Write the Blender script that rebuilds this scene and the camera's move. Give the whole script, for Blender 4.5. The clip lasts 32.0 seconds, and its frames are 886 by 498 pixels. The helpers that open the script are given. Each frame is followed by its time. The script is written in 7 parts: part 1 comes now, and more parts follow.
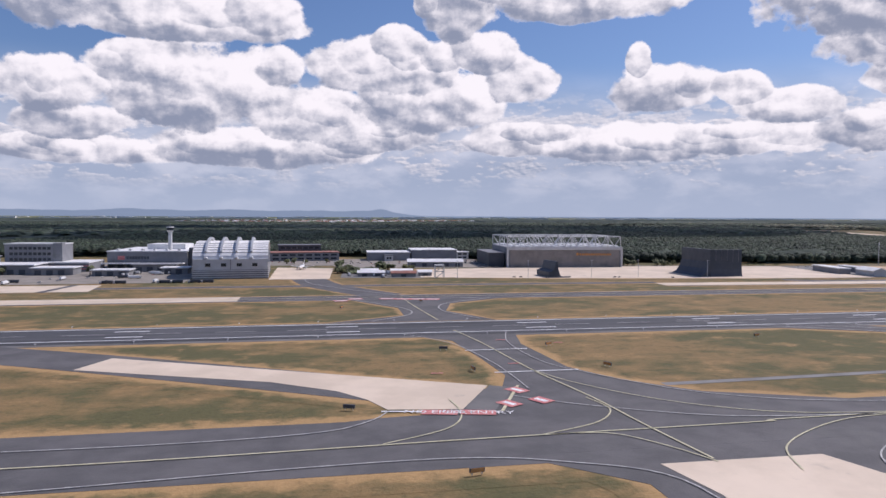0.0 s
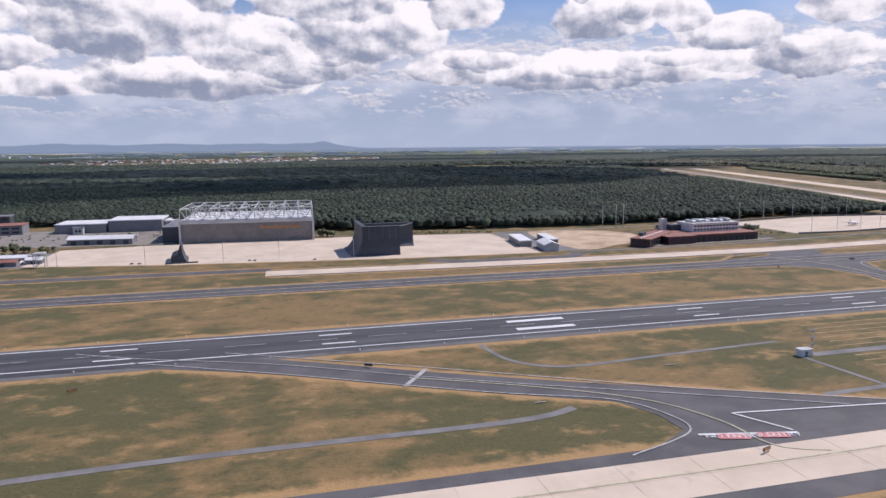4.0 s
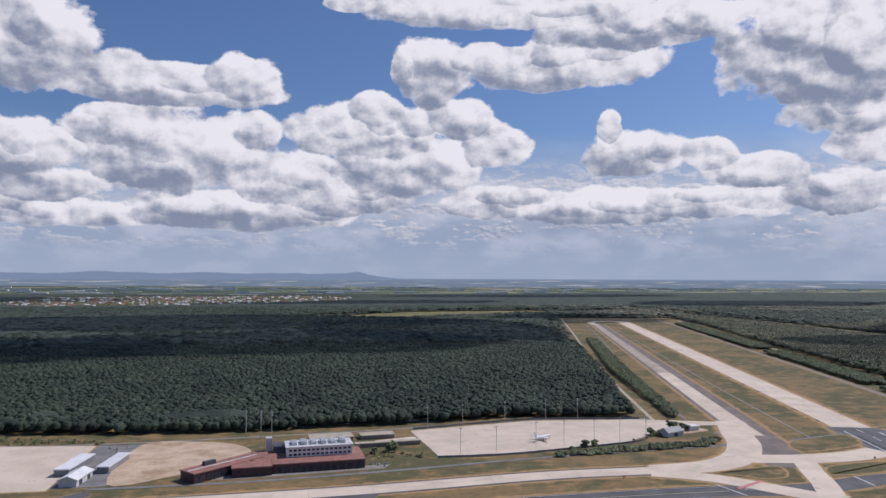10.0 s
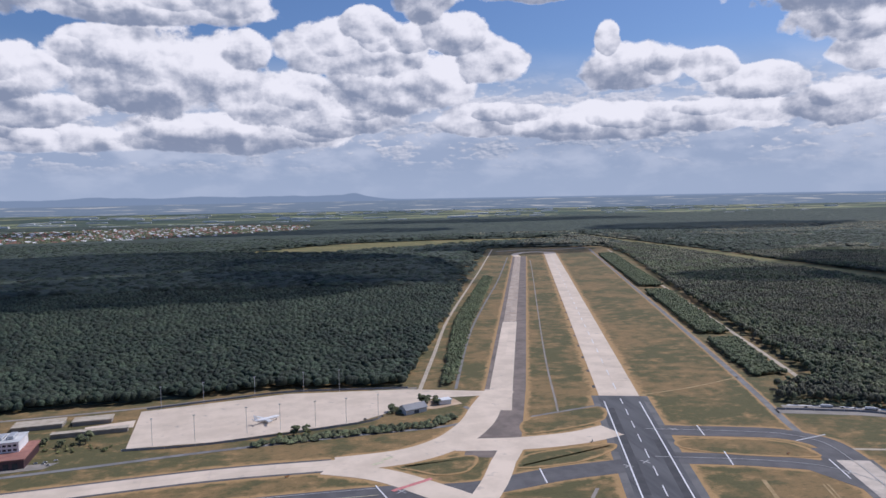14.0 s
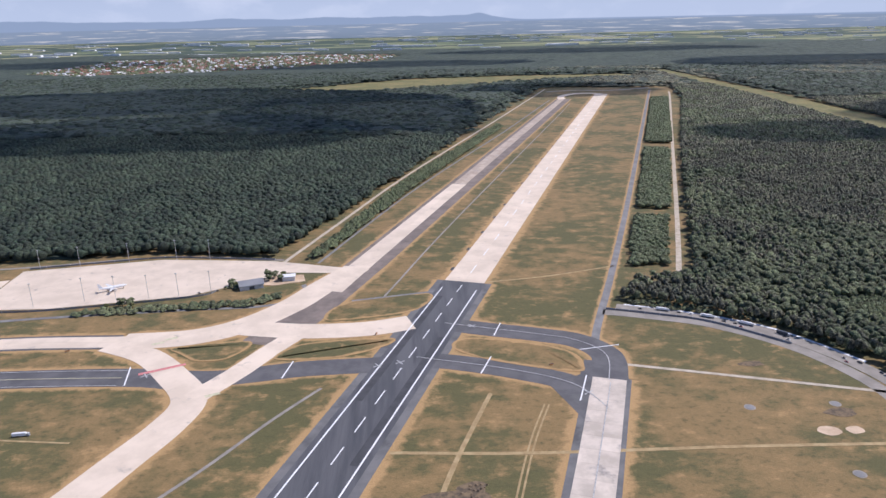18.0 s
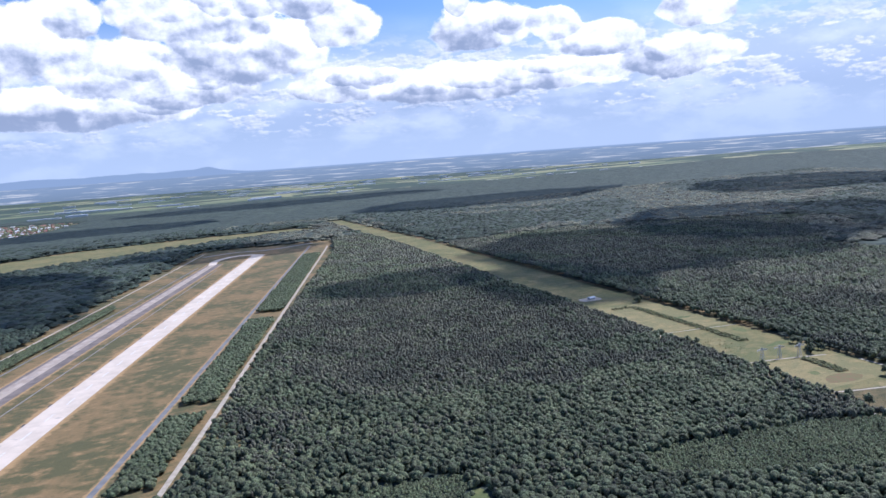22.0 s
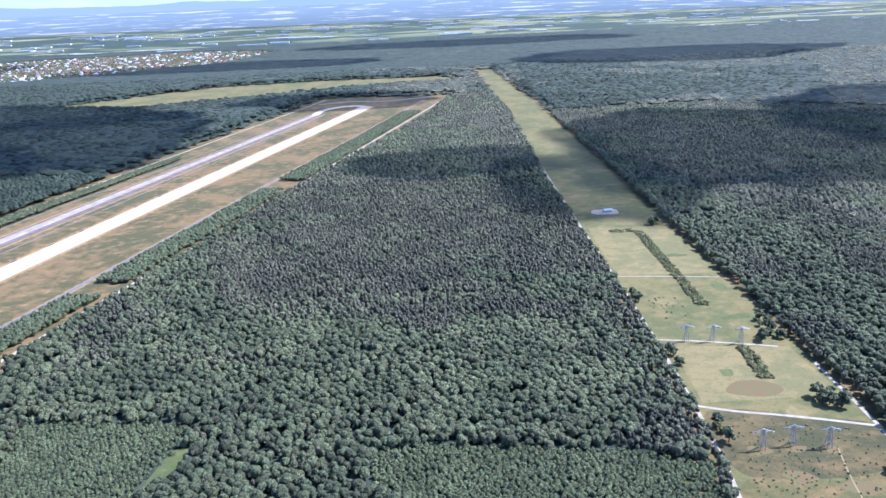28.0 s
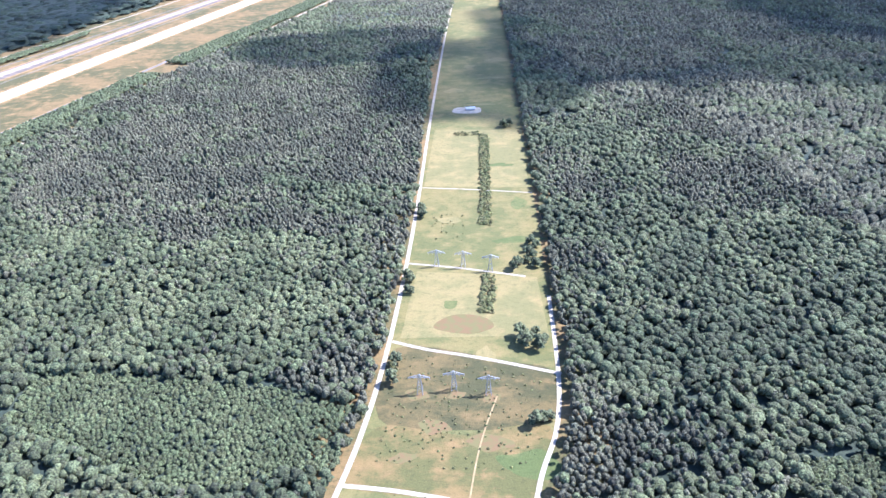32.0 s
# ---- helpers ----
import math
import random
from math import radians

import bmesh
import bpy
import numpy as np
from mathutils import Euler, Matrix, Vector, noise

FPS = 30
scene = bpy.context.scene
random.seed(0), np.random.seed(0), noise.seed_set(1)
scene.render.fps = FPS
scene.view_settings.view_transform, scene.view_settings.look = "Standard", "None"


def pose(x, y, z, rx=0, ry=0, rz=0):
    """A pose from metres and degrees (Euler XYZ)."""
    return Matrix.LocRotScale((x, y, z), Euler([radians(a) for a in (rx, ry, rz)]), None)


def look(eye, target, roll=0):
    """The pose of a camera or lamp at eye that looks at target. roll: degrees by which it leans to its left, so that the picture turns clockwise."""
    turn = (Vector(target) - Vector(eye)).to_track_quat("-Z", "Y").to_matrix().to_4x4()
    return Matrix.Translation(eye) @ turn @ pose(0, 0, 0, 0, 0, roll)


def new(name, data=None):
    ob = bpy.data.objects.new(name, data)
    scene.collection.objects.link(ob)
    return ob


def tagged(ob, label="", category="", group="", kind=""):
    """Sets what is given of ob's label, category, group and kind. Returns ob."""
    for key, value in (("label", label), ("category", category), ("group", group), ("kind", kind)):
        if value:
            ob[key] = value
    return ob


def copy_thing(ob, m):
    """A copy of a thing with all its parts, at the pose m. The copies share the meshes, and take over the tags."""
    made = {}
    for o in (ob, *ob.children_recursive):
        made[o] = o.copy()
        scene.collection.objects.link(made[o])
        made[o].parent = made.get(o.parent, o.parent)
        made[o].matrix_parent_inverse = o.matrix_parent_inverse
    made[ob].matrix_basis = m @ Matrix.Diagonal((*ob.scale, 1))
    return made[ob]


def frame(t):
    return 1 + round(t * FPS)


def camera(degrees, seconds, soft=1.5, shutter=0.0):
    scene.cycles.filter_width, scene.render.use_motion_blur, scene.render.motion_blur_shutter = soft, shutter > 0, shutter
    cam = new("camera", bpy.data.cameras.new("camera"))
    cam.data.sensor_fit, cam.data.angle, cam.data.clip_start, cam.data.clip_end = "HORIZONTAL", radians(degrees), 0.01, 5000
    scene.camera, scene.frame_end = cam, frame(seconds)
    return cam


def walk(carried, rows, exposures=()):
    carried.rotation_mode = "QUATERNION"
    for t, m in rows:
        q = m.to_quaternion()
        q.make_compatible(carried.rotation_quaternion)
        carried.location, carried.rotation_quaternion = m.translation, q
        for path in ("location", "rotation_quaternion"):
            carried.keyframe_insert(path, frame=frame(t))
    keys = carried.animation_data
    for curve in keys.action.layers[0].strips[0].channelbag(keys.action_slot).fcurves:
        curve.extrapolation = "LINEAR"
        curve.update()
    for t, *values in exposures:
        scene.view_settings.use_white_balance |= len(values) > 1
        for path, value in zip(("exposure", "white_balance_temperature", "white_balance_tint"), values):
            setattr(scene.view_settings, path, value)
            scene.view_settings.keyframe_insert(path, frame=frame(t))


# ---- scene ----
cam = camera(64.35, 32.0)

# the flight: seconds, eye, heading, pitch and lean in degrees
PATH = [
    (0.0, (-0.00, 0.00, 28.90), 10.10, -2.87, 0.27),
    (0.5, (18.03, 0.88, 30.94), 10.49, -6.72, -1.26),
    (1.0, (35.84, 1.86, 33.05), 9.91, -10.07, -1.15),
    (1.5, (53.49, 2.74, 35.23), 8.75, -10.72, -0.57),
    (2.0, (70.81, 3.57, 37.50), 6.40, -9.42, 1.19),
    (2.5, (88.01, 4.31, 39.90), 4.66, -7.26, 2.33),
    (3.0, (105.10, 5.03, 42.26), 7.61, -7.44, 1.06),
    (3.5, (122.19, 5.73, 44.54), 12.43, -8.06, -0.07),
    (4.0, (139.35, 6.31, 46.77), 14.52, -8.43, -0.50),
    (4.5, (156.57, 6.83, 49.04), 14.84, -9.14, -1.61),
    (6.5, (225.48, 8.73, 57.55), 14.53, -10.00, -1.05),
    (7.0, (242.67, 8.40, 60.08), 15.01, -8.67, -0.19),
    (7.5, (259.76, 7.83, 62.81), 15.37, -7.19, 0.19),
    (8.0, (276.71, 7.11, 65.74), 15.26, -5.66, 0.45),
    (8.5, (293.48, 6.47, 68.85), 14.66, -3.91, 0.36),
    (9.0, (310.10, 6.04, 71.98), 13.58, -1.63, 0.26),
    (9.5, (326.66, 5.95, 75.11), 12.61, 0.73, 0.13),
    (10.0, (343.14, 6.13, 78.17), 12.01, 2.22, 0.21),
    (10.5, (359.54, 6.50, 81.11), 11.86, 2.45, 0.11),
    (11.0, (375.94, 7.08, 83.92), 11.95, 1.57, -0.02),
    (11.5, (392.30, 7.79, 86.67), 12.10, 0.22, -0.33),
    (12.0, (408.64, 8.50, 89.37), 12.19, -1.03, -0.58),
    (12.5, (424.95, 9.05, 92.08), 12.33, -2.14, -0.76),
    (13.0, (441.24, 9.39, 94.79), 12.37, -3.08, -0.80),
    (13.5, (457.60, 9.61, 97.42), 12.34, -3.85, -0.94),
    (15.5, (524.55, 10.36, 107.47), 10.60, -5.80, -1.48),
    (16.0, (541.39, 9.98, 110.21), 8.67, -7.05, -1.30),
    (16.5, (558.24, 9.38, 112.95), 6.01, -9.25, -1.39),
    (17.0, (575.13, 8.73, 115.70), 3.55, -11.90, -1.59),
    (17.5, (592.08, 8.14, 118.36), 1.45, -15.06, -1.81),
    (18.0, (609.07, 7.80, 120.87), 1.89, -18.15, -1.27),
    (18.5, (626.06, 7.83, 123.11), 0.62, -23.29, -0.92),
    (19.0, (643.01, 8.25, 125.08), -1.20, -27.44, -2.99),
    (19.5, (659.89, 9.01, 126.96), 1.53, -24.08, -5.18),
    (20.0, (676.69, 10.03, 128.83), 7.43, -20.35, -5.11),
    (20.5, (693.38, 11.19, 130.74), 15.20, -15.09, -4.19),
    (21.0, (709.91, 12.28, 132.66), 22.44, -10.10, -3.70),
    (21.5, (726.35, 13.36, 134.60), 25.56, -7.66, -3.46),
    (22.0, (742.81, 14.38, 136.54), 22.96, -7.63, -4.12),
    (22.5, (759.36, 15.37, 138.45), 17.59, -8.30, -4.75),
    (23.0, (775.94, 16.39, 140.32), 12.61, -8.88, -4.88),
    (23.5, (792.50, 17.54, 142.17), 8.45, -9.78, -4.63),
    (24.0, (808.92, 18.72, 144.05), 5.09, -11.14, -4.16),
    (24.5, (825.15, 19.87, 145.96), 2.64, -12.71, -3.94),
    (26.5, (888.53, 23.67, 154.01), 2.92, -16.75, -3.81),
    (27.0, (905.18, 24.36, 156.12), 3.88, -17.67, -3.11),
    (27.5, (922.19, 25.00, 158.18), 4.21, -18.71, -2.55),
    (28.0, (939.43, 25.78, 160.05), 3.91, -19.81, -2.39),
    (28.5, (956.84, 26.84, 161.68), 3.29, -20.84, -2.51),
    (29.0, (974.35, 28.19, 163.06), 2.61, -21.82, -2.71),
    (29.5, (991.84, 29.94, 164.22), 1.95, -22.78, -2.87),
    (30.0, (1009.19, 32.12, 165.18), 1.30, -23.83, -2.94),
    (30.5, (1026.39, 34.65, 166.01), 0.87, -25.08, -2.77),
    (31.0, (1043.44, 37.48, 166.78), 0.60, -26.65, -2.59),
    (31.5, (1060.33, 40.55, 167.58), 0.34, -28.38, -2.50),
    (32.0, (1077.17, 43.76, 168.42), -0.01, -30.21, -2.39),
]


def aim(eye, heading, pitch, lean):
    a, p = radians(heading), radians(pitch)
    way = Vector((math.sin(a) * math.cos(p), math.cos(a) * math.cos(p), math.sin(p)))
    return look(eye, Vector(eye) + way * 100, lean)


walk(cam, [(t, aim(eye, heading, pitch, lean)) for t, eye, heading, pitch, lean in PATH],
     [(0, 0.1, 6350, 20), (4, 0.15, 6350, 20), (9, 0.1, 6200, 18), (10, -0.13, 6150, 17), (12, -0.2, 6050, 16), (13, -0.1, 6000, 17), (16, 0.0, 5950, 17), (18.5, 0.55, 6150, 19), (20, 0.78, 5750, 18), (23, 0.45, 5400, 17), (26, 0.95, 5250, 17),
      (28, 1.25, 5200, 18), (30, 1.45, 5250, 19), (32, 1.85, 5350, 19)])

# ---- world, sun and exposure ----
SUN_AZ, SUN_EL = 74, 50          # degrees to the right of +y, and above the horizon
TO_SUN = Vector((math.sin(radians(SUN_AZ)) * math.cos(radians(SUN_EL)), math.cos(radians(SUN_AZ)) * math.cos(radians(SUN_EL)), math.sin(radians(SUN_EL))))
world = bpy.data.worlds.new("world")
scene.world = world
world.use_nodes = True
wt = world.node_tree
wt.nodes.clear()


def wire(tree, sock, value):
    if isinstance(value, bpy.types.NodeSocket):
        tree.links.new(value, sock)
    elif value is not None:
        sock.default_value = value


def calc(tree, op, a, b=None, c=None, clamp=False):
    n = tree.nodes.new("ShaderNodeMath")
    n.operation, n.use_clamp = op, clamp
    for sock, v in zip(n.inputs, (a, b, c)):
        wire(tree, sock, v)
    return n.outputs[0]


def ramp(tree, value, lo, hi, a=0.0, b=1.0):
    n = tree.nodes.new("ShaderNodeMapRange")
    n.interpolation_type = "SMOOTHSTEP"
    for sock, v in zip(n.inputs, (value, lo, hi, a, b)):
        wire(tree, sock, v)
    return n.outputs[0]


def blend(tree, fac, a, b):
    n = tree.nodes.new("ShaderNodeMix")
    n.data_type = "RGBA"
    wire(tree, n.inputs[0], fac)
    for sock, v in ((n.inputs[6], a), (n.inputs[7], b)):
        wire(tree, sock, (*v, 1) if isinstance(v, tuple) and len(v) == 3 else v)
    return n.outputs[2]


def fuzz(tree, vec, scale, detail=4.0, rough=0.55, kind="ShaderNodeTexNoise"):
    n = tree.nodes.new(kind)
    wire(tree, n.inputs["Vector"], vec)
    n.inputs["Scale"].default_value = scale
    if "Detail" in n.inputs:
        n.inputs["Detail"].default_value, n.inputs["Roughness"].default_value = detail, rough
    return n.outputs[0]


def joinxyz(tree, x, y, z=0.0):
    n = tree.nodes.new("ShaderNodeCombineXYZ")
    for sock, v in zip(n.inputs, (x, y, z)):
        wire(tree, sock, v)
    return n.outputs[0]


def one_heap():
    """A heap of cloud laid over those behind it: in goes the place on the sky, what lies behind, and the heap's size and place; out come tone and cover."""
    t = bpy.data.node_groups.new("cloud_heap", "ShaderNodeTree")
    for label in ("place", "behind", "size", "shift"):
        t.interface.new_socket(name=label, in_out="INPUT", socket_type="NodeSocketVector")
    t.interface.new_socket(name="result", in_out="OUTPUT", socket_type="NodeSocketVector")
    came, gone = t.nodes.new("NodeGroupInput"), t.nodes.new("NodeGroupOutput")
    fit = t.nodes.new("ShaderNodeVectorMath")
    fit.operation = "MULTIPLY_ADD"
    after = t.nodes.new("ShaderNodeVectorMath")        # ties each heap to the one behind it, so that they are worked out in turn
    after.operation = "MULTIPLY_ADD"
    t.links.new(came.outputs[1], after.inputs[0])
    after.inputs[1].default_value = (1e-7, 1e-7, 1e-7)
    t.links.new(came.outputs[0], after.inputs[2])
    for sock, source in zip(fit.inputs, (after.outputs[0], came.outputs[2], came.outputs[3])):
        t.links.new(source, sock)
    sp = t.nodes.new("ShaderNodeSeparateXYZ")
    t.links.new(fit.outputs[0], sp.inputs[0])
    u, v, edge = sp.outputs
    flat = calc(t, "MAXIMUM", v, calc(t, "MULTIPLY", v, -1.25))
    d = calc(t, "SUBTRACT", edge, calc(t, "MULTIPLY_ADD", flat, flat, calc(t, "MULTIPLY", u, u)))
    cover = calc(t, "MULTIPLY", d, 4.5, clamp=True)
    own = calc(t, "MULTIPLY_ADD", v, 0.42, calc(t, "MULTIPLY_ADD", u, 0.16, 0.56))
    mix = t.nodes.new("ShaderNodeMix")
    mix.data_type = "VECTOR"
    t.links.new(cover, mix.inputs[0])
    t.links.new(came.outputs[1], mix.inputs[4])
    t.links.new(joinxyz(t, own, 1.0, 0.0), mix.inputs[5])
    t.links.new(mix.outputs[1], gone.inputs[0])
    return t


def build_sky():
    t = wt
    way = t.nodes.new("ShaderNodeTexCoord").outputs["Generated"]
    sp = t.nodes.new("ShaderNodeSeparateXYZ")
    t.links.new(way, sp.inputs[0])
    dx, dy, dz = sp.outputs
    az = calc(t, "MULTIPLY", calc(t, "ARCTAN2", dx, dy), 57.29578)
    el = calc(t, "MULTIPLY", calc(t, "ARCSINE", dz), 57.29578)
    here = joinxyz(t, calc(t, "MULTIPLY", az, 0.1), calc(t, "MULTIPLY", el, 0.125), 1.7)
    sunny = joinxyz(t, calc(t, "ADD", calc(t, "MULTIPLY", az, 0.1), 0.04), calc(t, "ADD", calc(t, "MULTIPLY", el, 0.125), 0.07), 1.7)
    def heads(vec, fine=4.0, size=3.4):
        """Round heads on heads, like the tops of heap clouds."""
        wob = t.nodes.new("ShaderNodeTexNoise")
        t.links.new(vec, wob.inputs["Vector"])
        wob.inputs["Scale"].default_value, wob.inputs["Detail"].default_value = 5.0, 4.0
        mv = t.nodes.new("ShaderNodeVectorMath")
        mv.operation = "MULTIPLY_ADD"
        t.links.new(wob.outputs["Color"], mv.inputs[0])
        mv.inputs[1].default_value = (0.16, 0.16, 0.0)
        t.links.new(vec, mv.inputs[2])
        vo = t.nodes.new("ShaderNodeTexVoronoi")
        vo.feature, vo.normalize = "SMOOTH_F1", True
        t.links.new(mv.outputs[0], vo.inputs["Vector"])
        for key, value in (("Scale", size), ("Detail", fine), ("Roughness", 0.5), ("Lacunarity", 2.3), ("Smoothness", 0.35)):
            vo.inputs[key].default_value = value
        return calc(t, "SUBTRACT", 0.93, calc(t, "MULTIPLY", vo.outputs["Distance"], 1.15))
    puff = calc(t, "SUBTRACT", heads(here, 5.0), 0.5)
    b1, b2 = fuzz(t, here, 3.6, 6.0, 0.52), fuzz(t, sunny, 3.6, 6.0, 0.52)
    ragged = fuzz(t, here, 2.3, 8.0, 0.6)
    low_here = fuzz(t, here, 2.6, 3.5, 0.55)
    low_up = fuzz(t, joinxyz(t, calc(t, "ADD", calc(t, "MULTIPLY", az, 0.1), 0.07), calc(t, "ADD", calc(t, "MULTIPLY", el, 0.125), 0.15), 1.7), 2.6, 3.5, 0.55)

    edge = calc(t, "ADD", 1.0, calc(t, "ADD", calc(t, "MULTIPLY", puff, 1.1), calc(t, "MULTIPLY", calc(t, "SUBTRACT", ragged, 0.5), 2.2)))
    lit = calc(t, "ADD", calc(t, "MULTIPLY", calc(t, "SUBTRACT", b1, b2), 2.2), calc(t, "MULTIPLY", calc(t, "SUBTRACT", low_here, low_up), 0.6))
    grey = None
    for a, e, ra, re, much in GREYS:
        u, v = calc(t, "MULTIPLY_ADD", az, 1 / ra, -a / ra), calc(t, "MULTIPLY_ADD", el, 1 / re, -e / re)
        d = calc(t, "MULTIPLY", calc(t, "SUBTRACT", 1.0, calc(t, "MULTIPLY_ADD", v, v, calc(t, "MULTIPLY", u, u)), clamp=True), much)
        grey = d if grey is None else calc(t, "MAXIMUM", grey, d)
    # each heap stands before the farther, lower ones: lit on the sun's side and its head, grey towards its flat base
    pick = random.Random(12)
    heaps = []
    for a, e, ra, re in CLOUDS:
        heaps.append((e - 0.35 * re, a, e, ra, re))
        if ra * re > 6:
            for k in range(3 if ra > 5 else 2):
                heaps.append((e - 0.34 * re, a + ra * pick.uniform(-0.75, 0.75), e + re * pick.uniform(-0.15, 0.5), ra * pick.uniform(0.22, 0.36), re * pick.uniform(0.4, 0.6)))
    place, layers = joinxyz(t, az, el, edge), joinxyz(t, 0.6, 0.0, 0.0)
    single = one_heap()
    for _, a, e, ra, re in sorted(heaps):
        g = t.nodes.new("ShaderNodeGroup")
        g.node_tree = single
        t.links.new(place, g.inputs[0])
        t.links.new(layers, g.inputs[1])
        g.inputs[2].default_value, g.inputs[3].default_value = (1 / ra, 1 / re, 1.0), (-a / ra, -e / re, 0.0)
        layers = g.outputs[0]
    both = t.nodes.new("ShaderNodeSeparateXYZ")
    t.links.new(layers, both.inputs[0])
    tone, heap = both.outputs[0], both.outputs[1]
    # small far heaps low over the land
    tiny = joinxyz(t, calc(t, "MULTIPLY", az, 0.24), calc(t, "MULTIPLY", el, 0.5), 4.2)
    t1 = fuzz(t, tiny, 3.2, 6.0, 0.55)
    t2 = fuzz(t, joinxyz(t, calc(t, "ADD", calc(t, "MULTIPLY", az, 0.24), 0.03), calc(t, "ADD", calc(t, "MULTIPLY", el, 0.5), 0.06), 4.2), 3.2, 6.0, 0.55)
    gate = fuzz(t, joinxyz(t, calc(t, "MULTIPLY", az, 0.07), calc(t, "MULTIPLY", el, 0.3), 8.8), 2.0, 3, 0.5)
    dmass = calc(t, "ADD", calc(t, "MULTIPLY", calc(t, "SUBTRACT", t1, 0.5), 3.4), calc(t, "MULTIPLY", calc(t, "SUBTRACT", gate, 0.47), 4.0))
    deck = calc(t, "MULTIPLY", calc(t, "MULTIPLY", ramp(t, dmass, 0.0, 0.45), ramp(t, el, 10.0, 6.5)), ramp(t, el, 1.5, 3.2))
    tone = ramp(t, calc(t, "SUBTRACT", calc(t, "ADD", tone, lit), calc(t, "MULTIPLY", grey, 0.42)), -0.1, 0.9)
    heap_col = blend(t, tone, (0.25, 0.29, 0.375), (0.88, 0.865, 0.865))
    dtone = calc(t, "ADD", ramp(t, el, 2.5, 6.5, 0.42, 0.66), calc(t, "SUBTRACT", calc(t, "MULTIPLY", calc(t, "SUBTRACT", t1, t2), 2.4), calc(t, "MULTIPLY", grey, 0.5)))
    dtone = calc(t, "MINIMUM", calc(t, "MAXIMUM", dtone, 0.0), 1.0)
    deck_col = blend(t, dtone, (0.26, 0.325, 0.43), (0.76, 0.75, 0.765))
    sky = t.nodes.new("ShaderNodeTexSky")
    sky.sky_type, sky.sun_disc = "NISHITA", False
    sky.sun_elevation, sky.sun_rotation = radians(SUN_EL), radians(SUN_AZ)
    dim = t.nodes.new("ShaderNodeVectorMath")
    dim.operation = "MULTIPLY"
    t.links.new(sky.outputs[0], dim.inputs[0])
    dim.inputs[1].default_value = (0.056, 0.070, 0.090)
    veil = blend(t, ramp(t, el, 2.0, 6.0), (0.31, 0.38, 0.495), (0.40, 0.465, 0.575))
    veil = blend(t, ramp(t, fuzz(t, joinxyz(t, calc(t, "MULTIPLY", az, 0.1), calc(t, "MULTIPLY", el, 0.22), 2.2), 2.0, 6, 0.55), 0.42, 0.66, 0.0, 0.55), veil, (0.66, 0.69, 0.75))
    veil = blend(t, calc(t, "MULTIPLY", grey, 0.9), veil, (0.29, 0.355, 0.465))
    col = blend(t, ramp(t, el, 12.0, 6.0), dim.outputs[0], veil)
    col = blend(t, deck, col, deck_col)
    col = blend(t, heap, col, heap_col)
    # hazy veil low down, then blue hills and land past the ground sheet's end, haze mixed into their colours
    col = blend(t, ramp(t, el, 4.5, 0.3, 0.0, 0.75), col, (0.385, 0.455, 0.565))
    hill_n = fuzz(t, joinxyz(t, calc(t, "MULTIPLY", az, 0.13), 0.0, 3.0), 1.0, 5, 0.5)
    peak = calc(t, "MULTIPLY", calc(t, "POWER", ramp(t, calc(t, "ABSOLUTE", calc(t, "SUBTRACT", az, HILL_AZ)), 4.6, 0.0), 1.6), 0.3)
    knob = ramp(t, calc(t, "ABSOLUTE", calc(t, "SUBTRACT", az, HILL_AZ)), 1.1, 0.0, 0.0, 0.14)
    ridge = calc(t, "MULTIPLY", ramp(t, hill_n, 0.25, 0.75, 0.25, 0.62), ramp(t, az, HILL_AZ + 3, HILL_AZ - 6))
    height = calc(t, "SUBTRACT", calc(t, "ADD", ridge, calc(t, "ADD", peak, knob)), 0.22)
    hills = ramp(t, calc(t, "SUBTRACT", el, height), 0.05, -0.03)
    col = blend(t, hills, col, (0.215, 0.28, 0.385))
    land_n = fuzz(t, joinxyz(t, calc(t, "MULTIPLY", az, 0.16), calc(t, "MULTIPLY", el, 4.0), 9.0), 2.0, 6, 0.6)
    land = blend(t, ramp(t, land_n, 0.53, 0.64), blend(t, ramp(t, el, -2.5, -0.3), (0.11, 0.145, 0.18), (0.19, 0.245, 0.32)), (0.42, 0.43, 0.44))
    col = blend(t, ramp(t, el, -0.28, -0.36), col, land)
    bg = t.nodes.new("ShaderNodeBackground")
    t.links.new(col, bg.inputs[0])
    bg.inputs[1].default_value = 1.0
    out = t.nodes.new("ShaderNodeOutputWorld")
    t.links.new(bg.outputs[0], out.inputs[0])


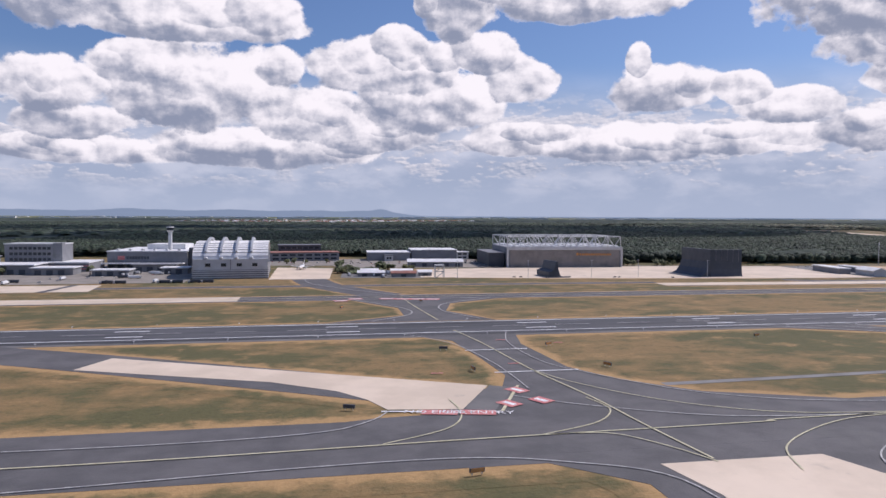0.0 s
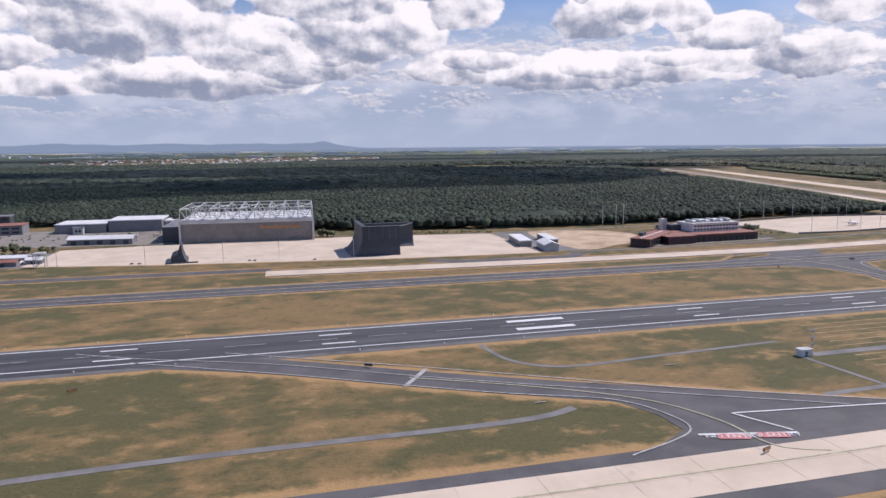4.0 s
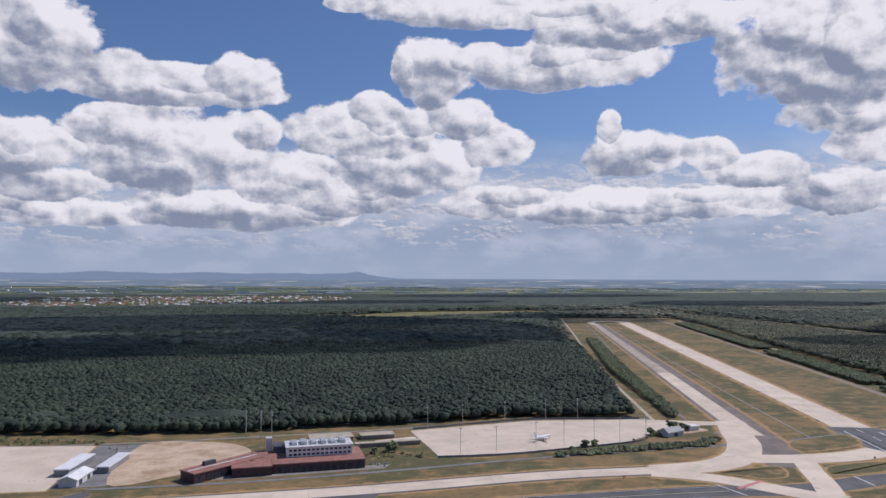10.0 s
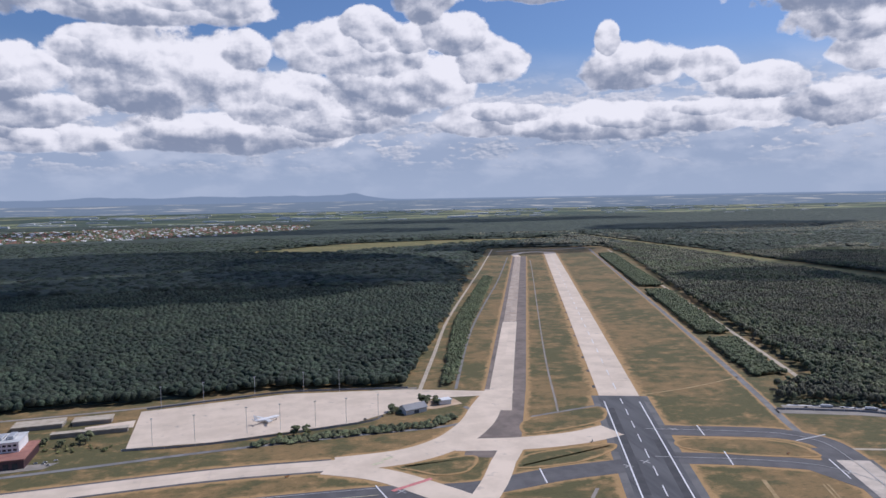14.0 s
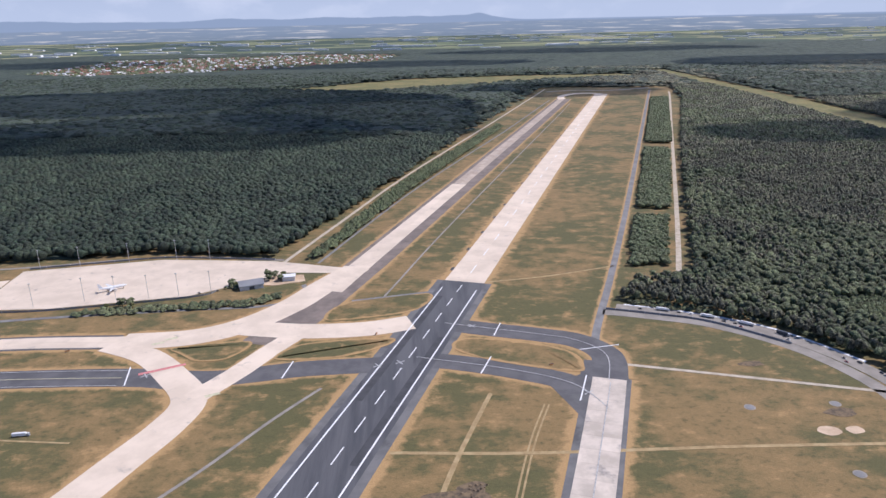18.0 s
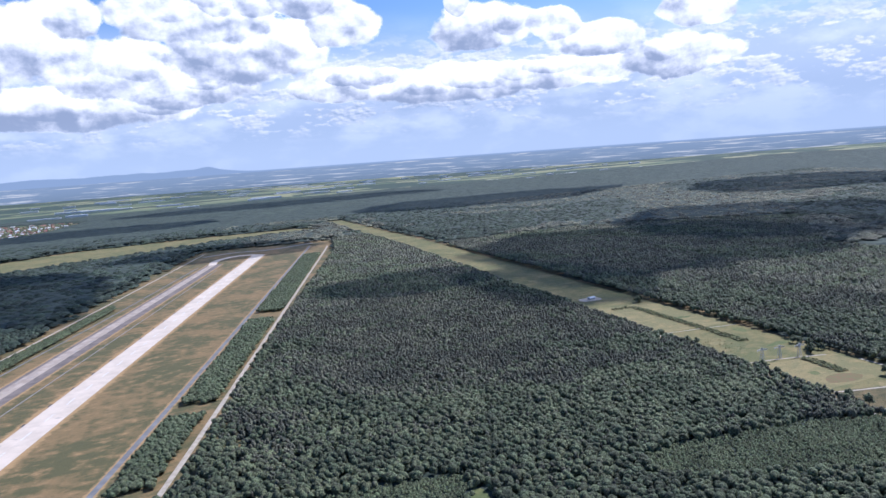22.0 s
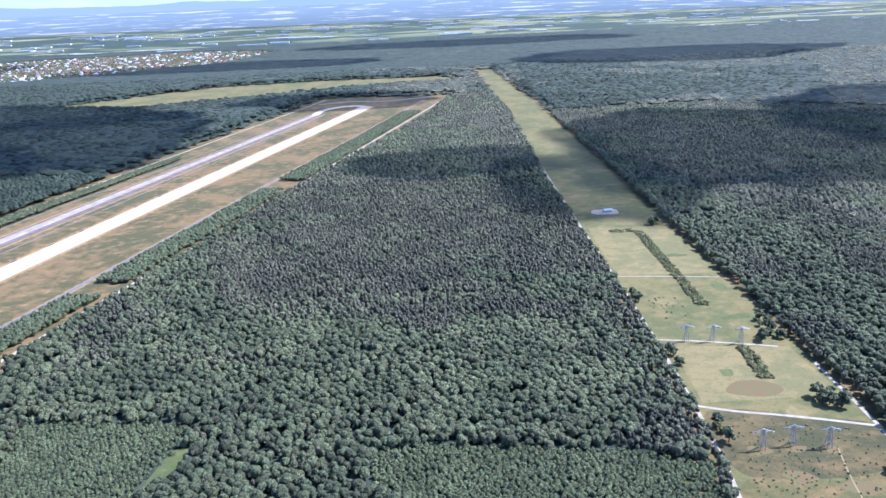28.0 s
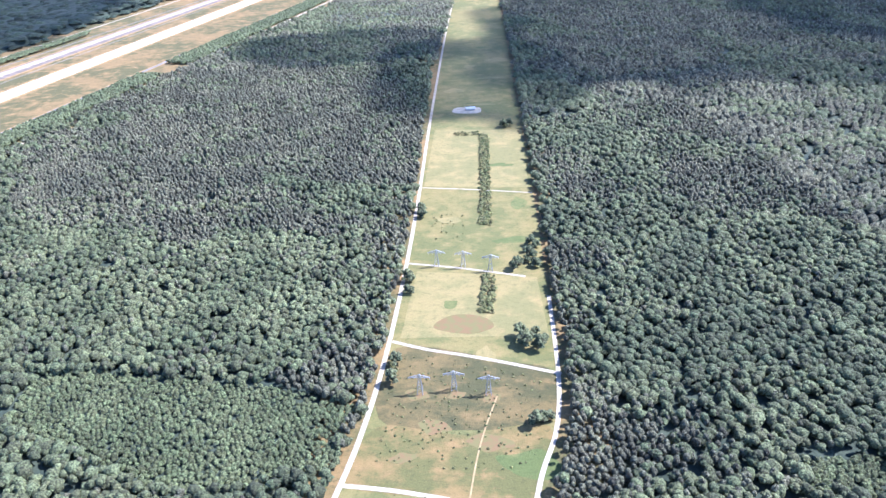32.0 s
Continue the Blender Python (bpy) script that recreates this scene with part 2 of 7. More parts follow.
# heaps of cloud: azimuth, height, half width and half height in degrees; grey cores with their depth
HILL_AZ = 5.1
CLOUDS = [
    (-18.5, 16.2, 4.6, 4.1), (-10.6, 14.2, 9.9, 1.9), (-4.0, 15.1, 2.9, 1.9), (-13.0, 14.9, 2.8, 1.6), (-8.6, 9.3, 8.1, 3.7), (-13.3, 10.8, 3.7, 1.8),
    (-18.7, 8.9, 3.7, 2.2), (-17.2, 6.5, 4.1, 1.4), (5.3, 11.5, 6.5, 2.5), (16.4, 10.4, 2.7, 2.1), (9.0, 8.7, 6.0, 3.0), (6.5, 13.3, 2.3, 1.6),
    (11.1, 16.2, 3.7, 3.0), (21.9, 16.5, 8.8, 2.1), (17.3, 20.6, 11.5, 1.5), (27.7, 19.2, 8.3, 2.1), (40.4, 16.0, 6.9, 5.1), (42.1, 11.9, 4.6, 2.3),
    (27.6, 9.5, 4.2, 2.1), (25.4, 11.8, 1.0, 1.5), (36.1, 7.8, 3.9, 1.4), (32.8, 9.3, 2.1, 1.4), (43.4, 9.5, 2.8, 1.8), (16.0, 5.9, 5.1, 1.4),
    (25.0, 5.4, 7.8, 1.7), (42.0, 6.0, 4.1, 1.8), (-3.9, 5.0, 9.2, 1.9), (-16.1, 4.5, 6.0, 1.3), (4.5, 6.3, 5.5, 1.8), (4.3, 21.2, 2.1, 0.8),
    (-0.5, 7.6, 5.5, 2.4), (13.5, 12.6, 2.6, 1.9), (33.5, 5.6, 6.0, 1.5), (15.5, 17.2, 3.0, 1.4), (-33, 14, 8, 5), (56, 13, 8, 4.5), (72, 9, 9, 4),
]
GREYS = [
    (-18.5, 15.2, 4.6, 2.4, 0.55), (-10, 12.5, 8, 1.3, 0.6), (-10, 7.6, 7, 1.7, 0.5), (-19, 7.2, 3.6, 1.2, 0.55), (10.8, 15.6, 3.2, 2.6, 0.75), (9.5, 8.6, 4, 1.5, 0.5),
    (8.4, 6.4, 3.4, 2.0, 0.65), (-3, 4.5, 10, 1.5, 0.6), (40.5, 14.6, 7, 3.8, 0.55), (27, 8.9, 4.0, 1.1, 0.6), (36.5, 7.0, 4, 0.8, 0.45), (28, 18.6, 7, 1.2, 0.35),
    (22, 14.3, 7, 0.7, 0.3), (41, 5.7, 5, 1.0, 0.45), (22, 4.0, 13, 1.2, 0.5), (-13.5, 10.6, 3, 1.1, 0.4), (-20, 4.6, 6, 1.0, 0.5), (14, 11.5, 2.4, 1.2, 0.3),
]
build_sky()

sun = new("sun", bpy.data.lights.new("sun", "SUN"))
sun.data.energy, sun.data.angle, sun.data.color = 3.4, radians(0.55), (1.0, 0.95, 0.88)
sun.matrix_world = look((0, 0, 400), Vector((0, 0, 400)) - TO_SUN)
scene.view_settings.exposure = 0.0


# ---- materials ----
def material(name, dark, light, scale=0.3, rough=0.9, bump=0.0, bump_scale=6.0, stain=None, stain_scale=0.04, stain_lo=0.55, metal=0.0, vary=0.0, island=0.0, spread=(0.35, 0.65), stretch=None, grain=0.0):
    m = bpy.data.materials.new(name)
    m.use_nodes = True
    t = m.node_tree
    b = t.nodes["Principled BSDF"]
    pos = t.nodes.new("ShaderNodeNewGeometry").outputs["Position"]
    if stretch:
        mp = t.nodes.new("ShaderNodeMapping")
        t.links.new(pos, mp.inputs[0])
        mp.inputs["Rotation"].default_value = (0, 0, radians(stretch[0]))
        mp.inputs["Scale"].default_value = (stretch[1], stretch[2], 1)
        pos = mp.outputs[0]
    col = blend(t, ramp(t, fuzz(t, pos, scale, 6, 0.62), *spread), dark, light)
    if stain:
        col = blend(t, ramp(t, fuzz(t, pos, stain_scale, 5, 0.6), stain_lo, stain_lo + 0.14), col, stain)
    if vary or island:
        rnd = t.nodes.new("ShaderNodeObjectInfo").outputs["Random"] if vary else t.nodes.new("ShaderNodeNewGeometry").outputs["Random Per Island"]
        k = vary or island
        hs = t.nodes.new("ShaderNodeHueSaturation")
        t.links.new(col, hs.inputs["Color"])
        t.links.new(calc(t, "ADD", 1 - k, calc(t, "MULTIPLY", rnd, 2 * k)), hs.inputs["Value"])
        if island:
            t.links.new(calc(t, "ADD", 0.485, calc(t, "MULTIPLY", rnd, 0.03)), hs.inputs["Hue"])
        col = hs.outputs[0]
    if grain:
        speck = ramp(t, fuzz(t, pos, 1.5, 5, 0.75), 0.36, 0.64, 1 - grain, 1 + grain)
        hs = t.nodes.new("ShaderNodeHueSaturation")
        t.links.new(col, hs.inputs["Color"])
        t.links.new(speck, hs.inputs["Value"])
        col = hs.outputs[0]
    t.links.new(col, b.inputs["Base Color"])
    b.inputs["Roughness"].default_value, b.inputs["Metallic"].default_value = rough, metal
    if bump:
        bp = t.nodes.new("ShaderNodeBump")
        bp.inputs["Strength"].default_value, bp.inputs["Distance"].default_value = bump, 1.0
        t.links.new(fuzz(t, pos, bump_scale, 3, 0.6), bp.inputs["Height"])
        t.links.new(bp.outputs[0], b.inputs["Normal"])
    return m


def grass_material(name, green, brown, dry, soil=0.0):
    """Mown airfield grass: green and brown patches, straw-coloured where the 'dry' attribute of the mesh rises, along paving."""
    m = bpy.data.materials.new(name)
    m.use_nodes = True
    t = m.node_tree
    b = t.nodes["Principled BSDF"]
    pos = t.nodes.new("ShaderNodeNewGeometry").outputs["Position"]
    mp = t.nodes.new("ShaderNodeMapping")
    t.links.new(pos, mp.inputs[0])
    mp.inputs["Scale"].default_value = (0.9, 1.25, 1)
    big, mid, fine = fuzz(t, pos, 0.022, 5, 0.6), fuzz(t, mp.outputs[0], 0.11, 6, 0.65), fuzz(t, pos, 1.6, 4, 0.7)
    col = blend(t, ramp(t, calc(t, "ADD", calc(t, "MULTIPLY", big, 0.6), calc(t, "MULTIPLY", mid, 0.4)), 0.44, 0.56), green, brown)
    tuft = fuzz(t, mp.outputs[0], 0.42, 5, 0.68)
    col = blend(t, ramp(t, tuft, 0.5, 0.66, 0.0, 0.65), col, (green[0] * 0.62, green[1] * 0.7, green[2] * 0.7))
    col = blend(t, ramp(t, calc(t, "ADD", calc(t, "MULTIPLY", mid, 0.6), calc(t, "MULTIPLY", tuft, 0.4)), 0.52, 0.66, 0.0, 0.7), col, dry)
    at = t.nodes.new("ShaderNodeAttribute")
    at.attribute_name = "dry"
    edge = ramp(t, calc(t, "ADD", at.outputs["Fac"], calc(t, "MULTIPLY", calc(t, "SUBTRACT", fuzz(t, pos, 0.22, 5, 0.6), 0.5), 1.5)), 0.32, 0.8, 0.0, 0.9)
    edge = calc(t, "MULTIPLY", edge, ramp(t, at.outputs["Fac"], 0.0, 0.12))
    col = blend(t, edge, col, dry)
    hs = t.nodes.new("ShaderNodeHueSaturation")
    t.links.new(col, hs.inputs["Color"])
    t.links.new(calc(t, "ADD", 0.62, calc(t, "MULTIPLY", fine, 0.76)), hs.inputs["Value"])
    t.links.new(hs.outputs[0], b.inputs["Base Color"])
    b.inputs["Roughness"].default_value = 0.95
    bp = t.nodes.new("ShaderNodeBump")
    bp.inputs["Strength"].default_value, bp.inputs["Distance"].default_value = 0.35, 0.5
    t.links.new(fine, bp.inputs["Height"])
    t.links.new(bp.outputs[0], b.inputs["Normal"])
    return m


def patchwork_material():
    """Far plain: woods with fields between them."""
    m = bpy.data.materials.new("far_plain")
    m.use_nodes = True
    t = m.node_tree
    b = t.nodes["Principled BSDF"]
    pos = t.nodes.new("ShaderNodeNewGeometry").outputs["Position"]
    mp = t.nodes.new("ShaderNodeMapping")
    t.links.new(pos, mp.inputs[0])
    mp.inputs["Scale"].default_value = (0.0035, 0.008, 1)
    vo = t.nodes.new("ShaderNodeTexVoronoi")
    t.links.new(mp.outputs[0], vo.inputs["Vector"])
    vo.inputs["Scale"].default_value = 1.0
    sp = t.nodes.new("ShaderNodeSeparateColor")
    t.links.new(vo.outputs["Color"], sp.inputs[0])
    woods = blend(t, fuzz(t, pos, 0.05, 5, 0.6), (0.025, 0.045, 0.03), (0.05, 0.08, 0.05))
    crop = blend(t, sp.outputs[1], (0.09, 0.13, 0.06), (0.30, 0.28, 0.14))
    zone = fuzz(t, pos, 0.0016, 3, 0.5)
    col = blend(t, ramp(t, calc(t, "ADD", sp.outputs[0], calc(t, "MULTIPLY", calc(t, "SUBTRACT", zone, 0.5), 2.2)), 0.56, 0.62), woods, crop)
    t.links.new(col, b.inputs["Base Color"])
    b.inputs["Roughness"].default_value = 0.95
    return m


M_GRASS = grass_material("airfield_grass", (0.102, 0.093, 0.035), (0.228, 0.15, 0.062), (0.42, 0.262, 0.115))
M_MEADOW = grass_material("meadow", (0.135, 0.135, 0.046), (0.215, 0.178, 0.066), (0.30, 0.215, 0.09))
M_DRYMEADOW = grass_material("dry_meadow", (0.20, 0.178, 0.07), (0.27, 0.215, 0.088), (0.33, 0.24, 0.105))
M_HEATH = grass_material("brown_heath", (0.075, 0.072, 0.028), (0.155, 0.115, 0.045), (0.25, 0.165, 0.07))
M_ORANGE_MEADOW = grass_material("orange_dry_meadow", (0.12, 0.115, 0.038), (0.225, 0.155, 0.06), (0.30, 0.185, 0.08))
M_LUSH = grass_material("lush_meadow", (0.10, 0.125, 0.038), (0.15, 0.155, 0.052), (0.22, 0.185, 0.072))
M_FAR = patchwork_material()
M_ASPH = material("asphalt", (0.085, 0.083, 0.086), (0.125, 0.12, 0.122), 0.12, 0.85, 0.1, 3, (0.12, 0.118, 0.115), 0.05, 0.56)
M_RUNW = material("runway_asphalt", (0.055, 0.057, 0.064), (0.10, 0.10, 0.106), 0.16, 0.8, 0.1, 3, (0.04, 0.041, 0.046), 0.08, 0.5, stretch=(0, 0.12, 1.2))
M_RUNW18 = material("runway_asphalt_crossing", (0.062, 0.064, 0.07), (0.105, 0.105, 0.11), 0.16, 0.8, 0.1, 3, (0.045, 0.046, 0.052), 0.09, 0.55, stretch=(18.5, 1.2, 0.1))
M_SHOULD = material("asphalt_shoulder", (0.12, 0.118, 0.118), (0.17, 0.165, 0.16), 0.1, 0.9, stain=(0.08, 0.08, 0.08), stain_scale=0.07)
M_DARK = material("fresh_asphalt", (0.045, 0.046, 0.05), (0.065, 0.065, 0.07), 0.2, 0.85)
M_CONC = material("concrete", (0.60, 0.495, 0.385), (0.71, 0.59, 0.465), 0.07, 0.85, stain=(0.44, 0.375, 0.31), stain_scale=0.16, stain_lo=0.6, vary=0.05)
M_CONCW = material("worn_concrete", (0.35, 0.275, 0.215), (0.49, 0.40, 0.315), 0.12, 0.85, stain=(0.28, 0.26, 0.25), stain_scale=0.18, stain_lo=0.56, vary=0.07)
M_STAINED = material("stained_concrete", (0.46, 0.395, 0.325), (0.62, 0.535, 0.445), 0.12, 0.85, stain=(0.27, 0.245, 0.225), stain_scale=0.09, stain_lo=0.56, vary=0.1)
M_WARMSH = material("brownish_asphalt_shoulder", (0.15, 0.122, 0.105), (0.23, 0.185, 0.155), 0.1, 0.9, stain=(0.11, 0.095, 0.085), stain_scale=0.07)
M_JOINT = material("joint_filler", (0.50, 0.42, 0.35), (0.60, 0.51, 0.43), 0.5, 0.9)
M_WHITE = material("white_paint", (0.66, 0.66, 0.66), (0.82, 0.82, 0.82), 1.5, 0.7)
M_FADED = material("faded_white_line", (0.30, 0.30, 0.30), (0.52, 0.51, 0.49), 1.2, 0.8)
M_YELLOW = material("yellow_paint", (0.46, 0.43, 0.28), (0.62, 0.58, 0.40), 1.0, 0.8)
M_RED = material("red_paint", (0.50, 0.16, 0.16), (0.66, 0.27, 0.25), 1.2, 0.8)
M_SAND = material("bare_sand", (0.46, 0.33, 0.22), (0.62, 0.47, 0.33), 0.09, 0.95, 0.4, 0.5, (0.38, 0.26, 0.16), 0.06, 0.52)
M_TRACK = material("sandy_track", (0.38, 0.32, 0.24), (0.52, 0.45, 0.355), 0.3, 0.95)
M_GREYROAD = material("grey_road", (0.16, 0.155, 0.15), (0.23, 0.225, 0.22), 0.15, 0.9)
M_PALEROAD = material("pale_road", (0.22, 0.198, 0.17), (0.30, 0.27, 0.235), 0.15, 0.9)
M_STRAW = material("straw_path", (0.30, 0.21, 0.10), (0.42, 0.31, 0.16), 0.3, 0.95)
M_BURNT = material("heather_patch", (0.085, 0.065, 0.045), (0.20, 0.14, 0.08), 0.6, 0.95)
M_RUST = material("rusty_heath", (0.20, 0.125, 0.058), (0.165, 0.145, 0.055), 0.3, 0.95, spread=(0.4, 0.6))
M_FLOOR = material("wood_floor", (0.012, 0.02, 0.01), (0.03, 0.042, 0.02), 0.2, 0.95)
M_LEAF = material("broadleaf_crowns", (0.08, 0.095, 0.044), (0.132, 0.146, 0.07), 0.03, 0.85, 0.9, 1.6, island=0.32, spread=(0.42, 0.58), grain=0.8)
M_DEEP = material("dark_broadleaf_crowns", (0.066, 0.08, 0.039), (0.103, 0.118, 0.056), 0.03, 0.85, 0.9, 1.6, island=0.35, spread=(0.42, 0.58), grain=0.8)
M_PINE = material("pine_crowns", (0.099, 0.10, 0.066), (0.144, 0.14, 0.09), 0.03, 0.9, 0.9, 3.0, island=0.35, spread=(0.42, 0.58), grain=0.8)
# broadleaf crowns again, their shade against the sun put into a darker colour
M_BACKLIT = material("backlit_broadleaf_crowns", (0.024, 0.038, 0.022), (0.044, 0.062, 0.035), 0.03, 0.85, 0.9, 1.6, island=0.4, spread=(0.42, 0.58), grain=0.8)
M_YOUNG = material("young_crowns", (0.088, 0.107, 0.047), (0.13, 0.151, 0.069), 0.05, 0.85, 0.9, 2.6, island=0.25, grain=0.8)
M_CANOPY = material("far_canopy", (0.026, 0.041, 0.031), (0.062, 0.08, 0.056), 0.09, 0.95, 1.0, 0.22, (0.07, 0.09, 0.06), 0.006, 0.58)
M_BARK = material("bark", (0.10, 0.075, 0.05), (0.16, 0.12, 0.085), 2, 0.95)
M_BUSH = material("bush", (0.07, 0.085, 0.028), (0.17, 0.16, 0.06), 0.4, 0.9, 0.8, 2.5, island=0.3, grain=0.5)
M_GREYWALL = material("grey_cladding", (0.20, 0.205, 0.22), (0.25, 0.255, 0.265), 0.2, 0.6, stain=(0.17, 0.17, 0.175), stain_scale=0.1)
M_DARKWALL = material("dark_cladding", (0.055, 0.065, 0.08), (0.075, 0.085, 0.10), 0.2, 0.6)
M_BROWNWALL = material("brown_grey_hangar_door", (0.20, 0.185, 0.175), (0.26, 0.24, 0.225), 0.2, 0.6, stretch=(0, 1, 0.2))
M_LIGHTWALL = material("light_cladding", (0.52, 0.52, 0.51), (0.62, 0.62, 0.61), 0.2, 0.55)
M_WROOF = material("white_roof", (0.66, 0.66, 0.66), (0.80, 0.80, 0.79), 0.15, 0.6)
M_REDROOF = material("red_roof", (0.26, 0.12, 0.095), (0.36, 0.17, 0.13), 0.3, 0.85, stain=(0.20, 0.12, 0.10), stain_scale=0.15)
M_MAROON = material("maroon_facade", (0.045, 0.022, 0.03), (0.075, 0.035, 0.045), 0.4, 0.5)
M_STEEL = material("galvanised_steel", (0.45, 0.46, 0.47), (0.56, 0.57, 0.58), 0.8, 0.45, metal=0.4)
M_GLASS = material("dark_glazing", (0.025, 0.032, 0.04), (0.045, 0.055, 0.065), 0.5, 0.12)
M_RUBBER = material("rubber", (0.02, 0.02, 0.02), (0.03, 0.03, 0.03), 2, 0.8)
M_ORANGE = material("orange_sign", (0.50, 0.22, 0.06), (0.60, 0.28, 0.09), 1, 0.6)
M_CARDARK = material("dark_car_paint", (0.03, 0.035, 0.045), (0.05, 0.05, 0.06), 1, 0.3)
M_CLOUD = material("cloud_white", (0.8, 0.8, 0.8), (0.85, 0.85, 0.85), 0.01, 1.0)
M_CLOUD.node_tree.nodes["Principled BSDF"].inputs["Alpha"].default_value = 0.45        # thin enough to let some sun through


# ---- building helpers ----
def spline(pts, closed=False, n=7):
    """Points of a smooth curve through pts."""
    p = [Vector((x, y)) for x, y in pts]
    if len(p) < 3 and not closed:
        return p
    m, out = len(p), []
    for i in range(m if closed else m - 1):
        a, b, c, d = (p[(i - 1) % m], p[i], p[(i + 1) % m], p[(i + 2) % m]) if closed else (p[max(i - 1, 0)], p[i], p[i + 1], p[min(i + 2, m - 1)])
        for k in range(n):
            s = k / n
            out.append(0.5 * ((2 * b) + (c - a) * s + (2 * a - 5 * b + 4 * c - d) * s * s + (3 * b - 3 * c + d - a) * s ** 3))
    if not closed:
        out.append(p[-1])
    return out


def normals2(line, closed=False):
    m, out = len(line), []
    for i in range(m):
        a = line[(i - 1) % m] if closed or i else line[0]
        b = line[(i + 1) % m] if closed or i < m - 1 else line[-1]
        d = (b - a).normalized()
        out.append(Vector((-d.y, d.x)))
    return out


VERGE = ([], [], [])        # vertices, faces and dryness of the straw bands along paving


def mesh_object(name, verts, faces, mat, label="", kind="", parent=None, category="", group=""):
    me = bpy.data.meshes.new(name)
    me.from_pydata([tuple(v) for v in verts], [], faces)
    me.materials.append(mat)
    ob = new(name, me)
    if parent:
        ob.parent = parent
    return tagged(ob, label, category, group, kind)


def strip(name, pts, width, mat, z=0.06, label="", verge=0.0, kind="structure", smooth=True, parent=None, ends=None):
    """A band of paving or paint along a curve. ends: another width at the far end."""
    line = spline(pts) if smooth else [Vector(p) for p in pts]
    nn = normals2(line)
    m = len(line)
    wide = [(width + ((ends or width) - width) * i / (m - 1)) / 2 for i in range(m)]
    v, f = [], []
    for p, q, w in zip(line, nn, wide):
        v += [(*(p + q * w), 0 if z < 0.15 else z - 0.02), (*(p + q * w), z), (*(p - q * w), z), (*(p - q * w), 0 if z < 0.15 else z - 0.02)]
    for i in range(m - 1):
        a, b = 4 * i, 4 * i + 4
        f += [(a, b, b + 1, a + 1), (a + 1, b + 1, b + 2, a + 2), (a + 2, b + 2, b + 3, a + 3)]
    f = [tuple(reversed(q)) for q in f]
    if verge:
        for side in (1, -1):
            base = len(VERGE[0])
            for i, (p, q, w) in enumerate(zip(line, nn, wide)):
                VERGE[0].extend([(*(p + q * side * (w - 0.3)), 0.035), (*(p + q * side * (w + verge)), 0.03)])
                VERGE[2].extend([1.0, 0.0])
                if i:
                    k = base + 2 * i
                    quad = (k - 2, k - 1, k + 1, k)
                    VERGE[1].append(quad if side < 0 else tuple(reversed(quad)))
    return mesh_object(name, v, f, mat, label, kind, parent)


def slab(name, pts, mat, z=0.06, label="", kind="structure", smooth=False, verge=0.0, parent=None):
    """A paved or bare area with the given outline, anticlockwise."""
    line = spline(pts, True, 5) if smooth else [Vector(p) for p in pts]
    area = sum(a.x * b.y - b.x * a.y for a, b in zip(line, line[1:] + line[:1]))
    if area < 0:
        line.reverse()
    m = len(line)
    v = [(*p, z) for p in line] + [(*p, 0.0 if z < 0.15 else z - 0.02) for p in line]
    f = [tuple(range(m))] + [(i, i + m, (i + 1) % m + m, (i + 1) % m) for i in range(m)]
    if verge:
        nn = normals2(line, True)
        base = len(VERGE[0])
        for p, q in zip(line, nn):
            VERGE[0].extend([(*(p + q * 0.3), 0.035), (*(p - q * verge), 0.03)])
            VERGE[2].extend([1.0, 0.0])
        for i in range(m):
            a, b = base + 2 * i, base + 2 * ((i + 1) % m)
            VERGE[1].append((a, a + 1, b + 1, b))
    return mesh_object(name, v, f, mat, label, kind, parent)


def lawn(pts, label, inset=4.0, z=0.14, smooth=True, mat=None):
    """A grass island in the paving, dry along its rim."""
    line = spline(pts, True, 6) if smooth else [Vector(p) for p in pts]
    area = sum(a.x * b.y - b.x * a.y for a, b in zip(line, line[1:] + line[:1]))
    if area < 0:
        line.reverse()
    nn = normals2(line, True)
    m = len(line)
    v = [(*p, 0.0) for p in line] + [(*p, z) for p in line] + [(*(p + q * inset), z + 0.01) for p, q in zip(line, nn)]
    f = [tuple(range(2 * m, 3 * m))]
    for i in range(m):
        j = (i + 1) % m
        f += [(i, j, m + j, m + i), (m + i, m + j, 2 * m + j, 2 * m + i)]
    ob = mesh_object("lawn", v, f, mat or M_GRASS, label, "structure")
    at = ob.data.attributes.new("dry", "FLOAT", "POINT")
    at.data.foreach_set("value", [1.0] * (2 * m) + [0.0] * m)
    return ob


def line(pts, width=0.35, mat=None, name="taxiway_line", label="", smooth=True, z=0.19):
    return strip(name, pts, width, mat or M_FADED, z, label, 0, "structure", smooth)


def part(name, bm, mat, parent, label=""):
    me = bpy.data.meshes.new(name)
    bm.normal_update()
    bm.to_mesh(me)
    bm.free()
    me.materials.append(mat)
    ob = new(name, me)
    ob.parent = parent
    return tagged(ob, label)


def thing(name, x, y, turn, label, category, group="", z=0.0):
    ob = new(name)
    ob.empty_display_size = 1
    ob.matrix_world = pose(x, y, z, 0, 0, turn)
    return tagged(ob, label, category, group)


def boxes(*specs, bevel=0.0):
    """One bmesh of boxes, each x0, x1, y0, y1, z0, z1."""
    bm = bmesh.new()
    for x0, x1, y0, y1, z0, z1 in specs:
        r = bmesh.ops.create_cube(bm, size=1)
        for q in r["verts"]:
            q.co = Vector(((x0 + x1) / 2 + q.co.x * (x1 - x0), (y0 + y1) / 2 + q.co.y * (y1 - y0), (z0 + z1) / 2 + q.co.z * (z1 - z0)))
    if bevel:
        bmesh.ops.bevel(bm, geom=bm.edges[:], offset=bevel, segments=1, affect="EDGES")
    return bm


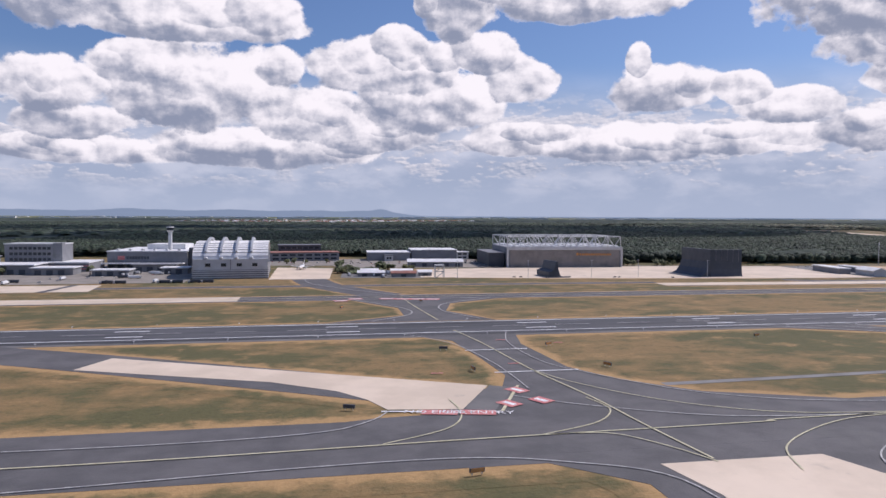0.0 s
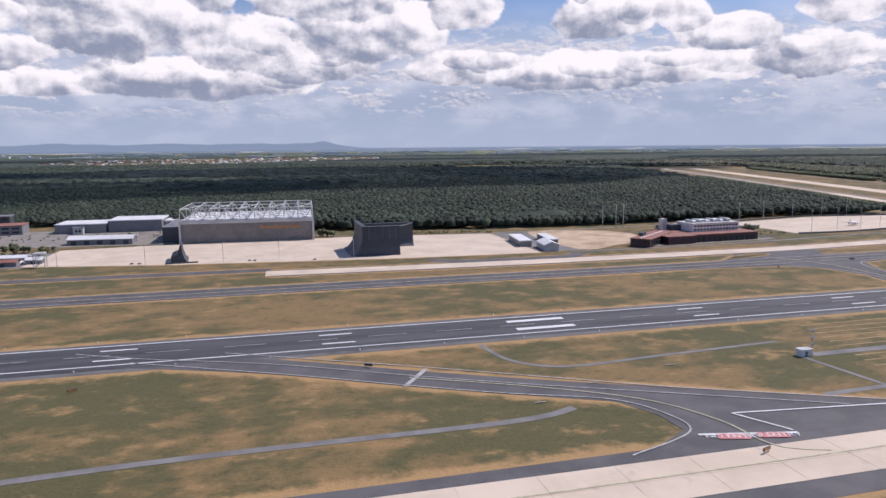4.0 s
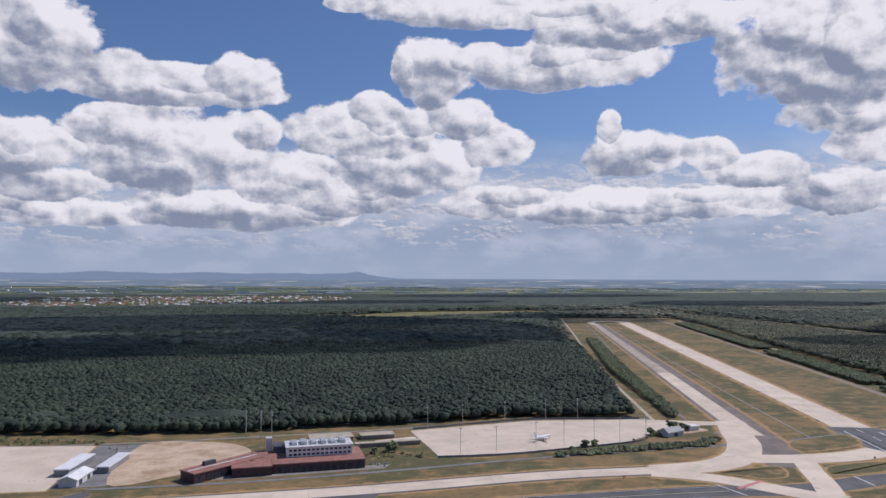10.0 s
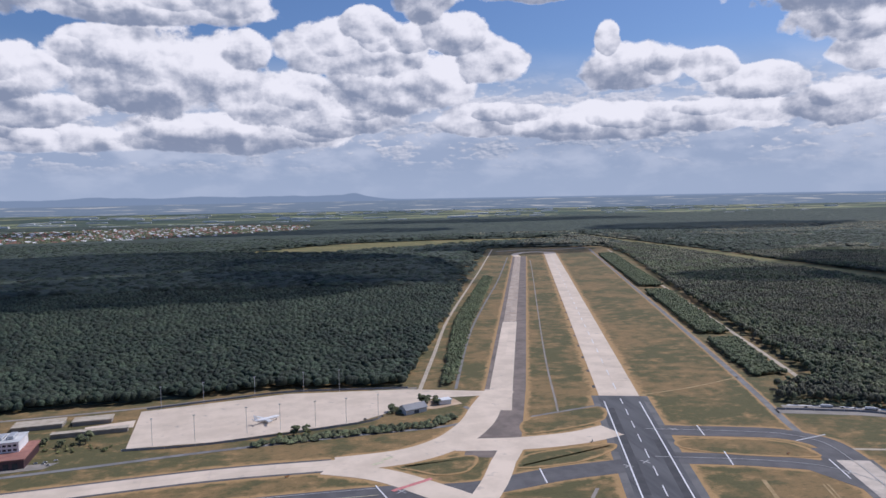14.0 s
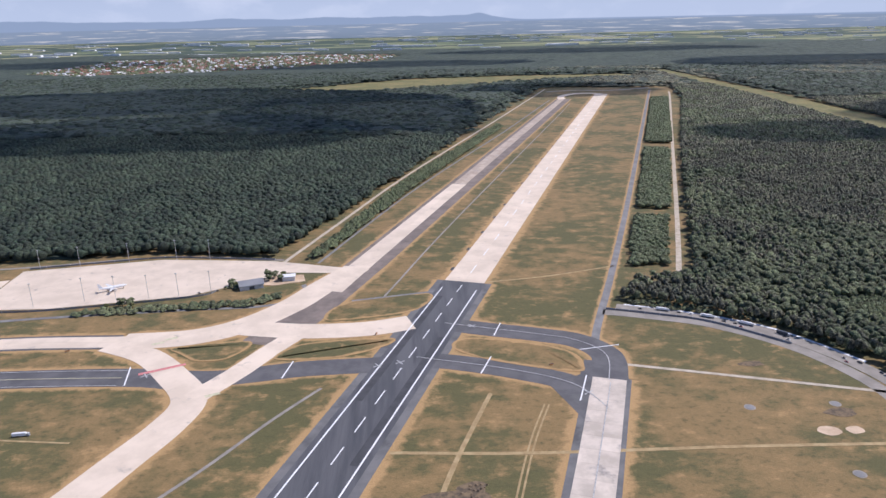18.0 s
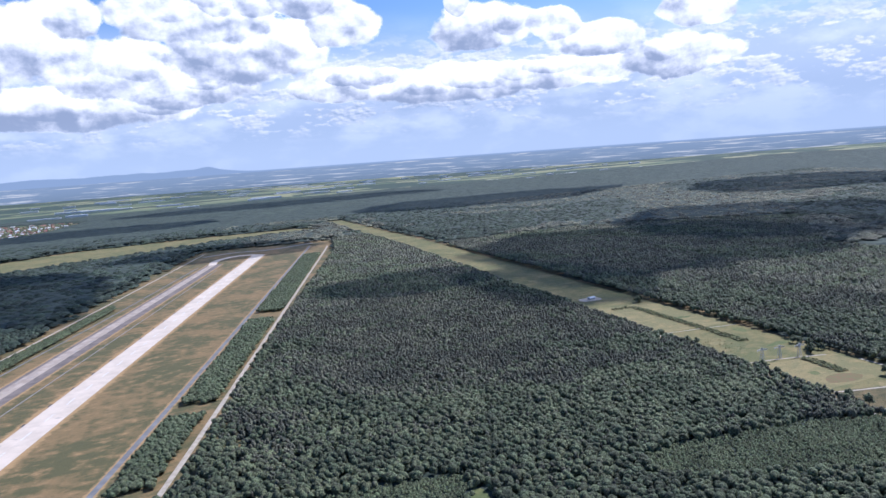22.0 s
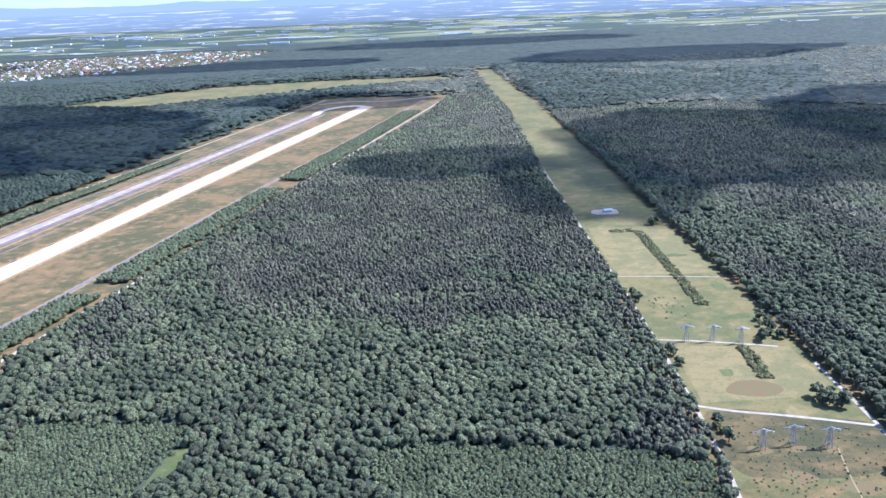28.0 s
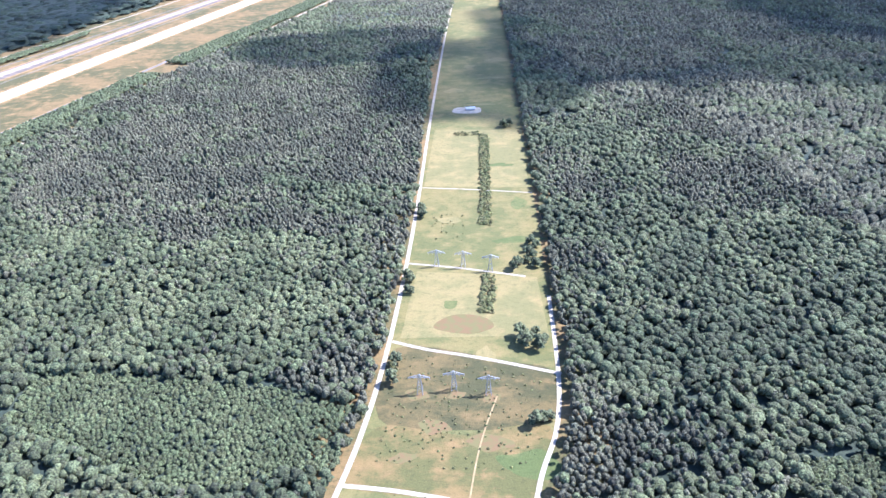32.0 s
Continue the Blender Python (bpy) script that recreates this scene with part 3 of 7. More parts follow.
def rod(bm, a, b, r, r2=None, n=6):
    a, b = Vector(a), Vector(b)
    d = b - a
    m = Matrix.Translation((a + b) / 2) @ d.to_track_quat("Z", "Y").to_matrix().to_4x4()
    bmesh.ops.create_cone(bm, cap_ends=True, segments=n, radius1=r, radius2=r if r2 is None else r2, depth=d.length, matrix=m)
    return bm


def rods(items, r, n=5):
    bm = bmesh.new()
    for a, b in items:
        rod(bm, a, b, r, n=n)
    return bm


def prism(profile, x0, x1):
    """A profile of (y, z), carried along x."""
    bm = bmesh.new()
    a = [bm.verts.new((x0, y, z)) for y, z in profile]
    b = [bm.verts.new((x1, y, z)) for y, z in profile]
    bm.faces.new(a)
    bm.faces.new(list(reversed(b)))
    for i in range(len(a)):
        j = (i + 1) % len(a)
        bm.faces.new((a[j], a[i], b[i], b[j]))
    bmesh.ops.recalc_face_normals(bm, faces=bm.faces[:])
    return bm


def inside(poly, x, y):
    """Which of the points lie in the polygon."""
    hit = np.zeros(len(x), bool)
    px, py = np.array(poly, float).T
    j = len(px) - 1
    for i in range(len(px)):
        cross = (py[i] > y) != (py[j] > y)
        with np.errstate(divide="ignore", invalid="ignore"):
            hit ^= cross & (x < (px[j] - px[i]) * (y - py[i]) / (py[j] - py[i]) + px[i])
        j = i
    return hit


# ---- ground ----
def ground_sheet():
    n, size = 90, 9500.0
    v = [(-size + 2 * size * i / n, -size + 2 * size * j / n, 0.0) for j in range(n + 1) for i in range(n + 1)]
    f = [(j * (n + 1) + i, j * (n + 1) + i + 1, (j + 1) * (n + 1) + i + 1, (j + 1) * (n + 1) + i) for j in range(n) for i in range(n)]
    mesh_object("ground", v, f, M_GRASS, "dry brown and green airfield grass reaching the horizon", "structure")
    slab("far_plain", [(-9000, 2600), (-2600, 1900), (-700, 2750), (500, 2850), (1600, 3000), (2600, 2600), (9000, 2100), (9000, 9000), (-9000, 9000)], M_FAR, 0.5, "distant plain of woods and pale fields", "structure")


ground_sheet()

# runway across the view
RY = 175.0
strip("runway_shoulder", [(-1200, RY), (365, RY - 2)], 24, M_SHOULD, 0.055, "pale grey asphalt runway shoulder", 6)
strip("runway", [(-1200, RY), (365, RY - 2)], 19, M_RUNW, 0.085, "dark grey asphalt runway with rubber streaks")


def rwy(x):
    return RY - 2.0 * max(0.0, (x - 60)) / 305


for side in (-8.0, 8.0):
    line([(-1200, RY + side), (60, RY + side), (363, RY - 2 + side)], 0.55, M_WHITE, "runway_edge_line", smooth=False)
for i in range(58):
    x = -640 + 17.1 * i
    if x < 322:
        line([(x, rwy(x)), (x + 9.5, rwy(x + 9))], 0.32, M_FADED, "runway_centre_dash")
for x, long, wide in ((-48, 8, 0.8), (2, 8, 0.8), (52, 8, 0.8), (102, 8, 0.8), (152, 8, 0.8), (201, 16, 2.0), (252, 8, 0.8), (304, 8, 0.8)):
    for side in (-3.9, 3.9):
        line([(x, rwy(x) + side), (x + long, rwy(x) + side)], wide, M_WHITE, "touchdown_mark")
for i in range(12):
    y = 173 - 7.0 + 14.0 * (i + 0.5) / 12
    line([(345.5, y), (361.5, y)], 0.66, M_WHITE, "threshold_stripe")


def ground_text(words, x, y, turn, size, mat, label, name="ground_marking", wide=1.0):
    cu = bpy.data.curves.new(name, "FONT")
    cu.body, cu.size, cu.align_x, cu.align_y = words, size, "CENTER", "CENTER"
    ob = new("lettering", cu)
    deps = bpy.context.evaluated_depsgraph_get()
    me = bpy.data.meshes.new_from_object(ob.evaluated_get(deps))
    bpy.data.objects.remove(ob)
    me.materials.clear()
    me.materials.append(mat)
    ob = new(name, me)
    ob.matrix_world = pose(x, y, 0.22, 0, 0, turn) @ Matrix.Diagonal((wide, 1, 1, 1))
    return tagged(ob, label, kind="structure")


ground_text("07", 329.5, 173.4, 90, 8.5, M_WHITE, "white runway number zero seven", wide=0.8)
ground_text("R", 340, 173.3, 90, 6.0, M_WHITE, "white runway letter R", wide=0.8)

# stopway with chevrons, and the concrete exit curving away from the runway's end
slab("stopway", [(363, 182), (386, 184), (394, 176), (390, 166), (370, 162), (363, 163)], M_DARK, 0.07, "dark asphalt stopway past the threshold", verge=5)
for x in (368, 378, 386):
    line([(x, 180), (x + 5, 173), (x, 167)], 0.5, M_WHITE, "chevron", smooth=False)
strip("concrete_exit", [(350, 163), (366, 160), (377, 148), (388, 131), (402, 108), (412, 90)], 7, M_CONC, 0.11, "pale concrete taxiway curving from the runway end", 5, ends=17)

# taxiways on the near side
strip("taxiway_shoulder", [(-260, 87), (40, 87), (430, 89.5)], 20, M_ASPH, 0.06, "grey asphalt taxiway", 6)
slab("taxiway_crossing", [(14, 171), (30, 156), (32, 136), (33, 121), (30, 112), (21, 99), (8, 98), (0, 96), (-6, 80), (100, 80), (104, 96), (83, 97), (62, 105), (52, 115), (46.5, 126), (44.5, 150), (47, 164), (54, 171)], M_ASPH, 0.065, "grey asphalt taxiway junction", smooth=False, verge=5)
slab("taxiway_stub", [(24, 79), (35, 69), (36, 30), (66, 30), (68, 66), (80, 80)], M_ASPH, 0.066, "grey asphalt taxiway stub", verge=5)
strip("taxiway_link", [(-190, 172), (-100, 168), (-62, 153), (-20, 131), (14, 112), (26, 104)], 14, M_ASPH, 0.067, "grey asphalt taxiway slanting from the runway", 5)
slab("concrete_pad", [(-44, 137), (-40, 147), (28, 114), (21, 100.5), (10, 102), (7.5, 108), (3, 114), (-8, 122), (-31, 131.5)], M_CONC, 0.11, "pale beige concrete taxiway slab")
slab("worn_asphalt_patch", [(28.3, 114), (32, 112), (25.5, 99), (21.3, 100.5)], M_SHOULD, 0.112, "worn grey asphalt strip beside the concrete")
strip("rapid_exit", [(96, 175), (112, 168.5), (141, 156), (167, 141), (190, 128.5), (208, 119.5), (240, 104), (262, 93)], 9.5, M_ASPH, 0.068, "grey asphalt rapid-exit taxiway", 5)
slab("rapid_exit_mouth", [(193, 125), (201, 117), (204.5, 110), (205, 103), (196, 97.5), (262, 97), (247, 105), (215, 120)], M_ASPH, 0.069, "grey asphalt junction of the rapid exit")
strip("service_road", [(58, 110.5), (90, 112), (128, 114), (178, 114), (192, 117)], 1.9, M_GREYROAD, 0.05, "narrow grey service road through the grass")
strip("service_road", [(240, 110.5), (252, 111), (289, 112), (345, 112.5), (372, 118)], 1.7, M_GREYROAD, 0.05, "narrow grey service road through the grass")
strip("service_road", [(188, 160), (190, 148), (196, 141), (205, 139), (222, 140.5), (256, 143)], 1.3, M_GREYROAD, 0.051, "narrow grey service road through the grass")
strip("antenna_strip", [(256, 132), (284, 132)], 2.6, M_GREYROAD, 0.052, "grey asphalt strip in mown grass")
strip("service_road", [(253, 131), (254, 121), (255, 112)], 1.2, M_GREYROAD, 0.053, "short grey service road")
for i in range(11):
    y = 118.5 + 3.5 * i
    strip("mown_row", [(262 + i, y), (352 + 0.6 * i, y + 0.8)], 0.5, M_STRAW, 0.04, "pale line of cut hay in the grass")
for x, y in ((40, 155), (52, 150), (20, 124), (36, 130), (200, 128), (186, 121), (221, 134)):
    strip("cable_cover", [(x, y), (x + 2.2, y - 0.1)], 0.5, M_RED if x < 55 else M_PALEROAD, 0.2, "small ground sign board in the grass")


def panels(name, pts, width, mat, z, label, step, parent_name, verge=0.0, ends=None):
    """Concrete paving cast in bays: one object a bay under its taxiway, with open joints."""
    curve = spline(pts)
    dist = [0.0]
    for a, b in zip(curve, curve[1:]):
        dist.append(dist[-1] + (b - a).length)
    bed = strip(parent_name, pts, width + 0.02, M_JOINT, z - 0.03, label, verge, ends=ends)
    count = max(1, round(dist[-1] / step))

    def at(s):
        i = min(max(k for k in range(len(dist)) if dist[k] <= s + 1e-6), len(dist) - 2)
        f = (s - dist[i]) / max(dist[i + 1] - dist[i], 1e-6)
        p = curve[i].lerp(curve[i + 1], f)
        d = (curve[min(i + 2, len(curve) - 1)] - curve[max(i - 1, 0)]).normalized()
        return p, Vector((-d.y, d.x)), width / 2 + ((ends or width) - width) / 2 * s / dist[-1]
    for i in range(count):
        rows = []
        for k in range(4):
            s = dist[-1] * (i + (0.0035 + 0.993 * k / 3)) / count
            rows.append(at(s))
        for lo, hi in ((-1.0, -0.005), (0.005, 1.0)):
            v = []
            for p, q, w in rows:
                v += [(*(p + q * w * lo), z), (*(p + q * w * hi), z)]
            f = [(2 * k, 2 * k + 1, 2 * k + 3, 2 * k + 2) for k in range(3)]
            v += [(x, y, z - 0.03) for x, y, _ in v]
            f = [tuple(reversed(q)) for q in f] + [(0, 1, 9, 8), (6, 14, 15, 7), (0, 8, 10, 2), (2, 10, 12, 4), (4, 12, 14, 6), (1, 3, 11, 9), (3, 5, 13, 11), (5, 7, 15, 13)]
            mesh_object("concrete_bay", v, f, mat, parent=bed)
    return bed


panels("near_concrete", [(90.5, 89), (200, 88.5), (320, 89), (430, 89.5)], 11.2, M_CONC, 0.115, "pale beige concrete taxiway", 12, "near_concrete_taxiway", 0)
slab("concrete_pad", [(39, 74.5), (60, 74.5), (63, 66), (62, 30), (39, 30), (41, 65)], M_CONC, 0.11, "pale beige concrete taxiway slab")

# painted lines on the near taxiways
line([(-260, 83.5), (-140, 84.2), (-50, 84.8), (-20, 85), (20, 86.6), (60, 87.6), (100, 88.8), (430, 89.5)], 0.3, M_YELLOW, label="yellow taxiway centre line")
line([(-260, 93), (-140, 92), (-50, 91), (-18, 90.8), (0, 92.5), (7, 96.5), (10, 101)], 0.22)
line([(-260, 76), (-140, 76.3), (-60, 76.6), (-32, 77.4), (-4, 79.6), (16, 80), (28, 77), (39, 69.5), (40, 50)], 0.22)
line([(20, 166), (29, 153), (33, 134), (34, 122), (34.2, 111)], 0.22)
line([(46, 168), (42, 152), (43, 132), (48, 121), (59, 106), (71, 98.5), (83, 95.3), (91, 94.5)], 0.22)
line([(33, 170), (36, 152), (39, 124), (42.5, 104), (44, 90), (46, 75)], 0.3, M_YELLOW)
line([(39, 124), (43, 114), (51, 102.5), (60, 95), (71, 90.5), (90, 88.8)], 0.22, M_YELLOW)
line([(30, 107), (41, 99), (58, 91), (80, 88.5)], 0.25, M_FADED)
line([(41.5, 104), (42.5, 97), (38, 91), (29, 87)], 0.22, M_YELLOW)
line([(30, 87), (38, 86), (43, 80), (46, 74)], 0.22, M_YELLOW)
line([(20, 106), (20.3, 98), (17, 91.5), (8, 86.5)], 0.22, M_YELLOW)
line([(54, 70), (57, 77), (64, 82.5), (74, 87), (86, 88.5)], 0.22, M_YELLOW)
line([(62, 60), (66, 72), (74, 78), (83, 81.5), (92, 83)], 0.22)
line([(30.5, 144), (44, 144)], 0.5, M_WHITE, "holding_line", "dashed white holding line")
line([(31.5, 123), (47.5, 123)], 0.5, M_WHITE, "holding_line", "dashed white holding line")
line([(97, 178), (112, 170), (141, 157.5), (167, 142.5), (190, 130), (212, 119), (240, 105)], 0.3, M_FADED)
line([(110, 167.5), (142, 150.5), (164, 137.5), (183, 127), (200, 119), (206, 110), (205.5, 102), (192, 96.5)], 0.35, M_FADED)
line([(130, 169.5), (170, 147.5), (196, 132.5), (216, 121), (250, 104.5)], 0.35, M_FADED)
line([(167, 141), (190, 128.5), (206, 117), (213, 105), (215, 94), (222, 90)], 0.3, M_YELLOW)
line([(165, 136), (171.5, 145.5)], 1.0, M_FADED, "holding_line", "pale holding line across the rapid exit")
line([(206, 100.5), (222, 97)], 0.6, M_WHITE, "holding_line", "dashed white holding line")
line([(217, 107), (222, 98)], 0.4, M_WHITE)
line([(217, 107), (250, 103)], 0.4, M_WHITE)


def pad(words, x, y, turn, long, wide):
    """A red surface marking with white words."""
    c, s = math.cos(radians(turn)), math.sin(radians(turn))
    slab("red_marking", [(x + c * a - s * b, y + s * a + c * b) for a, b in ((-long / 2, -wide / 2), (long / 2, -wide / 2), (long / 2, wide / 2), (-long / 2, wide / 2))], M_RED, 0.195, "red painted ground marking with white letters")
    if words:
        ground_text(words, x, y, turn, wide * 0.92, M_WHITE, "white letters on red ground marking", "ground_lettering")


pad("NO ENTRY", 17.3, 99.2, -12, 5.2, 2.3)
pad("NO ENTRY", 22.8, 98.3, -12, 5.2, 2.3)
for x, y in ((32, 110), (28.6, 102.3), (34, 103.4)):
    pad("", x, y, -60, 3.4, 2.6)
    strip("red_marking_bar", [(x - 0.6, y + 1), (x + 0.6, y - 1)], 0.9, M_WHITE, 0.215, "white bar on red ground marking")
pad("NO ENTRY", 211, 98.4, -15, 5.0, 2.0)
pad("NO ENTRY", 217.5, 97.2, -15, 5.0, 2.0)
line([(9, 101), (26, 98)], 0.5, M_WHITE, "holding_line", "dashed white holding line")
line([(26.5, 98.5), (33, 113)], 0.5, M_YELLOW, "holding_line", "yellow holding line")

# taxiways and aprons on the far side
strip("taxiway_far", [(-400, 241), (60, 241), (300, 239.5), (440, 241), (505, 239), (530, 232)], 13.5, M_ASPH, 0.06, "grey asphalt parallel taxiway", 5)
for off in (-5.6, 0, 5.6):
    line([(-400, 241 + off), (60, 241 + off), (300, 239.5 + off), (440, 241 + off), (500, 239 + off)], 0.35, M_FADED if off else M_YELLOW)
slab("taxiway_crossing_far", [(2, 186), (24, 197), (24, 213), (10, 235), (64, 235), (42, 222), (37.5, 205), (48, 186)], M_ASPH, 0.062, "grey asphalt crossing to the far taxiway", verge=4)
line([(14, 187), (26, 199), (25, 213), (12, 234)], 0.35)
line([(44, 188), (36.5, 205), (40, 221), (58, 234)], 0.35)
line([(32, 187), (30, 210), (28, 240)], 0.35, M_YELLOW)
for x, y, turn, long in ((7.4, 232.4, 10, 4.6), (12.4, 237, 8, 4.6), (23, 236, -12, 5.0), (28, 234.6, -12, 5.0), (33, 233.6, -8, 5.0), (38, 232.8, -8, 4.6)):
    pad("", x, y, turn, long, 3.2)
    c, d = math.cos(radians(turn)), math.sin(radians(turn))
    strip("red_marking_bar", [(x - c * long * 0.42, y - d * long * 0.42), (x + c * long * 0.42, y + d * long * 0.42)], 1.1, M_WHITE, 0.215, "white bar on red ground marking")
slab("cargo_yard", [(-240, 300), (-54.5, 303), (-54.5, 352), (-62, 352), (-60, 420), (-240, 420)], M_PALEROAD, 0.075, "pale paved yard round the cargo halls")
slab("hall_yard", [(12, 376), (98, 368), (98, 446), (-30, 446), (-30, 396), (8, 392)], M_PALEROAD, 0.074, "pale paved yard round the grey halls")
slab("trailer_yard", [(10, 318), (47, 312), (50, 352), (30, 358), (12, 350)], M_GREYROAD, 0.076, "grey paved yard with parked trailers")
strip("apron_taxiway", [(24, 246), (14, 262), (2, 285), (-4, 312)], 15, M_ASPH, 0.063, "grey asphalt taxiway to the hangar apron", 4)
strip("taxiway_outer", [(-400, 285), (6, 282), (142, 279)], 7, M_ASPH, 0.064, "grey asphalt outer taxiway", 4)
line([(30, 244), (14, 264), (-2, 290), (-6, 312)], 0.35, M_FADED)
strip("old_concrete", [(-420, 244), (-26, 242)], 12.5, M_CONC, 0.1, "pale concrete taxiway")
slab("old_concrete_apron", [(-420, 272), (-82, 272), (-84, 296), (-420, 297)], M_CONC, 0.1, "pale concrete apron")
strip("old_concrete_gap", [(-98, 271), (-94, 297)], 3, M_ASPH, 0.115, "dark joint between the concrete slabs")
slab("hangar_apron", [(46, 315), (103, 303), (193, 291.5), (256.5, 288), (256, 357), (190, 367), (102, 366), (50, 360)], M_CONC, 0.1, "wide pale concrete hangar apron", verge=4)
slab("arch_hangar_apron", [(-21, 312), (5, 312), (8, 372), (-21, 380)], M_CONC, 0.1, "pale concrete apron beside the arched hangar")
slab("west_apron", [(402, 361), (470, 373), (530, 365), (568, 351), (567, 343), (541, 346), (514, 327), (500, 318), (440, 308), (406, 309)], M_CONC, 0.1, "wide pale concrete apron with light masts")
slab("west_apron_foot", [(382, 343), (402, 348), (403, 338), (384, 334)], M_CONC, 0.1, "pale concrete foot of the apron")
slab("sand_lot", [(276, 355), (300, 357), (318, 348), (326, 330), (312, 306), (300, 300), (276, 292)], M_SAND, 0.12, "churned bare sand building plot", smooth=True)
slab("yard", [(257, 290), (276, 290), (276, 356), (257, 357)], M_GREYROAD, 0.08, "grey paved yard between sheds")
slab("yard_pale", [(300, 292), (322, 290), (380, 294), (384, 300), (345, 300), (338, 322), (330, 322), (318, 300)], M_PALEROAD, 0.09, "pale paved yard round the red-roofed halls")
strip("perimeter_road", [(30, 404), (120, 392), (200, 366), (262, 360), (330, 362), (400, 367), (470, 377), (536, 366)], 2.4, M_PALEROAD, 0.07, "pale perimeter road along the wood's edge")
strip("apron_road", [(270, 287), (330, 286), (390, 291), (440, 297), (500, 301), (540, 303), (554, 315), (552, 328)], 2.4, M_GREYROAD, 0.07, "grey service road along the apron")
strip("apron_link", [(205, 283), (222, 276), (260, 275), (272, 282)], 7, M_ASPH, 0.07, "short asphalt link to the apron", 2)
slab("taxiway_fork", [(296, 233), (330, 229), (341, 221), (345, 205), (340, 184), (354, 183), (358, 210), (366, 227), (398, 233), (398, 247), (366, 248), (376, 263), (336, 263), (318, 247)], M_ASPH, 0.066, "grey asphalt junction near the threshold", verge=4)
line([(330, 230), (341, 221), (346, 205), (341, 185)], 0.35)
line([(352, 184), (357, 210), (366, 228), (396, 234)], 0.35)
line([(346, 184), (350, 215), (344, 240), (330, 256)], 0.35, M_YELLOW)
lawn([(322, 249), (338, 251), (346, 255), (340, 259), (328, 255)], "small tear-shaped grass island", 1.5)

# crossing runway to the south
D18 = Vector((0.3187, 0.9479))
A18 = Vector((629.5, 324.5))


def along(s, off=0.0):
    p = A18 + D18 * s + Vector((D18.y, -D18.x)) * off
    return (p.x, p.y)


strip("south_runway_shoulder", [along(-480), along(0)], 27, M_SHOULD, 0.055, "pale grey runway shoulder", 6, smooth=False)
strip("south_runway_north_end", [along(-480), along(0)], 21, M_RUNW18, 0.085, "grey asphalt end of the south runway", smooth=False)
for off in (-8.3, 8.3):
    line([along(-480, off), along(-10, off)], 0.55, M_WHITE, "runway_edge_line", smooth=False)
for i in range(28):
    line([along(-478 + 17.2 * i), along(-469 + 17.2 * i)], 0.4, M_WHITE, "runway_centre_dash", smooth=False)
for s0, s1, off in ((-116, -20, -6.3), (-150, -62, 6.5)):
    strip("dark_asphalt_band", [along(s0, off), along(s1, off)], 2.6, M_DARK, 0.1 + 0.002 * abs(s0) / 50, "dark repaired asphalt band", smooth=False)
panels("south_runway", [along(0), along(290), along(580), along(868)], 19.5, M_CONC, 0.11, "long pale concrete runway between lawns", 29, "south_runway", 8)
for i in range(30):
    line([along(12 + 28 * i), along(24 + 28 * i)], 0.5, M_WHITE, "runway_centre_dash", smooth=False)
for i in range(26):
    s = 14 + 33 * i
    strip("runway_light_pad", [along(s, -10.6), along(s + 5, -10.6)], 1.6, M_DARK, 0.06, "dark drain patch beside the runway", smooth=False)

strip("parallel_shoulder", [(546, 262), (574, 337), (610, 440), (834, 1092)], 21, M_WARMSH, 0.058, "brownish asphalt taxiway shoulder", 5)
panels("parallel", [(566, 318), (575, 345), (611, 450), (640, 534)], 12, M_CONC, 0.11, "pale concrete taxiway beside the south runway", 36, "parallel_taxiway", 0, ends=11)
panels("parallel", [(640.3, 534.8), (700, 709), (830, 1088)], 10, M_CONCW, 0.11, "worn pinkish concrete taxiway beside the south runway", 36, "worn_parallel_taxiway", 0, ends=9)
strip("turning_loop", [(830, 1088), (838, 1128), (862, 1158), (890, 1162), (910, 1140)], 11, M_CONC, 0.105, "pale concrete turning loop", 3)
strip("end_band", [(826, 1200), (880, 1216), (930, 1200), (1010, 1228)], 9, M_PALEROAD, 0.07, "pale road round the runway's far end", 3)
panels("concrete_taxiway", [(140, 271), (250, 266.5), (360, 266.5), (440, 271.5), (486, 270), (512, 271)], 10, M_CONC, 0.115, "pale concrete taxiway", 24, "concrete_taxiway", 5)
strip("taxiway_edge", [(142, 271), (250, 266.5), (360, 266.5), (440, 271.5), (486, 270)], 13, M_ASPH, 0.057, "dark asphalt edge of the concrete taxiway", 5)
strip("junction_concrete", [(488, 270), (515, 272), (535, 283), (551, 303), (562, 325), (576, 350)], 15, M_CONC, 0.118, "pale concrete taxiway bend", 5)
strip("junction_concrete", [(484, 267), (503, 256), (518, 239), (529, 222), (527, 205), (518, 182), (498, 130), (470, 55)], 10.5, M_CONC, 0.119, "pale concrete taxiway running north", 6, ends=14)
strip("junction_concrete", [(562, 279), (550, 258), (541, 240), (530, 222)], 9.5, M_CONC, 0.12, "pale concrete cross taxiway", 3)
strip("junction_concrete", [(536, 279), (560, 274), (585, 274), (604, 279)], 14, M_CONC, 0.121, "pale concrete taxiway to the south runway", 5)
strip("junction_asphalt", [(505, 240), (530, 236), (548, 238), (566, 241), (594, 242)], 12, M_ASPH, 0.07, "grey asphalt taxiway", 4)
strip("east_taxiway", [(604, 246), (622, 241), (642, 233), (660, 222), (665, 204)], 11.5, M_ASPH, 0.07, "grey asphalt taxiway east of the runway", 5)
strip("east_taxiway", [(616, 277), (634, 270), (654, 263), (669, 256), (677, 243), (674, 226)], 12.5, M_ASPH, 0.071, "grey asphalt taxiway bend", 5)
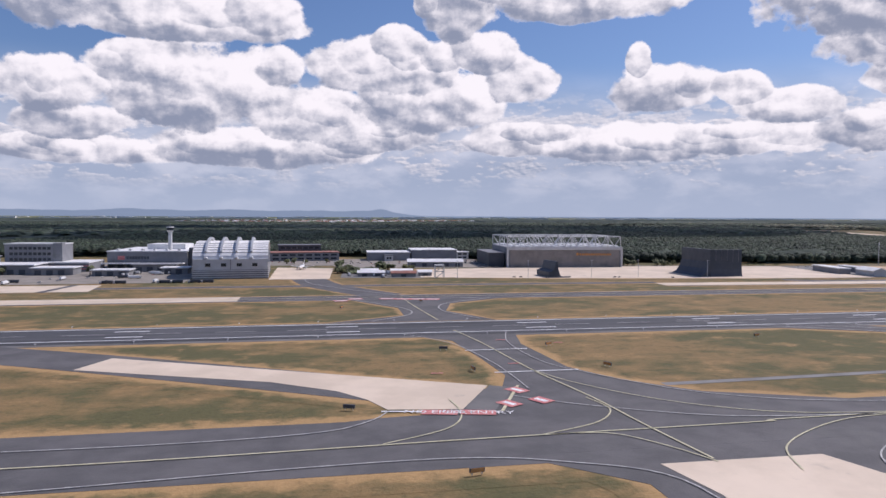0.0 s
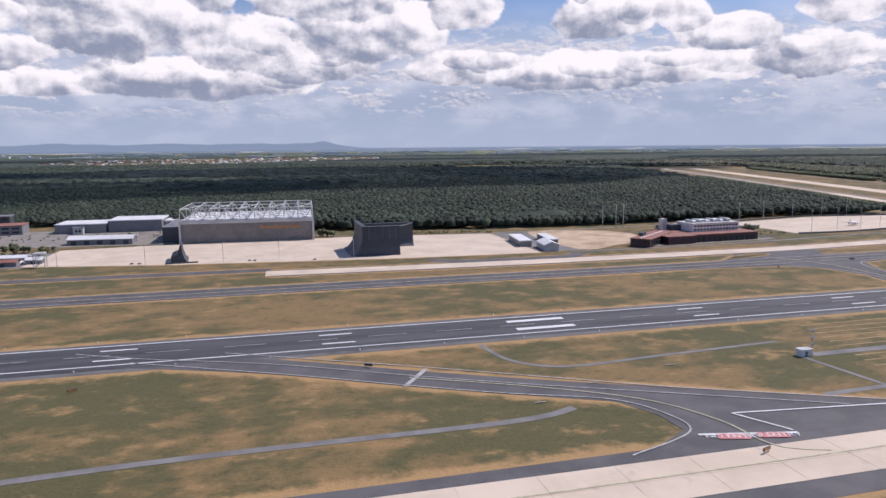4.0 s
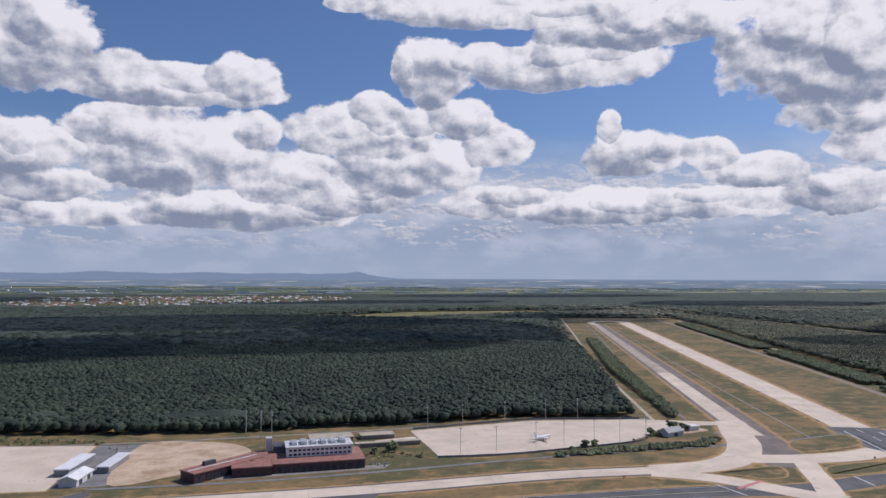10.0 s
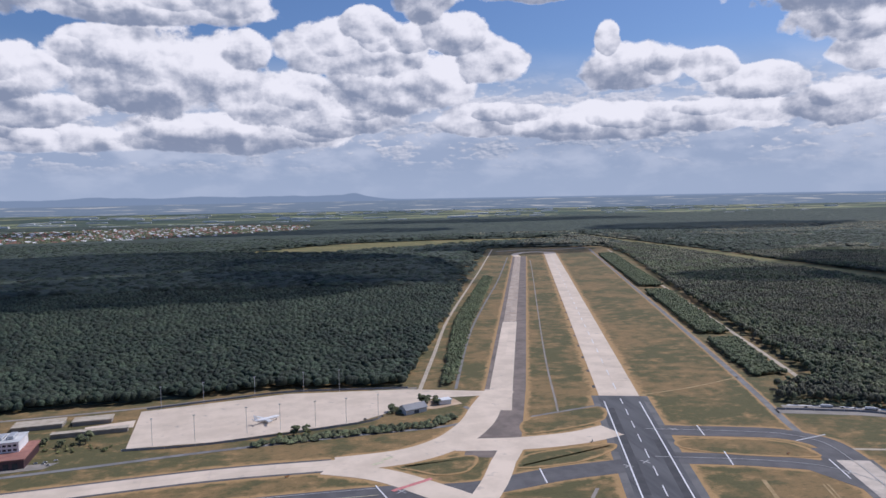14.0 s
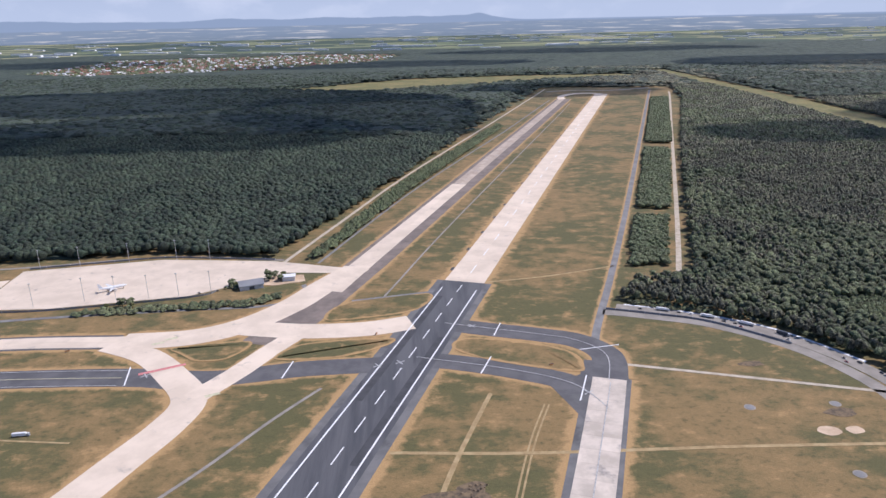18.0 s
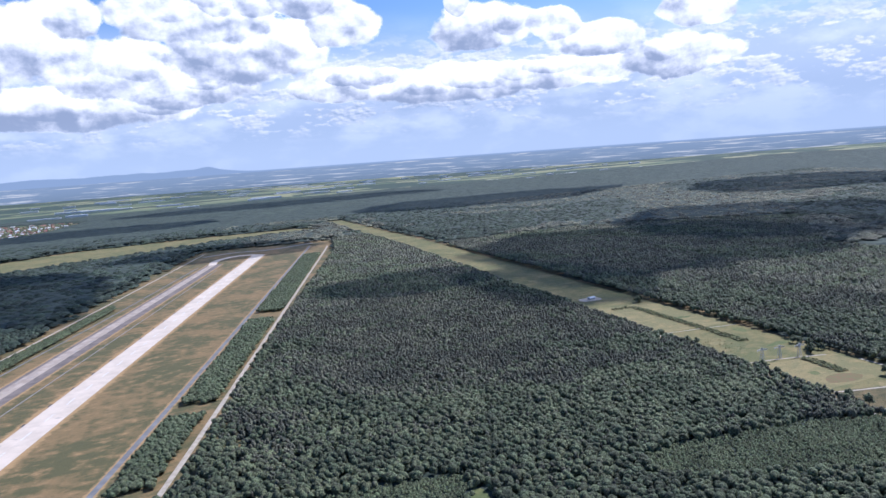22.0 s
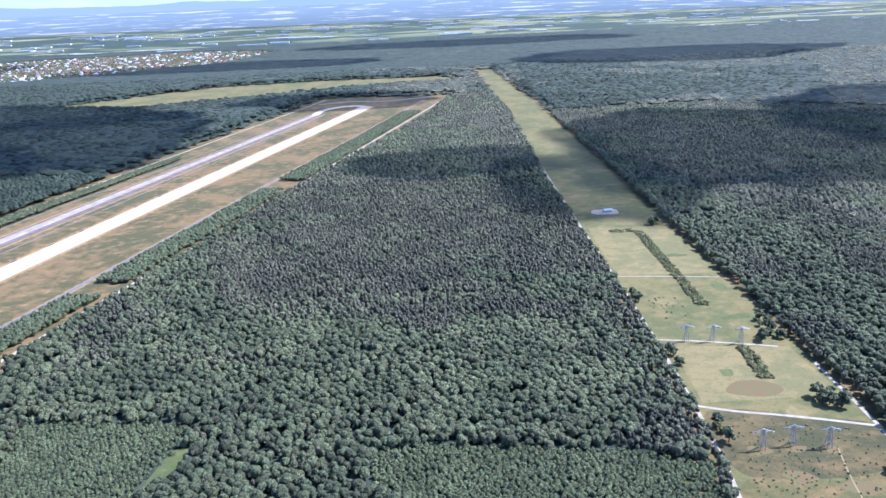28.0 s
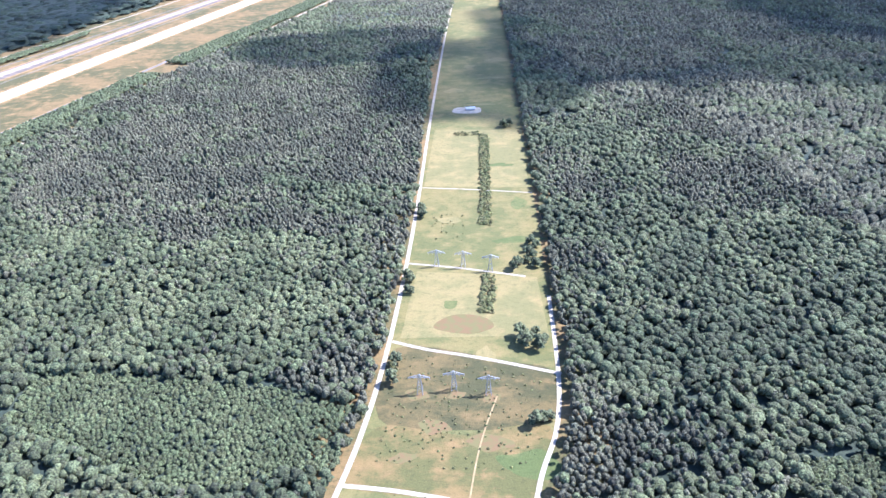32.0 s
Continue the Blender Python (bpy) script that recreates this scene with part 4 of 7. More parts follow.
slab("east_corner", [(652, 222), (664, 229), (668, 240), (680, 236), (680, 222), (660, 195)], M_ASPH, 0.072, "grey asphalt taxiway corner")
strip("disused_shoulder", [(673.5, 226), (640, 127), (600, 8)], 15.5, M_SHOULD, 0.057, "grey asphalt shoulder", 6)
panels("disused", [(673.5, 225), (657, 176), (640, 127), (600, 8)], 11.6, M_STAINED, 0.11, "worn pale concrete taxiway with dark stains", 7.5, "disused_taxiway", 0)
line([(673, 222), (640, 126), (602, 12)], 0.35, M_FADED)
line([(606, 247), (640, 234.5), (660, 222.5), (668, 206)], 0.35, M_FADED)
line([(618, 277), (654, 263.5), (669, 256), (677, 243), (673, 224)], 0.35, M_FADED)
for a, b in (((641, 275), (637, 263)), ((634, 245), (629, 232)), ((666, 228), (660, 211)), ((560, 247), (558, 234)), ((668, 248), (684, 251)), ((500, 247), (503, 233))):
    line([a, b], 0.5, M_WHITE, "holding_line", "white dashed holding line", smooth=False)
for x, y in ((629, 273), (600, 243), (664, 216), (592, 241), (508, 240)):
    for turn in (35, -55):
        c, s = math.cos(radians(turn)) * 2, math.sin(radians(turn)) * 2
        line([(x - c, y - s), (x + c, y + s)], 0.5, M_FADED, "closed_cross", "pale painted closure cross", smooth=False, z=0.2 if turn > 0 else 0.212)
for x, y in ((501, 266), (505, 270), (534, 223)):
    line([(x, y), (x + 4.5, y + 2.2)], 1.6, M_YELLOW, "yellow_marking", "yellow ground marking", smooth=False)
strip("red_row", [(505, 241), (520, 248)], 1.7, M_RED, 0.2, "row of red ground markings")
lawn([(511, 263), (540, 266), (535, 252), (524, 250), (516, 256)], "dry triangular lawn between taxiways", 2.5)
lawn([(552, 251), (562, 262), (594, 265), (596, 259), (580, 250), (560, 248)], "dry lawn between taxiways", 3)
lawn([(567, 285), (576, 304), (612, 311), (607, 293), (588, 286)], "dry lawn beside the runway", 3)
lawn([(620, 254), (627, 262), (652, 255), (665, 246), (667, 236), (662, 231), (634, 242)], "dry lawn between two taxiways", 3)

# roads, tracks and small ground marks
strip("boundary_road", [(676, 256), (682, 274), (705, 337), (755, 480), (850, 758), (998, 1191)], 3.2, M_GREYROAD, 0.06, "grey patrol road along the fence", 3)
strip("wood_track", [(729, 311), (748, 364), (787, 477), (890, 778), (991, 1072), (1020, 1160)], 2.8, M_TRACK, 0.06, "sandy track along the wood")
strip("wood_track", [(536, 360), (560, 440), (596, 560), (660, 745), (723, 925), (833, 1247)], 2.2, M_TRACK, 0.06, "sandy track along the wood")
strip("patrol_road", [(555, 359), (599, 500), (650, 640), (710, 799), (810, 1080)], 1.6, M_GREYROAD, 0.06, "grey patrol road")
strip("mid_path", [(586, 292), (595, 320), (638, 455), (780, 878), (830, 1030)], 1.0, M_PALEROAD, 0.06, "pale narrow path along the lawn")
strip("cross_path", [(640, 323), (672, 329), (706, 340)], 1.2, M_STRAW, 0.06, "straw-coloured path across the lawn")
strip("cross_path", [(577, 305), (600, 310), (614, 313)], 1.6, M_GREYROAD, 0.15, "grey path across the lawn")
strip("ring_road_inner", [(686, 283), (705, 276), (726, 266), (748, 244), (760, 217), (760, 192), (751, 168), (726, 121), (696, 66), (660, 0)], 5.6, M_PALEROAD, 0.06, "pale ring road round the airfield")
strip("ring_road_outer", [(693, 288), (718, 277), (744, 259), (763, 230), (769, 201), (763, 171), (747, 140), (722, 94), (690, 30)], 6.6, M_PALEROAD, 0.065, "pale two-lane public road")
line([(755, 176), (740, 147), (708, 88), (684, 44)], 0.25, M_WHITE, "road_centre_line", "dashed white road line")
# pale strip laid beside the outer road in place of a row of cars
strip("car_row_strip", [(697, 290), (722, 279), (749, 260), (768, 230)], 1.3, M_WROOF, 0.12, "pale strip in place of a row of cars")
strip("farm_path", [(682, 235), (722, 222), (762, 209)], 1.7, M_TRACK, 0.06, "pale sandy path across the lawn")
strip("farm_path", [(598, 186), (640, 183), (700, 182), (753, 180)], 1.5, M_STRAW, 0.061, "straw-coloured path across the lawn")
strip("double_track", [(631, 218), (617, 180), (608, 150), (590, 90)], 1.5, M_STRAW, 0.06, "straw-coloured vehicle track")
strip("double_track", [(648, 210), (638, 183), (622, 128), (606, 76)], 0.6, M_STRAW, 0.06, "pale wheel track")
strip("double_track", [(649.4, 209.6), (639.4, 182.6), (623.4, 127.6), (607.4, 75.6)], 0.6, M_STRAW, 0.06, "pale wheel track")
strip("old_path", [(573, 226), (560, 207), (545, 182), (530, 160)], 1.2, M_PALEROAD, 0.06, "pale path across the lawn")
strip("grass_circle", [(428, 186), (414, 195), (410, 208), (420, 219), (440, 224)], 0.9, M_STRAW, 0.05, "pale curved track in the grass")
strip("grass_circle", [(412, 212), (450, 205), (500, 198)], 0.8, M_STRAW, 0.05, "pale track in the grass")
for x, y, rx, ry in ((616, 163, 9, 5), (613, 158, 5, 9), (621, 168, 4, 3), (727, 232, 4.5, 2.2), (740, 198, 5, 2.5)):
    slab("dark_heath_patch", [(x + rx * math.cos(a) * (1 + 0.18 * math.sin(3 * a + x)), y + ry * math.sin(a) * (1 + 0.15 * math.cos(2 * a + y))) for a in [k * math.pi / 5 for k in range(10)]], M_BURNT, 0.045 + 0.004 * (int(x * 7 + y) % 6), "dark burnt-looking heath in the lawn", smooth=True)
for x, y in ((675, 153), (713, 203), (741, 203), (727, 167), (700, 110)):
    ring = [(x + 1.8 * math.cos(a), y + 1.8 * math.sin(a)) for a in [k * math.pi / 6 for k in range(12)]]
    slab("gravel_ring", ring, M_PALEROAD, 0.05, "round gravel bed with pale rim", smooth=True)
    slab("gravel_bed", [(x + (p - x) * 0.78, y + (q - y) * 0.78) for p, q in ring], M_GREYROAD, 0.07, "dark gravel", smooth=True)
slab("bare_soil", [(727, 188), (729, 190.5), (733, 190), (734, 187), (730, 185.5)], M_SAND, 0.06, "bare pale soil round two hatches", smooth=True)
slab("bare_soil", [(736, 189), (740, 190), (741, 187), (737, 186)], M_SAND, 0.06, "bare pale soil", smooth=True)
for (a, b) in (((682, 130), (690, 128)), ((682, 130), (681, 124)), ((690, 128), (691, 134)), ((684, 133), (684, 130)), ((681, 131.5), (691, 129.5))):
    strip("foundation_strip", [a, b], 0.5, M_TRACK, 0.09, "pale concrete foundation strip")

# power-line meadow
slab("meadow", [(1044, 120), (1043, 193), (1051, 227), (1056, 265), (1061, 319), (1066, 390), (1074, 526), (1088, 740), (1108, 1017), (1118, 1230), (1140, 1620), (1172, 1620), (1164, 1230), (1160, 1000), (1147, 749), (1133, 496), (1126, 364), (1121, 292), (1117, 247), (1112, 213), (1103, 186), (1094, 120)], M_MEADOW, 0.03, "yellow-green meadow strip under the power line")
strip("meadow_track", [(1030, 150), (1043, 193), (1050, 227), (1055, 265), (1060, 319), (1065, 390), (1073, 526), (1090, 780), (1100, 900)], 1.8, M_TRACK, 0.07, "pale sandy track along the meadow")
strip("meadow_track", [(1090, 130), (1102, 186), (1112, 213), (1117, 241), (1121, 290)], 1.6, M_TRACK, 0.07, "pale sandy track along the meadow")
for pts, w in (([(1056, 263), (1070, 257), (1083, 253), (1100, 247), (1118, 240)], 1.5), ([(1061, 321), (1085, 315), (1113, 306)], 1.2), ([(1043, 193), (1060, 190), (1076, 186)], 1.6), ([(1067, 402), (1095, 397), (1127, 390)], 0.9)):
    strip("meadow_path", pts, w, M_TRACK, 0.065, "pale sandy path across the meadow")
for k, (pts, mat, words) in enumerate((
        ([(1075, 492), (1132, 486), (1126, 397), (1068, 404)], M_DRYMEADOW, "pale dry part of the meadow"),
        ([(1065, 314), (1118, 305), (1117, 263), (1059, 265)], M_DRYMEADOW, "pale dry part of the meadow"),
        ([(1058, 259), (1100, 248), (1115, 241), (1111, 217), (1080, 214), (1053, 221)], M_HEATH, "dark brown heath under the pylons"),
        ([(1053, 217), (1080, 212), (1110, 214), (1100, 180), (1080, 186), (1045, 193)], M_ORANGE_MEADOW, "orange-brown dry part of the meadow"))):
    slab("meadow_zone", pts, mat, 0.031 + 0.0006 * k, words, smooth=k > 1)
strip("meadow_path", [(1094, 230), (1087, 209), (1082, 186), (1076, 150)], 0.5, M_STRAW, 0.062, "thin straw-coloured path through the heath")
rm = random.Random(77)
for k in range(16):
    y = rm.uniform(165, 760)
    x = 1084 + (y - 165) * 0.06 + rm.uniform(-20, 22)
    rx, ry = rm.uniform(3, 11), rm.uniform(2, 7)
    slab("mown_patch", [(x + rx * math.cos(a) * (1 + 0.3 * math.sin(2 * a + k)), y + ry * math.sin(a) * (1 + 0.25 * math.cos(3 * a + k))) for a in [q * math.pi / 5 for q in range(10)]], rm.choice((M_DRYMEADOW, M_DRYMEADOW, M_LUSH)), 0.034 + 0.0003 * k, "patch of dry or greener grass in the meadow", smooth=True)
slab("farm_yard", [(1089, 524), (1106, 522), (1108, 533), (1098, 535), (1090, 534)], M_TRACK, 0.06, "pale yard beside a barn in the meadow", smooth=True)
slab("rusty_patch", [(1072, 271), (1080, 279), (1092, 277), (1096, 270), (1086, 266)], M_RUST, 0.06, "rust-brown heath patch in the meadow", smooth=True)
for x, y, r in ((1066, 232, 5), (1080, 231, 3.5), (1092, 229, 4), (1072, 216, 6), (1090, 208, 7), (1062, 203, 4)):
    slab("heath", [(x + r * math.cos(a) * (1 + 0.3 * math.sin(2 * a + x)), y + 0.55 * r * math.sin(a) * (1 + 0.2 * math.cos(3 * a))) for a in [k * math.pi / 5 for k in range(10)]], M_RUST, 0.045 + 0.003 * (x % 5), "rust-brown heath patch under the pylons", smooth=True)
slab("field", [(357, 1325), (595, 1520), (820, 1545), (1050, 1524), (1070, 1440), (860, 1420), (690, 1335), (520, 1270)], M_MEADOW, 0.05, "pale yellow-green field among woods", smooth=True)
slab("field", [(1560, 1650), (1780, 1720), (1980, 1690), (1760, 1600)], M_MEADOW, 0.05, "pale field among woods", smooth=True)


# ---- woods ----
def dome(seed, rings, lean, tall):
    """A crown: jittered rings under a tip, as vertices of unit width and its triangles."""
    rg = np.random.RandomState(seed)
    v, counts = [(0, 0, tall)], []
    for k, (n, r, h) in enumerate(rings):
        counts.append(n)
        for i in range(n):
            a = 2 * math.pi * (i + 0.5 * (k % 2)) / n + rg.uniform(-0.25, 0.25)
            q = r * rg.uniform(0.72, 1.22)
            v.append((q * math.cos(a), q * math.sin(a), h * tall * rg.uniform(0.9, 1.06)))
    f, start = [(0, 1 + i, 1 + (i + 1) % counts[0]) for i in range(counts[0])], 1
    for k in range(len(counts) - 1):
        n, m, s2 = counts[k], counts[k + 1], start + counts[k]
        i = j = 0
        while i < n or j < m:
            if j >= m or (i < n and (i + 1) / n <= (j + 1) / m):
                f.append((start + i % n, s2 + j % m, start + (i + 1) % n))
                i += 1
            else:
                f.append((start + i % n, s2 + j % m, s2 + (j + 1) % m))
                j += 1
        start = s2
    return np.array(v, float), np.array(f, int)


def clump(seed, tops):
    """A broad crown: a rounded dome with smaller domes round its shoulders."""
    rg = np.random.RandomState(seed)
    v, f = dome(seed, [(6, 0.26, 0.96), (8, 0.5, 0.68), (7, 0.45, 0.2)], 0, 1.0)
    vs, fs, count = [v * (0.9, 0.9, 1.0)], [f], len(v)
    for k in range(tops):
        v, f = dome(seed * 11 + k, [(4, 0.3, 0.86), (6, 0.5, 0.3)], 0, 1.0)
        a = 2 * math.pi * (k + rg.uniform(-0.3, 0.3)) / tops
        size = rg.uniform(0.38, 0.58)
        vs.append(v * (size, size, size * 0.8) + (0.36 * math.cos(a), 0.36 * math.sin(a), rg.uniform(0.3, 0.55)))
        fs.append(f + count)
        count += len(v)
    return np.concatenate(vs), np.concatenate(fs)


BROAD = [clump(k, 2 + k % 2) for k in range(10)]
PLAIN = [dome(20 + k, [(6, 0.26, 0.96), (8, 0.5, 0.68), (7, 0.45, 0.2)], 0, 1.0) for k in range(7)]
SLIM = [dome(40 + k, [(5, 0.25, 0.88), (7, 0.46, 0.58), (5, 0.4, 0.12)], 0, 1.0) for k in range(7)]
LOW = [dome(80 + k, [(4, 0.3, 0.9), (6, 0.53, 0.45)], 0, 1.0) for k in range(7)]


def grow(name, x, y, base, wide, tall, protos, mat, label, seed=0, hue=None):
    """Many crowns at the given places, joined into one mesh."""
    rg = np.random.RandomState(seed)
    vs, fs, count = [], [], 0
    kind = rg.randint(0, len(protos), len(x))
    for k, (pv, pf) in enumerate(protos):
        sel = np.where(kind == k)[0]
        if not len(sel):
            continue
        a = rg.uniform(0, 2 * math.pi, len(sel))
        c, s = np.cos(a)[:, None], np.sin(a)[:, None]
        w = wide[sel][:, None]
        vx = (pv[:, 0] * c - pv[:, 1] * s) * w + x[sel][:, None]
        vy = (pv[:, 0] * s + pv[:, 1] * c) * w + y[sel][:, None]
        vz = base[sel][:, None] + pv[:, 2] * tall[sel][:, None]
        vs.append(np.stack([vx, vy, vz], -1).reshape(-1, 3))
        fs.append((pf[None] + (np.arange(len(sel)) * len(pv))[:, None, None]).reshape(-1, 3) + count)
        count += len(sel) * len(pv)
    if not vs:
        return None
    v, f = np.concatenate(vs), np.concatenate(fs)
    me = bpy.data.meshes.new(name)
    me.vertices.add(len(v))
    me.vertices.foreach_set("co", v.ravel())
    me.loops.add(3 * len(f))
    me.loops.foreach_set("vertex_index", f.ravel())
    me.polygons.add(len(f))
    me.polygons.foreach_set("loop_start", np.arange(0, 3 * len(f), 3))
    me.polygons.foreach_set("loop_total", np.full(len(f), 3))
    me.polygons.foreach_set("use_smooth", np.ones(len(f), bool))
    me.update(calc_edges=True)
    me.materials.append(mat)
    return tagged(new(name, me), label, "trees", "", "stuff")


def scatter(poly, gap, seed):
    """Jittered places about gap apart inside a polygon."""
    rg = np.random.RandomState(seed)
    p = np.array(poly, float)
    x0, y0 = p.min(0)
    x1, y1 = p.max(0)
    nx, ny = max(1, int((x1 - x0) / gap)), max(1, int((y1 - y0) / gap))
    gx, gy = np.meshgrid(np.arange(nx), np.arange(ny))
    x = x0 + (gx + 0.5 * (gy % 2) + rg.uniform(-0.38, 0.38, gx.shape)) * gap
    y = y0 + (gy + rg.uniform(-0.38, 0.38, gx.shape)) * gap
    x, y = x.ravel(), y.ravel()
    ok = inside(poly, x, y)
    return x[ok], y[ok]


def patchy(x, y, scale, seed):
    """A smooth random value from 0 to 1 over the plan."""
    rg = np.random.RandomState(seed)
    out = np.zeros(len(x))
    for k in range(9):
        a, ph, fr = rg.uniform(0, 2 * math.pi), rg.uniform(0, 2 * math.pi), rg.uniform(0.5, 1.7) / scale
        out += np.sin((x * math.cos(a) + y * math.sin(a)) * fr + ph)
    return np.clip(0.5 + out / 7.0, 0, 1)


# stands of one kind of tree, on the plan
STANDS = [
    ("pine", [(892, 571), (973, 645), (1068, 557), (1060, 422), (1027, 390), (981, 419), (975, 350), (902, 362), (845, 385), (800, 470)]),
    ("leaf", [(850, 367), (902, 360), (973, 339), (1054, 367), (1056, 298), (1014, 241), (931, 253), (902, 269)]),
    ("young", [(926, 249), (955, 247), (1015, 235), (1047, 226), (1041, 195), (1000, 188), (923, 222)]),
    ("deep", [(975, 425), (1000, 408), (1062, 398), (1062, 385), (1010, 388), (980, 408)]),
    ("deep", [(856, 287), (925, 264), (923, 222), (870, 205), (846, 206), (853, 254)]),
    ("deep", [(772, 296), (783, 292), (790, 228), (789, 195), (812, 180), (846, 214), (852, 208), (812, 168), (778, 184), (778, 228)]),
    ("young", [(783, 286), (855, 275), (850, 254), (842, 216), (811, 182), (790, 196), (791, 227)]),
    ("young", [(1184, 194), (1208, 195), (1199, 178), (1179, 179)]),
    ("none", [(843, 234), (850, 260), (858, 259), (854, 236)]),
]


def stand_of(x, y, seed):
    """The kind of stand at each place: those named above, and between them stands of uneven outline."""
    rg = np.random.RandomState(seed)
    n = 0.55 * patchy(x, y, 42, 3) + 0.45 * patchy(x, y, 14, 13) + rg.uniform(-0.13, 0.13, len(x)) + np.clip((y - 380) / 900, -0.15, 0.12)
    out = np.where(n > 0.52, "pine", np.where(n < 0.33, "deep", "leaf")).astype("U5")
    for kind, poly in STANDS:
        soft = 14 if kind in ("pine", "leaf") else 2
        wx = x + 1.6 * soft * (patchy(x, y, 9, 31) - 0.5) + soft * rg.uniform(-0.6, 0.6, len(x))
        wy = y + 1.6 * soft * (patchy(x, y, 9, 32) - 0.5) + soft * rg.uniform(-0.6, 0.6, len(x))
        out[inside(poly, wx, wy)] = kind
    odd = (rg.uniform(0, 1, len(x)) < np.where(patchy(x, y, 11, 41) > 0.56, 0.4, 0.1)) & (out != "young") & (out != "none")
    out[odd] = rg.choice(["pine", "deep", "leaf"], int(odd.sum()))
    return out


# kind: gap, width, height, unevenness, depth of crown by width
SPECIES = {
    "leaf": (2.8, 3.9, 6.0, 0.8, 0.85, M_LEAF, "broadleaf_wood", "dense green broadleaf wood"),
    "deep": (3.0, 4.2, 6.5, 1.0, 0.9, M_DEEP, "tall_broadleaf_wood", "dense dark green wood of tall broadleaf trees"),
    "pine": (2.25, 2.7, 6.2, 0.6, 1.15, M_PINE, "pine_wood", "brownish grey-green pine wood"),
    "young": (1.75, 2.15, 3.9, 0.3, 0.95, M_YOUNG, "young_wood", "bright green young plantation"),
}


def wood(poly, gap, seed, near=True, only="", label="", broad=None, tall=1.0):
    """A wood over a plan, of the stands' own trees, or of one kind at the given gap."""
    for k, (kind, (own, wide, high, uneven, deep, mat, name, words)) in enumerate(SPECIES.items()):
        if only and kind != only:
            continue
        scale = gap / own if only else 1.0 if near else 1.45 if kind in ("leaf", "deep") else 1.75
        x, y = scatter(poly, own * scale, seed + k)
        sel = np.ones(len(x), bool) if only else stand_of(x, y, seed + 10 + k) == kind
        x, y = x[sel], y[sel]
        if not len(x):
            continue
        rg = np.random.RandomState(seed + 20 + k)
        h = (high + 1.4 * (patchy(x, y, 70, 5) - 0.5) + uneven * rg.uniform(-1, 1, len(x))) * tall
        w = wide * scale * (0.72 + 0.62 * rg.uniform(0, 1, len(x)) ** 1.4)
        depth = np.minimum(w * deep, h - 0.8)
        protos = LOW if not near else PLAIN if broad else BROAD if kind in ("leaf", "deep") else SLIM if kind == "pine" else LOW
        grow(name, x, y, h - depth, w, depth, protos, broad or mat, label or words, seed + k)


AIRFIELD = [(-4000, -4000), (700, -4000), (700, 20), (735, 90), (762, 150), (774, 200), (770, 232), (750, 262), (724, 281), (697, 295), (714, 318), (739, 318), (1011, 1082), (1046, 1240), (900, 1262), (826, 1262), (529, 373), (470, 384), (412, 378), (311, 374), (230, 384), (145, 407), (60, 462), (-60, 480), (-500, 500), (-4000, 560)]
MEADOW = [(1028, -4000), (1028, 150), (1041, 193), (1049, 227), (1054, 265), (1058, 319), (1063, 390), (1071, 526), (1086, 740), (1106, 1017), (1116, 1230), (1138, 1640), (1175, 1640), (1166, 1230), (1162, 1000), (1149, 749), (1135, 496), (1128, 364), (1123, 292), (1121, 247), (1116, 213), (1107, 186), (1095, 120), (1090, -4000)]
FIELD = [(345, 1325), (595, 1530), (820, 1555), (1060, 1530), (1080, 1440), (860, 1410), (690, 1325), (520, 1260)]
TOWN = [(-420, 1950), (-200, 1800), (160, 1860), (480, 2160), (560, 2540), (300, 2700), (-420, 2560)]

wood([(697, 296), (714, 319), (739, 317), (798, 490), (850, 640), (1075, 640), (1063, 390), (1058, 319), (1054, 265), (1049, 227), (1041, 193), (1028, 150), (1020, 90), (735, 90), (762, 150), (774, 200), (770, 232), (750, 262), (724, 282)], 2.75, 21)
wood([(851, 642), (1076, 642), (1088, 760), (1110, 1017), (1116, 1230), (1046, 1230), (1012, 1080)], 4.2, 22, False)
wood([(1096, 100), (1107, 186), (1116, 213), (1121, 247), (1123, 292), (1128, 364), (1134, 490), (1250, 525), (1300, 100)], 2.9, 23)
wood([(1250, 524), (1470, 590), (1500, 100), (1301, 100)], 4.2, 30, False)
wood([(1135, 492), (1470, 590), (1700, 800), (1400, 1000), (1162, 1000), (1149, 749)], 4.6, 24, False)
wood([(60, 462), (145, 407), (230, 384), (311, 374), (412, 378), (470, 384), (529, 371), (581, 520), (400, 560), (100, 560)], 3.5, 25, only="leaf", label="dense dark broadleaf wood", broad=M_BACKLIT)
wood([(-500, 500), (-60, 480), (60, 464), (100, 562), (-500, 600)], 3.8, 26, False, "leaf", "dense dark broadleaf wood", M_BACKLIT)
wood([(100, 562), (400, 562), (582, 522), (655, 750), (300, 800), (-200, 800), (-300, 600)], 4.4, 27, False, "leaf", "dense dark broadleaf wood", M_BACKLIT)
for belt in ([(713, 339), (733, 338), (764, 424), (743, 427)], [(750, 447), (771, 443), (793, 505), (843, 651), (821, 656), (757, 466)], [(832, 688), (856, 682), (986, 1068), (962, 1072)]):
    wood(belt, 2.4, 28, True, "leaf", "bright green tree belt between road and track", M_YOUNG, 0.55)
wood([(549, 366), (556, 366), (600, 505), (708, 815), (703, 835), (598, 545)], 2.2, 29, False, "leaf", "low trees along the patrol road", M_YOUNG, 0.6)


slab("glade", [(845, 237), (850, 258), (856, 257), (852, 238)], M_LUSH, 2.1, "small bright green glade in the wood", smooth=True)


